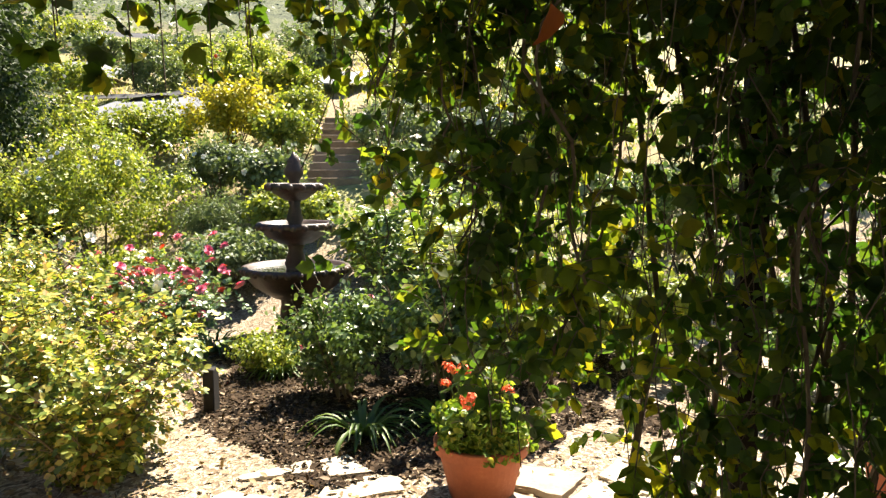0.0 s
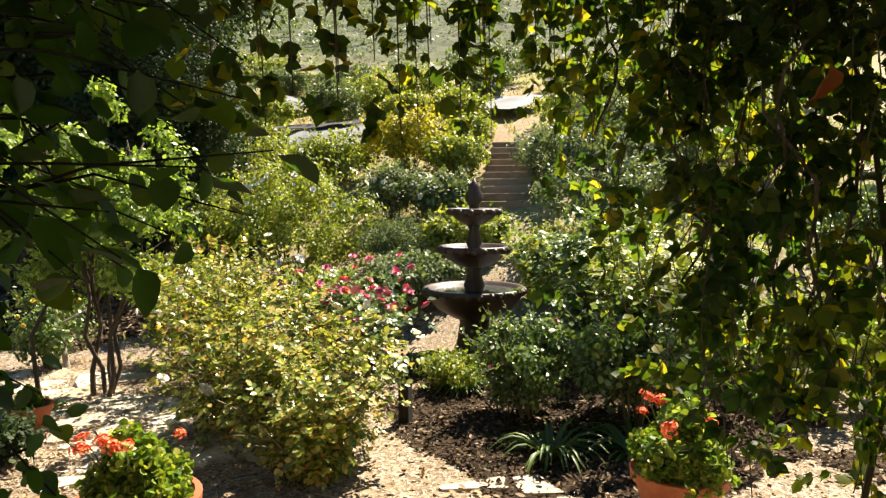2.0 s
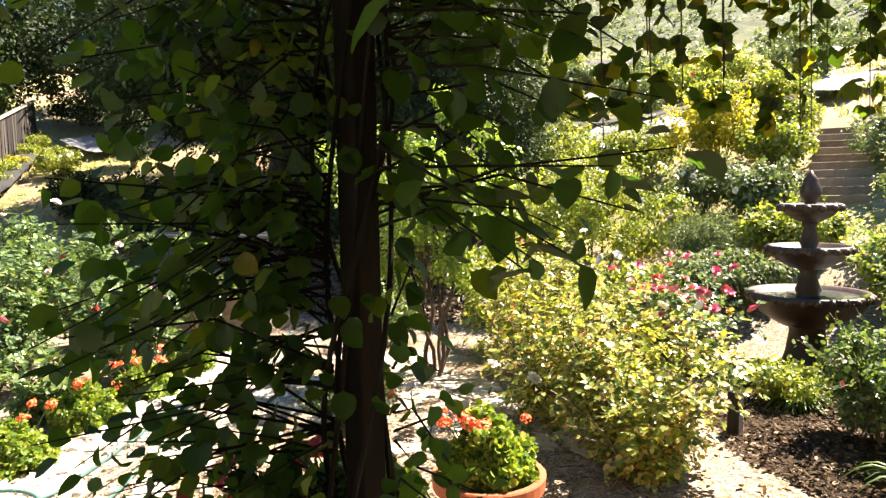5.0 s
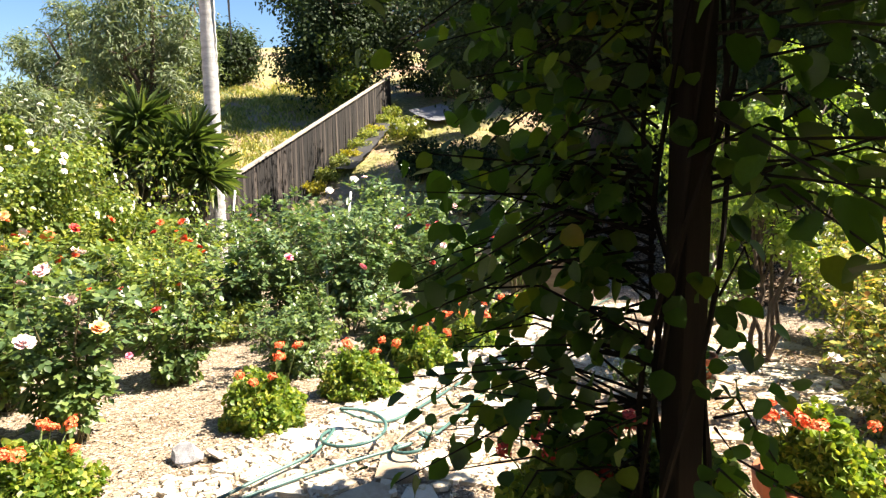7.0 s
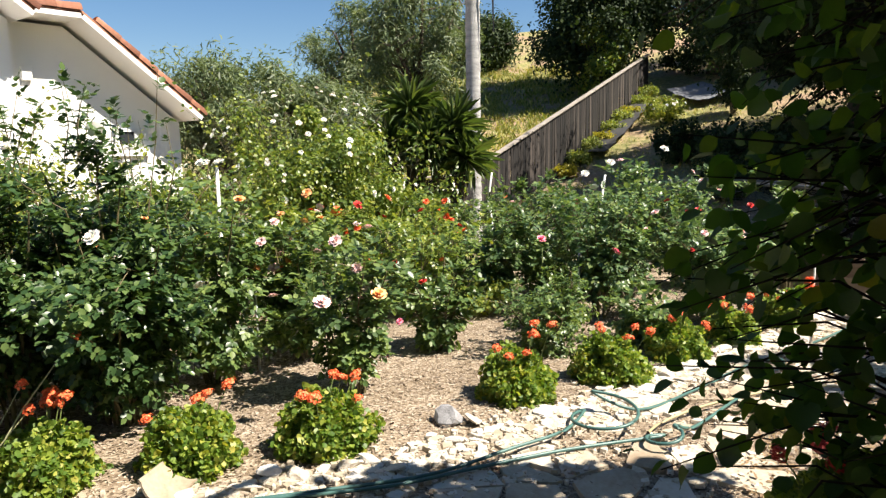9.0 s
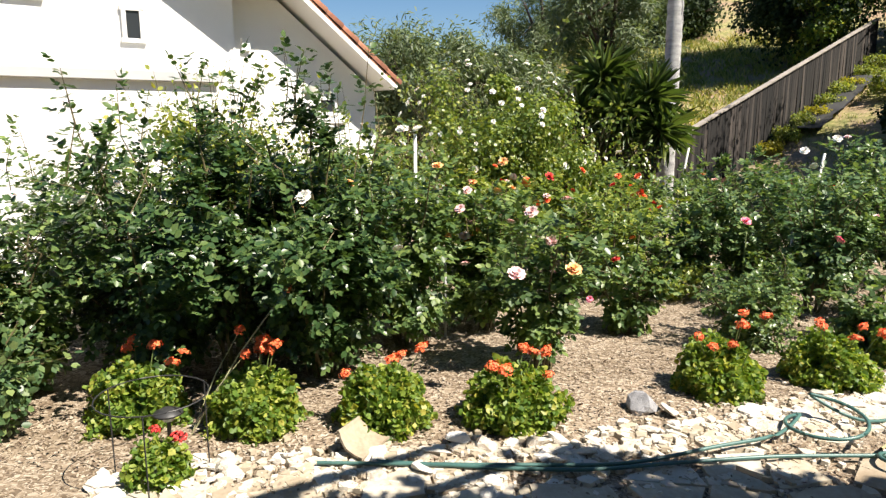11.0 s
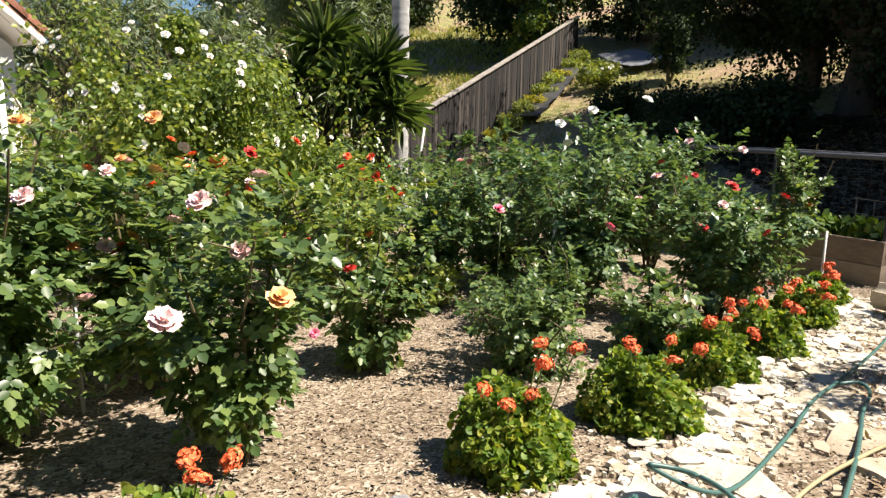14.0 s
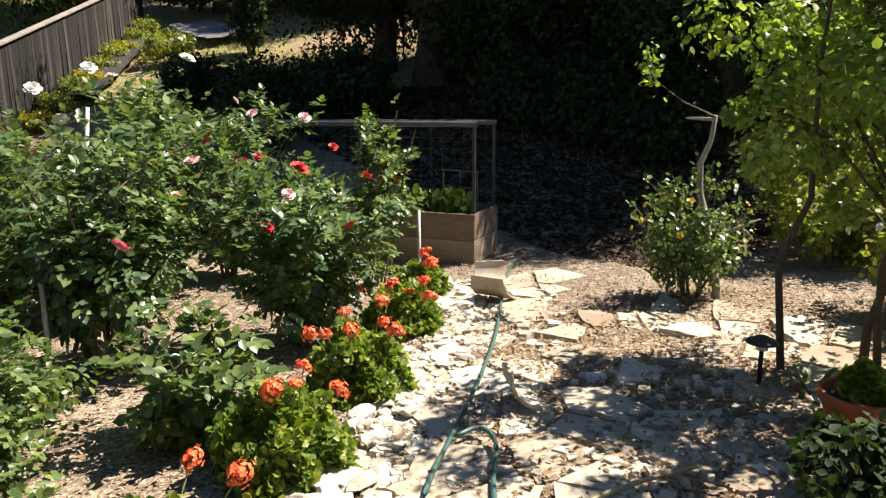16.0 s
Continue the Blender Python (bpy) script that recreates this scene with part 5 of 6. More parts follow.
# ---- planting on the north slope ----
SLOPE = [("shrub", -14.6, 21.5, 1.3, 1.0, LEAF_GREY, 3000), ("shrub", -10.3, 17.3, 0.8, 1.5, LEAF_GREY, 2200), ("shrub", -10.1, 19.3, 1.2, 1.0, LEAF_LIME, 3000), ("shrub", -9.5, 20.8, 1.4, 1.2, LEAF_LIME, 3000),
         ("shrub", -6.7, 19.6, 0.9, 1.3, LEAF_GREY, 2600), ("shrub", -6.1, 16.4, 0.8, 1.2, LEAF_LIME, 2600), ("shrub", -4.9, 12.9, 0.6, 0.9, LEAF_LIME, 2400), ("shrub", -2.6, 12.8, 0.9, 1.3, LEAF_GREY, 3200),
         ("shrub", -3.2, 16.0, 0.9, 0.9, LEAF_LIME, 2600), ("shrub", -9.1, 12.4, 0.9, 1.3, LEAF_LIME, 3000), ("shrub", -7.7, 11.2, 0.9, 1.2, LEAF_LIME, 3000), ("shrub", -1.5, 10.6, 1.1, 1.2, LEAF_GREY, 3600),
         ("shrub", -12.5, 22.5, 1.2, 1.0, LEAF_GREY, 2600), ("shrub", -7.5, 23.5, 1.5, 1.3, LEAF_GREY, 3000), ("shrub", -4.0, 21.5, 1.2, 1.2, LEAF_LIME, 2600), ("shrub", 0.5, 12.5, 1.2, 1.4, LEAF_LIME, 3400),
         ("shrub", 1.8, 9.5, 1.2, 1.5, LEAF_ROSE, 4000), ("shrub", 3.6, 12.5, 1.4, 1.6, LEAF_GREY, 3400), ("shrub", 1.0, 17.0, 1.4, 1.4, LEAF_GREY, 2600), ("shrub", -17.5, 23.5, 1.4, 1.2, LEAF_LIME, 2600),
         ("shrub", -11.8, 14.2, 1.0, 1.2, LEAF_GREY, 2800), ("shrub", 0.9, 6.9, 0.8, 1.3, LEAF_LIME, 4000), ("shrub", -4.9, 7.9, 0.7, 0.9, LEAF_LIME, 4200), ("shrub", -5.4, 6.2, 0.7, 1.0, LEAF_LIME, 4200),
         ("shrub", -3.9, 8.6, 0.6, 0.8, LEAF_GREY, 3600), ("shrub", -2.0, 8.9, 0.6, 0.9, LEAF_LIME, 3600), ("shrub", 2.6, 6.2, 0.9, 1.5, LEAF_ROSE, 4200),
         ("shrub", -6.9, 7.6, 0.7, 1.2, LEAF_LIME, 4400), ("shrub", -3.6, 9.9, 0.7, 1.0, LEAF_LIME, 3600), ("shrub", -7.9, 9.8, 0.8, 1.4, LEAF_LIME, 4000),
         ("shrub", -4.4, 11.0, 0.55, 0.8, LEAF_GREY, 3000), ("shrub", -0.6, 8.6, 0.8, 1.4, LEAF_LIME, 4200), ("shrub", -7.6, 13.0, 0.7, 1.0, LEAF_LIME, 3000), ("shrub", -5.2, 14.6, 0.5, 0.8, LEAF_LIME, 2400),
         ("shrub", -1.9, 14.2, 0.8, 1.1, LEAF_GREY, 2600), ("shrub", -8.3, 18.0, 0.7, 0.9, LEAF_LIME, 2400), ("shrub", -12.0, 16.4, 0.9, 1.1, LEAF_LIME, 2600), ("shrub", -15.5, 19.0, 1.0, 1.0, LEAF_GREY, 2400)]
for k, (nm, sx, sy, sr, sh, mat, cnt) in enumerate(SLOPE):
    cnt = int(cnt * 1.6)
    tone = {LEAF_GREY: "grey-green", LEAF_LIME: "yellow-green", LEAF_YELLOW: "golden yellow", LEAF_ROSE: "mid green"}[mat]
    mound(nm, sx, sy, sr * (1.05 + 0.3 * (k * 7 % 5) / 4), sr * 1.05, sh * (0.75 + 0.3 * (k * 3 % 7) / 6), mat, tone + " shrub growing in the terraced garden", "shrub", 100 + k, cnt, 0.045 + 0.002 * sy, 0.15 + 0.004 * sy, 56,
          [("white", 14)] if k in (7, 9, 10, 11, 15, 22, 23, 27, 30) else ([("coral", 7)] if k == 2 else ()), 0.1)

# ---- pergola and its vines ----
def pergola():
    p = thing("pergola", 0, 0, 0, "near-black wooden pergola over the terrace", "pergola")
    for x, y in ((-2.12, 1.17), (0.98, 3.12), (-1.1, -2.6), (2.4, -1.2)):
        g = height(x, y)
        bm = bmesh.new()
        box(bm, 0.10, 0.10, 3.1 - g + 0.05, Matrix.Translation((x, y, (3.1 + g - 0.05) / 2)), 0.006)
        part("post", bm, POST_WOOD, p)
    d = Vector((3.1, 1.95, 0)).normalized()
    ang = math.degrees(math.atan2(d.y, d.x))
    for x, y in ((-0.57, 2.145), (0.65, -1.9)):
        bm = bmesh.new()
        box(bm, 4.5, 0.09, 0.19, pose(x, y, 3.197, 0, 0, ang), 0.005)
        part("beam", bm, POST_WOOD, p)
    bm = bmesh.new()
    box(bm, 0.04, 5.2, 0.09)
    slat = mesh_of("rafter", bm, POST_WOOD)
    for k in range(11):
        u = -2.0 + k * 0.4
        child("rafter", slat, p, m=pose(0.04 + d.x * u, 0.12 + d.y * u, 3.34, 0, 0, ang + 15))
    return p


pergola()


def vine_leaf_meshes(name, lobes, material, size):
    """Single leaves, cupped, with one to three lobes."""
    made = []
    for k in range(5):
        rng = np.random.default_rng(300 + k)
        n = lobes
        ang = (np.arange(n) - (n - 1) / 2) * 0.95 + rng.normal(size=n) * 0.1
        ax = np.stack([np.sin(ang), np.cos(ang), -0.15 * np.abs(ang) - 0.1 * rng.random(n)], 1)
        no = np.stack([rng.normal(size=n) * 0.15, rng.normal(size=n) * 0.15, np.ones(n)], 1)
        made.append(leaves_mesh(name, np.zeros((n, 3)), ax, no, size * (0.8 + 0.4 * rng.random(n)) * np.where(np.arange(n) == n // 2, 1.0, 0.8), material,
                                LEAF_DISC if n == 1 else LEAF_LOBE))
    return made


def hang_leaves(vine, rng, spots, meshes, material, lobes, size, singles, template):
    """The first leaves as parts of their own, the rest joined."""
    spots = [spots[i] for i in rng.permutation(len(spots))]
    for i, (p, out) in enumerate(spots[:singles]):
        axis = Vector(out) * 0.7 + Vector(rng.normal(size=3)) * 0.6 + Vector((0, 0, -0.55))
        q = axis.to_track_quat("Y", "Z") @ Euler((0, rng.normal() * 0.7, 0)).to_quaternion()
        s = 0.7 + 0.6 * rng.random()
        child("leaf", meshes[i % len(meshes)], vine, m=Matrix.LocRotScale(p, q, (s, s, s)))
    rest = spots[singles:]
    if rest:
        pos, ax, no, sz = [], [], [], []
        for p, out in rest:
            a = np.array(out) * 0.7 + rng.normal(size=3) * 0.6 + np.array((0, 0, -0.55))
            a /= np.linalg.norm(a)
            n = np.array((0, 0, 0.4)) + np.array(out) * 0.6 + rng.normal(size=3) * 0.6
            side = np.cross(a, n)
            side /= np.linalg.norm(side) + 1e-6
            s = size * (0.65 + 0.6 * rng.random())
            for k in range(lobes):
                w = (k - (lobes - 1) / 2) * 0.95
                pos.append(p)
                ax.append(a * math.cos(w) + side * math.sin(w))
                no.append(n)
                sz.append(s if w == 0 else s * 0.8)
        child("foliage", leaves_mesh("foliage", pos, ax, no, sz, material, template), vine, kind="stuff")


def post_vine():
    """Broad-leaved climber twined round the post."""
    rng = np.random.default_rng(11)
    c = Vector((-2.12, 1.17, 0))
    g = height(c.x, c.y)
    v = thing("climbing_vine", c.x, c.y, g, "broad-leaved climbing vine wound round the pergola post", "vine")
    right, ahead = Vector((0.62, 0.78, 0)), Vector((-0.78, 0.62, 0))
    paths, spots = [], []
    for s in range(7):
        a0, turns = rng.random() * 6.283, rng.uniform(0.5, 1.6)
        pts = []
        for k in range(22):
            t = k / 21
            a = a0 + turns * 6.283 * t
            r = 0.12 + 0.03 * math.sin(7 * t + s)
            pts.append((Vector((r * math.cos(a), r * math.sin(a), 3.2 * t)), 0.012 * (1 - 0.5 * t)))
        paths.append(pts)
    for i in range(320):
        z = rng.uniform(0.5, 3.15)
        sgn = -1 if rng.random() < 0.52 else 1
        if sgn < 0:
            reach = rng.uniform(0.2, 0.95) * (1.0 if 0.6 < z < 1.7 or z > 2.2 else 0.85)
        else:
            reach = rng.uniform(0.15, 0.75) * (1.0 if z > 1.35 else 0.55)
        if sgn > 0 and z < 2.0 and rng.random() < 0.84:
            continue
        base = Vector((0.1 * sgn * right.x, 0.1 * sgn * right.y, z))
        tip = base + right * (sgn * reach) + ahead * rng.normal() * 0.22 + Vector((0, 0, rng.uniform(-0.35, 0.25)))
        mid = base.lerp(tip, 0.5) + Vector((0, 0, 0.08)) + Vector(rng.normal(size=3) * 0.04)
        paths.append([(base, 0.006), (mid, 0.0045), (tip, 0.002)])
        for u in (0.25, 0.4, 0.55, 0.68, 0.8, 0.9, 1.0):
            q = base.lerp(mid, u * 2) if u < 0.5 else mid.lerp(tip, u * 2 - 1)
            spots.append((q + Vector(rng.normal(size=3) * 0.05), right * sgn * 0.6 - ahead * 0.3))
    big, LARGE = [], vine_leaf_meshes("leaf", 1, LEAF_VINE, 0.085)
    for i in range(28):
        z = rng.uniform(1.6, 3.0)
        base = Vector((0.1, 0, z))
        d = Vector((0.95, 0.1 + rng.normal() * 0.3, rng.uniform(-0.35, 0.2)))
        tip = base + d * rng.uniform(0.3, 0.95)
        mid = base.lerp(tip, 0.5) + Vector((0, 0, 0.07)) + Vector(rng.normal(size=3) * 0.04)
        paths.append([(base, 0.006), (mid, 0.0045), (tip, 0.002)])
        for u in (0.3, 0.5, 0.65, 0.8, 0.92, 1.0):
            q = base.lerp(mid, u * 2) if u < 0.5 else mid.lerp(tip, u * 2 - 1)
            big.append((q + Vector(rng.normal(size=3) * 0.04), d * 0.5))
    for i in range(120):
        z = rng.uniform(1.0, 3.1)
        a = rng.random() * 6.283
        spots.append((Vector((0.17 * math.cos(a), 0.17 * math.sin(a), z)), Vector((math.cos(a), math.sin(a), 0))))
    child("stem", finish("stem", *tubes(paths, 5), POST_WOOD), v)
    hang_leaves(v, rng, spots, vine_leaf_meshes("leaf", 1, LEAF_VINE, 0.085), LEAF_VINE, 1, 0.078, 180, LEAF_DISC)
    for i, (p, out) in enumerate(big[:100]):
        q = (out + Vector(rng.normal(size=3)) * 0.5 + Vector((0, 0, -0.5))).to_track_quat("Y", "Z")
        s = rng.uniform(0.9, 1.5)
        child("leaf", LARGE[i % 5], v, m=Matrix.LocRotScale(p, q, (s, s, s)))
    hang_leaves(v, rng, big[100:], LARGE, LEAF_VINE, 1, 0.095, 0, LEAF_DISC)


post_vine()


def curtain_vine():
    """Lobed vine that hangs in a curtain along the pergola's open side."""
    rng = np.random.default_rng(12)
    v = thing("hanging_vine", 0.5, 2.75, height(0.5, 2.75), "lobed vine hanging in a dense curtain from the pergola", "vine")
    g = height(0.5, 2.75)
    o = Vector((0.5, 2.75, g))
    A, B = Vector((-0.62, 2.75, 0)), Vector((2.5, 2.35, 0))
    paths, spots, shade = [], [], []
    for i in range(200):
        u = rng.random() ** 0.9 if i < 155 else rng.uniform(0.45, 1.0)
        # Shade strands get a darker leaf colour as painted shade, more on the right.
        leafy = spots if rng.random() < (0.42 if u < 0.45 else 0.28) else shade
        p = A.lerp(B, u) + Vector((rng.normal() * 0.06, rng.normal() * (0.18 + 0.3 * u), 0))
        if u < 0.07:
            low = rng.uniform(1.85, 2.4)
        elif u < 0.16:
            low = rng.uniform(1.45, 2.2)
        elif u < 0.40:
            low = rng.uniform(0.85, 1.7)
        else:
            low = rng.uniform(0.15, 1.0)
        pts, n = [], 16
        drift = np.cumsum(rng.normal(size=(n, 2)) * (0.035 + 0.03 * u), axis=0)
        for k in range(n):
            t = k / (n - 1)
            q = Vector((p.x + drift[k, 0], p.y + drift[k, 1], 3.2 + (low - 3.2) * t))
            pts.append((q - o, 0.0026 if i % 9 else 0.007))
        paths.append(pts)
        length = 3.2 - low
        for k in range(int(length / 0.18)):
            t = rng.random() * (n - 1)
            j = min(n - 2, int(t))
            q = pts[j][0].lerp(pts[j + 1][0], t - j)
            w = Vector((rng.normal(), rng.normal(), -0.35 + 0.5 * rng.normal())).normalized()
            e = q + w * rng.uniform(0.08, 0.34)
            bend = q.lerp(e, 0.5) + Vector((0, 0, 0.035))
            paths.append([(q, 0.0022), (bend, 0.0018), (e, 0.0012)])
            for f in ((0.5, 0.8, 1.0) if rng.random() < 0.7 else (0.45, 0.65, 0.85, 1.0)):
                leafy.append((q.lerp(bend, f * 2) if f < 0.5 else bend.lerp(e, f * 2 - 1), w))
            leafy.append((q + w * 0.03, w))
    for i in range(70):
        p = A.lerp(B, 0.08 + 0.6 * rng.random()) + Vector((0, rng.normal() * 0.2, 0))
        low = rng.uniform(2.1, 2.75)
        paths.append([(p + Vector((0, 0, 3.2)) - o, 0.003), (p + Vector((0.02, 0.02, low)) - o, 0.002)])
        for k in range(int((3.2 - low) / 0.035)):
            w = Vector((rng.normal(), rng.normal(), 0)).normalized()
            spots.append((p + Vector((0, 0, rng.uniform(low, 3.2))) - o + w * 0.06, w))
    for i in range(34):
        p = A.lerp(Vector((-1.9, 1.35, 0)), 0.02 + 0.9 * rng.random() ** 1.6) + Vector((rng.normal() * 0.08, rng.normal() * 0.1, 0))
        low = rng.uniform(2.15, 2.75)
        paths.append([(p + Vector((0, 0, 3.2)) - o, 0.004), (p + Vector((0.02, 0.02, low)) - o, 0.002)])
        for k in range(int((3.2 - low) / 0.04)):
            w = Vector((rng.normal(), rng.normal(), 0)).normalized()
            spots.append((p + Vector((0, 0, rng.uniform(low, 3.2))) - o + w * 0.05, w))
    for x0, x1 in ((0.75, 0.42), (0.9, 0.75), (1.05, 1.0), (1.3, 1.1), (1.5, 1.02), (1.75, 1.5), (1.25, 0.9), (1.9, 1.2)):
        paths.append([(Vector((x1, 2.9, 0.1)) - o, 0.016), (Vector((x1 * 0.5 + x0 * 0.5, 2.85, 1.4)) - o, 0.014), (Vector((x0 - 0.3, 2.8, 2.4)) - o, 0.012), (Vector((x0 - 0.5, 2.75, 3.2)) - o, 0.010)])
    child("stem", finish("stem", *tubes(paths, 4), BARK), v)
    hang_leaves(v, rng, spots, vine_leaf_meshes("leaf", 3, LEAF_CURTAIN_LIT, 0.075), LEAF_CURTAIN_LIT, 3, 0.068, 290, LEAF_OVAL * np.array((0.95, 1, 1)))
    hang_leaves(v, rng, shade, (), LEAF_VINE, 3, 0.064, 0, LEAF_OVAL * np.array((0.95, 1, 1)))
    om = leaves_mesh("dry_leaf", [(0, 0, 0)], [(0.1, 0, -1)], [(0, -1, 0.2)], [0.085], leaf_mat("dry_leaf", [(0.0, (0.20, 0.045, 0.008)), (1.0, (0.26, 0.065, 0.010))], 0.5), LEAF_BROAD * np.array((0.7, 1, 1.8)))
    child("dry_leaf", om, v, "withered orange leaf", pose(0.17 - o.x, 1.55 - o.y, 2.25 - g, 20, 0, 50))


curtain_vine()


def canopy_vine():
    """The leafy roof over the pergola, plus unseen leaves added past it for shade."""
    rng = np.random.default_rng(13)
    v = thing("canopy_vine", 0.0, 0.4, 3.3, "leafy vine canopy spread over the pergola rafters", "vine")
    n = 12500
    u, w = rng.uniform(-2.4, 2.7, n), rng.uniform(-2.7, 2.75, n)
    pos = np.stack([u * 0.85 - w * 0.35, u * 0.53 + w * 0.85 - 0.2, rng.normal(size=n) * 0.12 + 0.14], 1)
    # Leaves from 9000 on are added out of view to shade the post side.
    pos[9000:, 0], pos[9000:, 1] = rng.uniform(-3.5, -1.0, n - 9000), rng.uniform(0.9, 2.9, n - 9000)
    ax = unit(rng, n) * np.array((1, 1, 0.4))
    no = np.array((0, 0, 1)) + unit(rng, n) * 0.5
    child("foliage", leaves_mesh("foliage", pos, ax, no, 0.10 * (0.6 + 0.7 * rng.random(n)), LEAF_VINE, LEAF_ROUND), v, kind="stuff")
    paths = []
    for k in range(40):
        a, b = rng.uniform(-2, 2, 2), rng.uniform(-2, 2, 2)
        paths.append([(Vector((a[0], a[1], 0.1)), 0.012), (Vector(((a[0] + b[0]) / 2, (a[1] + b[1]) / 2, 0.16)), 0.01), (Vector((b[0], b[1], 0.08)), 0.006)])
    child("stem", finish("stem", *tubes(paths, 5), BARK), v)


canopy_vine()


# ---- pots ----
def pot(x, y, r, h, label):
    p = thing("flower_pot", x, y, height(x, y), label, "flower pot", "terracotta pots")
    part("pot", lathe([(r * 0.68, 0), (r * 0.9, h * 0.78), (r * 0.93, h * 0.80), (r, h * 0.81), (r * 1.02, h * 0.98), (r, h), (r * 0.9, h), (r * 0.86, h * 0.8), (r * 0.6, 0.05)], 36), TERRACOTTA, p, smooth=False)
    part("soil", lathe([(r * 0.86, h * 0.84), (r * 0.8, h * 0.86)], 24), SOIL, p)
    return p


def potted_geranium(x, y, r, h, seed, heads, label, top, head_mesh=None, spread=1.25):
    pot(x, y, r, h, "round terracotta pot with a thick rim")
    geranium(x, y, r * spread, top, seed, heads, label, height(x, y) + h * 0.86, head_mesh, 0.14, (0.6, 0))


potted_geranium(-0.2, 3.95, 0.27, 0.32, 71, 5, "leggy coral geranium growing in a terracotta pot", 0.40, None, 0.95)
potted_geranium(-2.66, 2.42, 0.30, 0.40, 72, 6, "leggy coral geranium growing in a terracotta pot", 0.36, None, 0.78)
potted_geranium(-2.42, 1.36, 0.22, 0.5, 73, 10, "dark red geranium growing in a terracotta pot", 0.32, UMBEL_RED)
potted_geranium(-2.52, 0.98, 0.2, 0.46, 76, 9, "dark red geranium growing in a terracotta pot", 0.34, UMBEL_RED)
potted_geranium(2.15, 4.1, 0.3, 0.4, 74, 3, "coral geranium growing in a terracotta pot", 0.4)
potted_geranium(-5.12, 3.72, 0.175, 0.22, 75, 0, "small green seedling in a terracotta pot", 0.12, None, 0.42)

# ---- small tree by the path, and its yellow-flowered neighbour ----
mound("yellow_rose_shrub", -7.1, 5.5, 0.5, 0.45, 0.95, LEAF_ROSE, "bushy shrub rose with small yellow blooms", "rose bush", 67, 3200, 0.045, 0.17, 30, [("yellow", 12)], 0.06)
def bare_trunk(x, y):
    """A gnarled grey stem with a broken stub and one leafy spray."""
    t = thing("dead_trunk", x, y, height(x, y), "gnarled grey bare trunk beside the yellow roses", "trunk")
    rng = np.random.default_rng(17)
    bends = [(0, 0, -0.05), (-0.1, 0.02, 0.3), (-0.19, 0.02, 0.66), (-0.26, 0.03, 0.85), (-0.27, 0.03, 1.08), (-0.19, 0.02, 1.25), (-0.15, 0.0, 1.45)]
    child("trunk", finish("trunk", *tubes([[(Vector(p), 0.035 - 0.003 * k) for k, p in enumerate(bends)]], 7), RAIL_WOOD, True), t)
    for p, q in (((-0.15, 0.0, 1.42), (-0.34, -0.1, 1.43)), ((-0.12, 0.02, 0.5), (0.22, 0.1, 0.68))):
        child("stub", finish("stub", *tubes([[(Vector(p), 0.016), (Vector(q), 0.008)]], 6), RAIL_WOOD, True), t)
    twig = [Vector((-0.15, 0, 1.44)), Vector((-0.3, -0.2, 1.55)), Vector((-0.45, -0.38, 1.72)), Vector((-0.5, -0.42, 1.95))]
    child("twig", finish("twig", *tubes([[(p, 0.006) for p in twig]], 5), CANE, True), t)
    pos = np.array([twig[2].lerp(twig[3], rng.random()) for _ in range(90)]) + rng.normal(size=(90, 3)) * 0.05
    child("foliage", leaves_mesh("foliage", pos, unit(rng, 90), unit(rng, 90) + np.array((0, 0, 1)), 0.05 * (0.6 + 0.6 * rng.random(90)), LEAF_TREE), t, kind="stuff")


bare_trunk(-6.83, 5.5)
# The near-black oak leaf puts this shrub's shade into its colour.
mound("shrub", -4.75, 3.05, 0.40, 0.4, 0.30, LEAF_OAK, "low shrub with its shade in the leaf colour", "shrub", 68, 2200, 0.045, 0.14, 24)

def strap_plant(x, y, n, length, seed, label):
    """Arching strap leaves from one crown."""
    t = thing("strap_leaf_plant", x, y, height(x, y), label, "plant")
    rng = np.random.default_rng(seed)
    vs, fs = [], []
    for i in range(n):
        a, l = rng.random() * 6.283, length * (0.6 + 0.5 * rng.random())
        d, s = Vector((math.cos(a), math.sin(a), 0)), Vector((-math.sin(a), math.cos(a), 0))
        up = rng.uniform(0.7, 1.25)
        base = len(vs)
        for k in range(6):
            u = k / 5
            c = d * (0.04 + l * u * 0.75) + Vector((0, 0, l * (up * u - 0.95 * u * u)))
            w = 0.014 * (1 - u ** 3) + 0.001
            vs += [c - s * w, c + Vector((0, 0, -0.004)), c + s * w]
        for k in range(5):
            q = base + k * 3
            fs += [(q, q + 1, q + 4, q + 3), (q + 1, q + 2, q + 5, q + 4)]
    child("foliage", finish("foliage", vs, fs, LEAF_BLADE, True), t, kind="stuff")


strap_plant(-1.1, 4.65, 60, 0.55, 1, "dark strap-leaved clump beside the path")
strap_plant(-0.55, 4.9, 50, 0.5, 2, "dark strap-leaved clump beside the path")
strap_plant(-3.2, 6.6, 40, 0.55, 3, "upright green iris clump beside the fountain")
mound("ground_cover", -2.3, 5.95, 0.42, 0.36, 0.34, LEAF_LIME, "low bright green ground cover beside the fountain", "plant", 97, 2600, 0.035, 0.12, 26, stems=1)
strap_plant(-2.25, 5.95, 70, 0.4, 4, "bright green grassy clump beside the fountain")
strap_plant(-2.4, 6.3, 60, 0.35, 5, "bright green grassy clump beside the fountain")
strap_plant(-5.5, 4.15, 24, 0.3, 6, "small green grassy clump beside the tree")

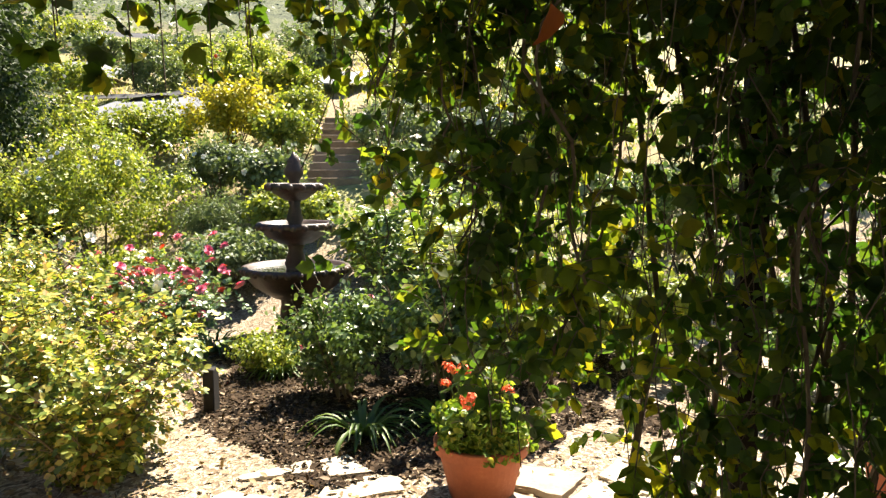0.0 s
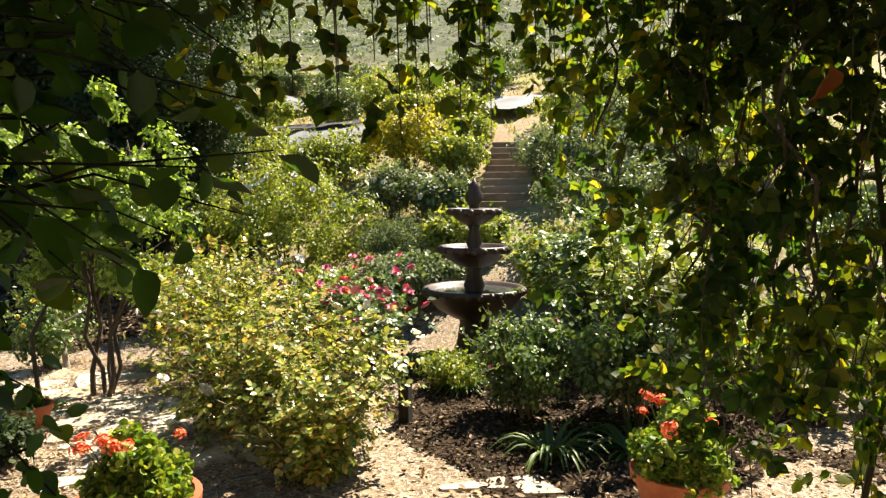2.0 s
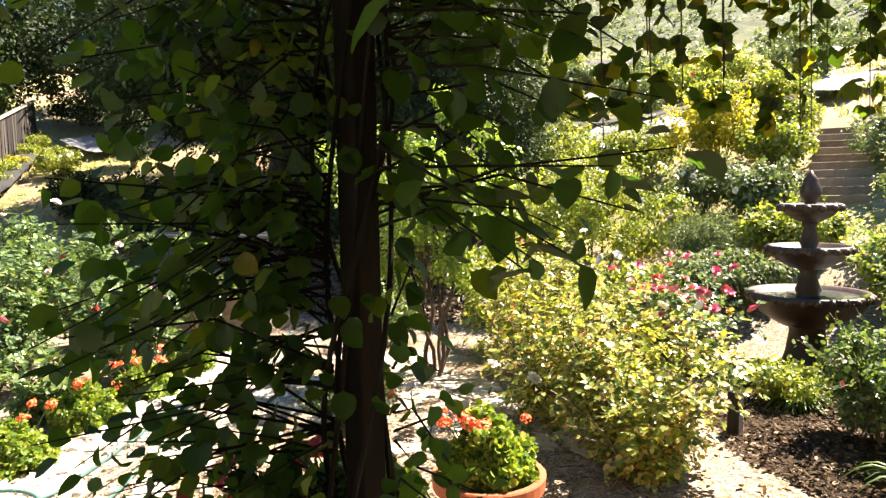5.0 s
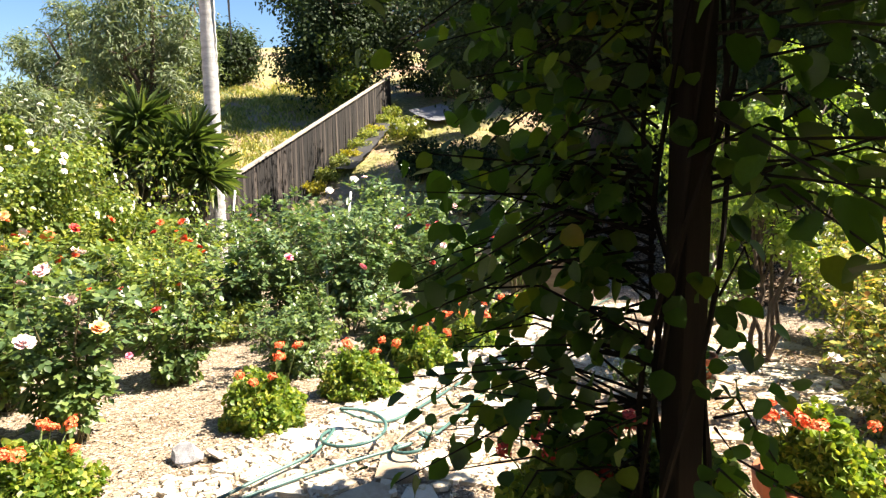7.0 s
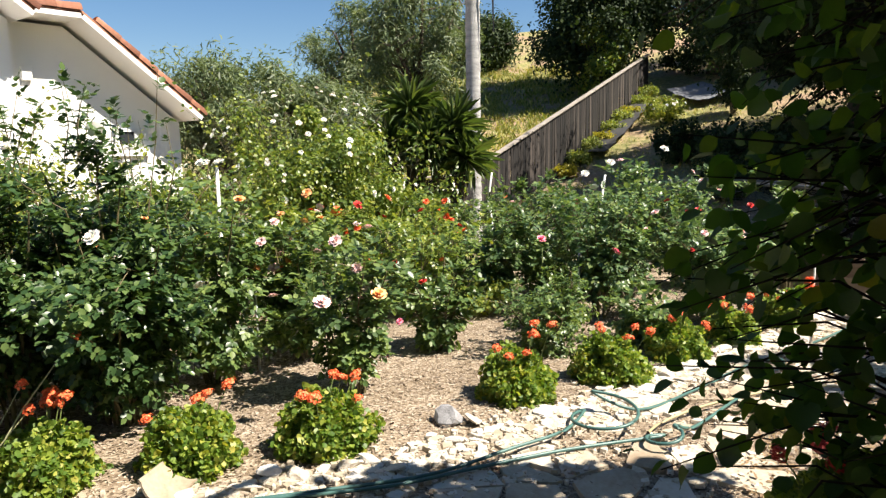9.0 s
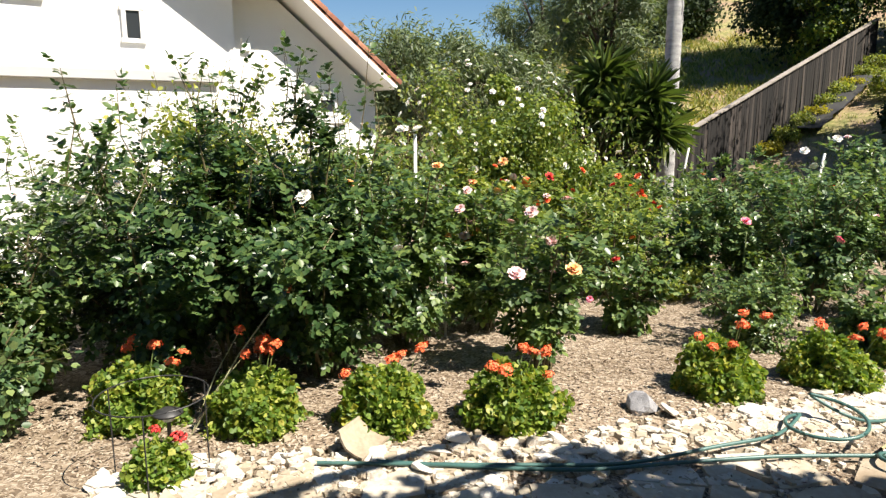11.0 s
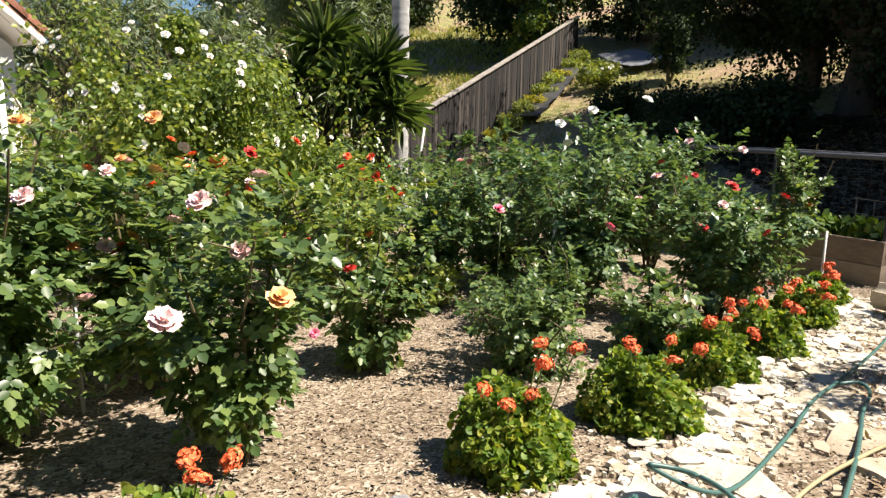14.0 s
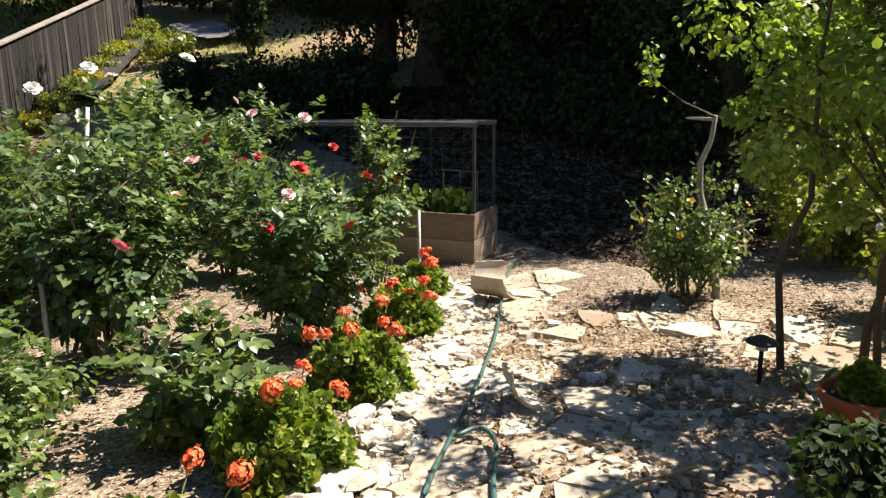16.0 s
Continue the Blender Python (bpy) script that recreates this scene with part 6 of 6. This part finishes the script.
# ---- dark undergrowth added to stand in for the black shade under the oaks ----
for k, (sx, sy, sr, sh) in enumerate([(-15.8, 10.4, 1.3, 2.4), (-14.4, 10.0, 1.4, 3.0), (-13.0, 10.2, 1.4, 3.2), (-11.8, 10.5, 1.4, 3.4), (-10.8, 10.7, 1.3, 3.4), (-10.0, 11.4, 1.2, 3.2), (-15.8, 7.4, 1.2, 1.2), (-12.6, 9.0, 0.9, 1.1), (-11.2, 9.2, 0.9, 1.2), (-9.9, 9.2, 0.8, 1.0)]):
    mound("shade_shrub", sx, sy, sr, sr * 0.8, sh, LEAF_OAK, "dark undergrowth added to blacken the oak shade", "shrub", 140 + k, 9000, 0.1, 0.55, 46)


# ---- stakes, posts and lights ----
def stake(x, y, h, r, material, label, lean=0.0, name="garden_stake"):
    s = thing(name, x, y, height(x, y) - 0.05, label, "stake")
    vs, fs = tubes([[(Vector((0, 0, 0)), r), (Vector((lean * h * 0.5, lean * h * 0.3, h * 0.5)), r), (Vector((lean * h, lean * h * 0.6, h)), r)]], 8)
    child("rod", finish("rod", vs, fs, material, True), s)
    return s


stake(-9.2, 1.27, 0.95, 0.012, METAL_GREY, "thin grey metal plant stake among the roses", 0.04)
stake(-9.15, 0.72, 0.85, 0.010, STALK, "thin green plant stake beside a pink rose", 0.02)
stake(-8.35, 1.05, 0.95, 0.014, METAL_GREY, "grey metal plant stake with a short crossbar", 0.02)
stake(-6.3, -2.2, 0.8, 0.012, METAL_GREY, "thin grey metal plant stake", 0.0)
stake(-9.15, 4.25, 0.75, 0.014, WHITE_PIPE, "pale wooden stake before the raised bed", 0.0)
stake(-0.1, 4.6, 1.2, 0.012, BLACK_IRON, "thin dark green plant stake", 0.02)
t = stake(-6.34, -2.49, 1.9, 0.016, WHITE_PIPE, "white plastic pipe standing among the roses", 0.0, "pipe_post")
for k in range(2):
    child("bloom", BLOOMS["white"], t, "open white rose", Matrix.LocRotScale((0.02 + 0.06 * k, 0.03 - 0.12 * k, 1.93), Euler((0.4, 0.2, k)), (0.13,) * 3))
bm = bmesh.new()
box(bm, 0.09, 0.09, 0.36, Matrix.Translation((0, 0, 0.17)), 0.006)
t = thing("wooden_stub", -2.36, 4.92, height(-2.36, 4.92), "short weathered wooden post beside the bed", "post")
part("post", bm, FENCE_WOOD, t)


def path_light(x, y):
    p = thing("path_light", x, y, height(x, y), "black mushroom-cap garden path light", "lamp")
    part("stem", lathe([(0.012, -0.05), (0.012, 0.20), (0.02, 0.21)], 10), BLACK_IRON, p, smooth=True)
    part("lens", lathe([(0.03, 0.21), (0.034, 0.25)], 14), WHITE_PIPE, p, smooth=True)
    part("cap", lathe([(0.085, 0.25), (0.08, 0.26), (0.03, 0.285), (0.01, 0.29)], 20), BLACK_IRON, p, smooth=True)


path_light(-5.72, 4.0)
path_light(-3.55, -3.1)


for sx, sy, hh, ln in ((-12.9, 0.05, 1.75, 0.2), (-11.2, 1.75, 1.75, 0.15), (-11.6, 0.3, 1.2, -0.15)):
    stake(sx, sy, hh, 0.018, WHITE_PIPE, "leaning white plastic stake among the roses", ln)


def dry_stalks():
    s = thing("dry_stalks", -3.8, -3.15, height(-3.8, -3.15), "pale bare flower stalks leaning over the edging", "plant")
    for (tx, ty, tz), r in (((-0.42, 0.48, 0.86), 0.005), ((-0.16, 0.32, 0.5), 0.004), ((-0.3, 0.2, 0.6), 0.0035)):
        e = Vector((tx, ty, tz))
        child("stalk", finish("stalk", *tubes([[(Vector((0, 0, -0.02)), r), (e * 0.5 + Vector((0, 0, 0.04)), r), (e, r * 0.6)]]), PALE_STALK), s)
        child("flower_head", UMBEL_CORAL if tz < 0.9 else BLOOMS["white"], s, "withered flower head", Matrix.LocRotScale(e, Euler((0.2, 0.3, tx)), (0.07,) * 3))


PALE_STALK = rough_mat("pale_stalk", [(0.2, (0.24, 0.25, 0.12)), (0.8, (0.42, 0.40, 0.24))], 8, 60, 0.7, 0.2)
dry_stalks()


def wire_support():
    s = thing("wire_support", -3.25, -2.95, height(-3.25, -2.95), "black wire plant support beside the path", "plant support")
    ring = [(Vector((0.28 * math.cos(a), 0.28 * math.sin(a), 0.5)), 0.004) for a in np.linspace(0, 6.283, 25)]
    child("hoop", finish("hoop", *tubes([ring], 5), BLACK_IRON), s)
    for a in (0.5, 2.6, 4.7):
        c = Vector((0.28 * math.cos(a), 0.28 * math.sin(a), 0))
        child("leg", finish("leg", *tubes([[(c - Vector((0, 0, 0.05)), 0.004), (c + Vector((0, 0, 0.5)), 0.004)]], 5), BLACK_IRON), s)


wire_support()
geranium(-3.25, -2.95, 0.17, 0.24, 95, 2, "dark red geranium inside a wire support", None, UMBEL_RED, 0.1, (0.5, 0), 900)


def curled_slab(x, y, rz, w, d, bend, label):
    """A thin split slab that stands curled on its edge."""
    vs, fs, n = [], [], 10
    for k in (0, 1):
        for j in range(n + 1):
            for i in range(3):
                u, t = (i / 2 - 0.5) * w, j / n
                a = bend * t
                r = d / bend
                q = r - 0.014 * k
                vs.append((u * (1 - 0.25 * t) + 0.02 * noise.noise((u * 9, t * 5, x)), q * math.sin(a), r - q * math.cos(a) + 0.004))
    m = (n + 1) * 3
    for j in range(n):
        for i in range(2):
            a = j * 3 + i
            fs.append((a, a + 3, a + 4, a + 1))
            fs.append((m + a, m + a + 1, m + a + 4, m + a + 3))
        for a, b in ((j * 3, j * 3 + 3), (j * 3 + 5, j * 3 + 2)):
            fs.append((a, a + m, b + m, b))
    for row, flip in ((0, 0), (n, 1)):
        for i in range(2):
            a = row * 3 + i
            fs.append((a, a + 1, a + 1 + m, a + m) if not flip else (a + 1, a, a + m, a + 1 + m))
    ob = new("curled_slab", finish("curled_slab", vs, fs, SANDSTONE))
    ob.matrix_basis = pose(x, y, height(x, y) + 0.03, 0, 0, rz)
    return tagged(ob, label, "stone slab")


curled_slab(-8.15, 4.35, 200, 0.4, 0.34, 1.5, "split slab of pale stone curling up from the path")
curled_slab(-8.45, 4.55, 60, 0.34, 0.3, 1.6, "split slab of pale stone curling up from the path")
curled_slab(-6.35, 2.95, 150, 0.28, 0.26, 1.7, "split slab of brown stone tilted on the path")
curled_slab(-3.85, -1.95, 170, 0.3, 0.24, 1.2, "tan slab leaning against a geranium")

# ---- garden hose ----
def hose(name, points, r, material, label):
    """A hose laid along smooth curves."""
    pts = [Vector(p) for p in points]
    path = []
    for i in range(len(pts) - 1):
        a, b, c, d = pts[max(i - 1, 0)], pts[i], pts[i + 1], pts[min(i + 2, len(pts) - 1)]
        for k in range(8):
            t = k / 8
            path.append(0.5 * ((2 * b) + (c - a) * t + (2 * a - 5 * b + 4 * c - d) * t * t + (3 * b - a - 3 * c + d) * t ** 3))
    path.append(pts[-1])
    vs, fs = tubes([[(Vector((p.x, p.y, height(p.x, p.y) + 0.045 + p.z)), r) for p in path]], 8)
    return tagged(new(name, finish(name, vs, fs, material, True)), label, "hose")


coil = [(-4.77 + 0.24 * math.cos(a), 0.60 + 0.22 * math.sin(a), 0.012 * k) for k, a in enumerate(np.linspace(3.6, 9.6, 12))]
hose("garden_hose", [(-3.6, -2.2, 0), (-3.85, -1.2, 0), (-4.04, -0.57, 0), (-4.35, -0.05, 0.02), (-4.6, 0.3, 0.02)] + coil + [(-5.0, 0.9, 0), (-5.45, 1.45, 0), (-6.02, 2.02, 0), (-6.28, 2.34, 0), (-6.79, 2.96, 0), (-7.44, 3.68, 0), (-8.61, 4.85, 0), (-9.3, 5.7, 0)],
     0.0115, HOSE_GREEN, "green garden hose trailing along the flagstone path")
coil2 = [(-4.42 + 0.12 * math.cos(a), 0.9 + 0.11 * math.sin(a), 0.012 * k) for k, a in enumerate(np.linspace(3.0, 8.5, 9))]
hose("garden_hose", [(-3.7, -1.9, 0), (-3.88, -0.88, 0), (-4.13, -0.27, 0), (-4.35, 0.27, 0)] + coil2 + [(-4.7, 1.2, 0), (-5.3, 1.75, 0), (-5.84, 2.2, 0), (-6.07, 2.42, 0.02), (-6.22, 2.46, 0.03), (-6.24, 2.34, 0.02)],
     0.0115, HOSE_GREEN, "looped green garden hose on the flagstones")
hose("garden_hose", [(-4.6, 0.85, 0), (-4.81, 1.04, 0), (-5.17, 1.56, 0), (-5.5, 2.3, 0), (-5.4, 2.9, 0)], 0.010, HOSE_TAN, "thin tan garden hose on the flagstones")


# ---- flagstone path ----
EDGE = [(-3.2, -3.3), (-3.75, -2.2), (-4.05, -1.2), (-4.75, -0.2), (-5.35, 0.75), (-6.1, 1.55), (-6.75, 2.25), (-7.35, 2.95), (-8.1, 3.7), (-9.0, 4.6)]


def edge_point(s):
    """A point and direction along the planted edge, s from 0 to 1."""
    k = min(int(s * (len(EDGE) - 1)), len(EDGE) - 2)
    a, b = Vector(EDGE[k]), Vector(EDGE[k + 1])
    return a.lerp(b, s * (len(EDGE) - 1) - k), (b - a).normalized()


def paved(x, y):
    """True on the flagstones."""
    p = Vector((x, y))
    for k in range(len(EDGE) - 1):
        a, b = Vector(EDGE[k]), Vector(EDGE[k + 1])
        d = b - a
        t = (p - a).dot(d) / d.length_squared
        if -0.05 <= t <= 1.05:
            s = (p - a).dot(Vector((d.y, -d.x)).normalized())
            if 0.28 < s < (1.5 if k < 5 else 2.0 if k < 7 else 0.95):
                return True
    if -6.2 < x < -3.2 and 3.0 < y < 4.9 and x + y > -3.0 and y < 4.9 - 0.25 * (x + 4.7):
        return True
    if -7.1 < x < -4.2 and abs(y - 4.85 - 0.42 * (x + 6.7)) < 0.38:
        return True
    return -3.4 < x < 3.2 and 2.75 < y < 5.3 and not (-3.6 < x < -1.95 and y > 3.2) and y < 4.25 + 0.36 * (x + 0.75)


def voronoi_stones(step, gap, seed):
    rng = random.Random(seed)
    seeds = {}
    for i in range(-34, 14):
        for j in range(-14, 20):
            if rng.random() < 0.42:
                continue
            seeds[i, j] = Vector((i * step + rng.uniform(-0.42, 0.42) * step, j * step + rng.uniform(-0.42, 0.42) * step))
    cells = []
    for (i, j), c in seeds.items():
        if not paved(c.x, c.y):
            continue
        poly = [c + Vector((a * step * 1.3, b * step * 1.3)) for a, b in ((-1, -0.8), (1, -1), (0.9, 1), (-1, 1))]
        for di in range(-3, 4):
            for dj in range(-3, 4):
                o = seeds.get((i + di, j + dj))
                if o is None or (di == 0 and dj == 0):
                    continue
                n = (o - c).normalized()
                lim = (o - c).length / 2 - gap
                out = []
                for k in range(len(poly)):
                    p, q = poly[k], poly[(k + 1) % len(poly)]
                    dp, dq = (p - c).dot(n) - lim, (q - c).dot(n) - lim
                    if dp <= 0:
                        out.append(p)
                    if dp * dq < 0:
                        out.append(p.lerp(q, dp / (dp - dq)))
                poly = out
                if len(poly) < 3:
                    break
        if len(poly) >= 3:
            cells.append((c, poly))
    return cells


path = new("stone_path")
path.empty_display_size = 0.1
tagged(path, "irregular tan and white flagstone path strewn with chips", "path", kind="structure")
rng_s = random.Random(5)
for c, poly in voronoi_stones(0.27, 0.008, 4):
    if rng_s.random() < 0.22:
        continue
    bm = bmesh.new()
    pts = []
    poly = [c + (p - c) * rng_s.uniform(0.84, 1.0) for p in poly]
    for k in range(len(poly)):
        p, q = poly[k] - c, poly[(k + 1) % len(poly)] - c
        pts += [p * rng_s.uniform(0.88, 1.06), p.lerp(q, rng_s.uniform(0.25, 0.5)) * rng_s.uniform(0.9, 1.0), p.lerp(q, rng_s.uniform(0.6, 0.8)) * rng_s.uniform(0.9, 1.04)]
    th = rng_s.uniform(0.010, 0.026)
    lo = [bm.verts.new((p.x, p.y, -0.03)) for p in pts]
    hi = [bm.verts.new((p.x * 0.985, p.y * 0.985, th + rng_s.uniform(-0.003, 0.003))) for p in pts]
    bm.faces.new(hi)
    for k in range(len(pts)):
        bm.faces.new((lo[k], lo[(k + 1) % len(pts)], hi[(k + 1) % len(pts)], hi[k]))
    ob = part("flagstone", bm, SANDSTONE, path, m=pose(c.x, c.y, height(c.x, c.y) + 0.004, rng_s.uniform(-3, 3), rng_s.uniform(-3, 3), 0))


# ---- rock edging ----
def rock_mesh(seed, flat=0.6):
    bm = bmesh.new()
    bmesh.ops.create_icosphere(bm, subdivisions=2, radius=0.5)
    r = random.Random(seed)
    cuts = [Vector((r.gauss(0, 1), r.gauss(0, 1), r.gauss(0, 1))).normalized() for _ in range(9)]
    for v in bm.verts:
        for n in cuts:
            d = v.co.dot(n) - 0.26
            if d > 0:
                v.co -= n * d
        v.co.z *= flat
        v.co += v.co.normalized() * 0.03 * noise.noise(v.co * 5 + Vector((seed, 0, 0)))
    return bm


ROCKS = [mesh_of("rock", rock_mesh(s, 0.34 + 0.06 * (s % 4)), WHITE_ROCK) for s in range(8)]
edging = new("stone_edging")
tagged(edging, "loose white and tan rocks edging the flower beds", "edging", kind="structure")
for k in range(295):
    s = rng_s.random()
    p, d = edge_point(s)
    side = Vector((d.y, -d.x))
    q = p + side * (rng_s.gauss(0.10, 0.13))
    size = rng_s.uniform(0.07, 0.2) * (1 if rng_s.random() < 0.6 else 0.6)
    child("rock", ROCKS[k % 8], edging, m=Matrix.LocRotScale((q.x, q.y, height(q.x, q.y) + size * 0.13), Euler((rng_s.uniform(-0.4, 0.4), rng_s.uniform(-0.4, 0.4), rng_s.uniform(0, 6))),
                                                            (size * rng_s.uniform(0.8, 1.4), size, size * rng_s.uniform(0.7, 1.1))))
g = tagged(new("grey_boulder", mesh_of("grey_boulder", rock_mesh(31, 0.75), GREY_ROCK)), "grey angular rock among the pale edging stones", "rock")
g.matrix_basis = Matrix.LocRotScale((-4.9, -0.446, 0.14), Euler((0.1, 0.1, 0.6)), (0.30, 0.24, 0.24))


def stone_chips():
    rng = random.Random(9)
    vs, fs = [], []
    for k in range(6500):
        if rng.random() < 0.45:
            p, d = edge_point(rng.random())
            q = p + Vector((d.y, -d.x)) * rng.gauss(0.14, 0.16)
        else:
            q = Vector((rng.uniform(-8.8, -3.2), rng.uniform(-3.2, 4.8)))
            if not paved(q.x, q.y):
                continue
        s, a = 0.012 + 0.055 * rng.random() ** 2.2, rng.random() * 6.283
        z = height(q.x, q.y) + 0.012
        base, n = len(vs), rng.choice((4, 5))
        ring = [(s * rng.uniform(0.6, 1.2) * math.cos(a + 6.283 * i / n), s * rng.uniform(0.6, 1.2) * math.sin(a + 6.283 * i / n)) for i in range(n)]
        t = [rng.uniform(0.006, 0.02) for _ in ring]
        vs += [(q.x + u, q.y + v, z - 0.01) for u, v in ring] + [(q.x + u * 0.85, q.y + v * 0.85, z + h) for (u, v), h in zip(ring, t)]
        fs.append(tuple(base + n + i for i in range(n)))
        fs += [(base + i, base + (i + 1) % n, base + n + (i + 1) % n, base + n + i) for i in range(n)]
    tagged(new("stone_chips", finish("stone_chips", vs, fs, CHIP_STONE)), "broken pale stone chips scattered along the path", "gravel", kind="stuff")


CHIP_STONE = leaf_mat("stone_chip", [(0.0, (0.26, 0.20, 0.13)), (0.4, (0.44, 0.38, 0.29)), (0.8, (0.62, 0.58, 0.51)), (1.0, (0.74, 0.72, 0.68))], 0.85, 0.0, (1, 1, 1))
stone_chips()


# ---- wood chips and fallen leaves ----
def litter(name, n, region, size, material, label, seed, keep=lambda x, y: True):
    rng = np.random.default_rng(seed)
    x0, x1, y0, y1 = region
    xy = rng.uniform((x0, y0), (x1, y1), (n, 2))
    xy = np.array([p for p in xy if keep(*p)])
    n = len(xy)
    pos = np.array([(x, y, height(x, y) + 0.012 + 0.02 * noise.noise((x * 1.7, y * 1.7, 0))) for x, y in xy])
    pos[:, 2] += rng.random(n) * 0.012
    a = unit(rng, n) * np.array((1, 1, 0.25))
    no = np.array((0, 0, 1)) + unit(rng, n) * 0.4
    ob = new(name, leaves_mesh(name, pos, a, no, size * (0.5 + rng.random(n)), material, LEAF_OVAL * np.array((0.6, 1, 0.5))))
    return tagged(ob, label, "mulch", kind="stuff")


CHIP = leaf_mat("wood_chip", [(0.0, (0.08, 0.055, 0.036)), (0.4, (0.22, 0.165, 0.12)), (0.75, (0.38, 0.315, 0.245)), (1.0, (0.58, 0.52, 0.44))], 0.9, 0.02, (1, 1, 1))
DRY = leaf_mat("fallen_leaf", [(0.0, (0.10, 0.06, 0.03)), (0.5, (0.26, 0.17, 0.09)), (1.0, (0.46, 0.34, 0.19))], 0.7, 0.1)
litter("wood_chips", 62000, (-10.5, -3.2, -4.2, 7.0), 0.025, CHIP, "scattered pale wood chips over the beds", 1)
litter("fallen_leaves", 14000, (-7.5, -3.0, 1.2, 6.0), 0.038, DRY, "dry fallen leaves scattered over the path", 2, lambda x, y: y > x * -0.6 - 1.4)
litter("fallen_leaves", 3500, (-3.2, 2.5, 2.8, 7.0), 0.05, DRY, "dry fallen leaves scattered over the path", 3)
# Leaf litter coloured near black so that it carries the shade on the ground.
SHADE_LITTER = leaf_mat("shade_leaf_litter", [(0.0, (0.014, 0.010, 0.007)), (0.5, (0.045, 0.030, 0.019)), (0.88, (0.11, 0.075, 0.048)), (1.0, (0.26, 0.20, 0.14))], 0.85, 0.03)
SHADE_LITTER.node_tree.nodes["Principled BSDF"].inputs["Specular IOR Level"].default_value = 0.08
# Spread up to the oaks' shade edge to darken the pale mulch there.
litter("leaf_litter", 46000, (-16.5, -7.6, 6.2, 12.5), 0.085, SHADE_LITTER, "leaf litter blackened to paint in the shade under the oaks", 8)
litter("leaf_litter", 60000, (-3.1, 1.2, 3.8, 8.2), 0.045, SHADE_LITTER, "leaf litter darkened to paint in the shade round the fountain", 4,
       lambda x, y: ((x + 1.0) / 2.0) ** 2 + ((y - 6.2) / 2.1) ** 2 + 0.7 * noise.noise((x * 1.3, y * 1.3, 2)) < 0.95)


# ---- dry grass on the slopes ----
def slope_grass(n, region, size, material, label, seed, keep):
    """Upright blades in loose tufts."""
    rng = np.random.default_rng(seed)
    x0, x1, y0, y1 = region
    tufts = rng.uniform((x0, y0), (x1, y1), (n // 14, 2))
    xy = tufts[rng.integers(0, len(tufts), n)] + rng.normal(size=(n, 2)) * 0.16
    xy = np.array([p for p in xy if keep(*p)])
    pos = np.array([(x, y, height(x, y) - 0.02) for x, y in xy])
    m = len(pos)
    a = unit(rng, m) * np.array((0.7, 0.7, 0.3)) + np.array((0, 0, 0.8))
    ob = new("slope_grass", leaves_mesh("slope_grass", pos, a, unit(rng, m), size * (0.4 + 0.8 * rng.random(m)), material, LEAF_STRIP))
    tagged(ob, label, "grass", kind="stuff")


GRASS = leaf_mat("hill_grass", [(0.0, (0.07, 0.11, 0.02)), (0.45, (0.19, 0.22, 0.05)), (0.75, (0.38, 0.33, 0.12)), (1.0, (0.52, 0.44, 0.23))], 0.7, 0.3)
slope_grass(26000, (-34, -18.5, -5, 6), 0.24, GRASS, "yellow-green and straw grass on the hillside", 5, lambda x, y: y < -0.62 * x - 10.6)
slope_grass(4000, (-26, -17.5, 2.5, 9.5), 0.13, GRASS, "sparse dry grass on the bare slope", 6, lambda x, y: y > -0.62 * x - 9.4 and height(x, y) > 0.6)
slope_grass(16000, (-16, 3, 8.5, 27), 0.15, GRASS, "sparse dry grass on the terraced slope", 7, lambda x, y: not (-5.2 < x < -2.9 and 11 < y < 15.5))


def hill_scrub(clumps_n, region, seed):
    """Low grey-green brush over the far hillside."""
    rng = np.random.default_rng(seed)
    x0, x1, y0, y1 = region
    c = rng.uniform((x0, y0), (x1, y1), (clumps_n, 2))
    r = 0.3 + 0.9 * rng.random(clumps_n) ** 2
    which = np.repeat(np.arange(clumps_n), 14)
    d = unit(rng, len(which))
    pos = np.stack([c[which, 0] + d[:, 0] * r[which], c[which, 1] + d[:, 1] * r[which], np.abs(d[:, 2]) * r[which] * 0.6], 1)
    pos[:, 2] += np.array([height(x, y) for x, y in c])[which]
    ob = new("hill_scrub", leaves_mesh("hill_scrub", pos, unit(rng, len(which)), d * 0.4 + np.array((0, 0, 1.0)), 0.22 * (0.6 + 0.8 * rng.random(len(which))), LEAF_GREY, LEAF_PLAIN))
    tagged(ob, "grey-green brush scattered over the far hillside", "brush", kind="stuff")


hill_scrub(3600, (-55, 20, 27, 75), 21)
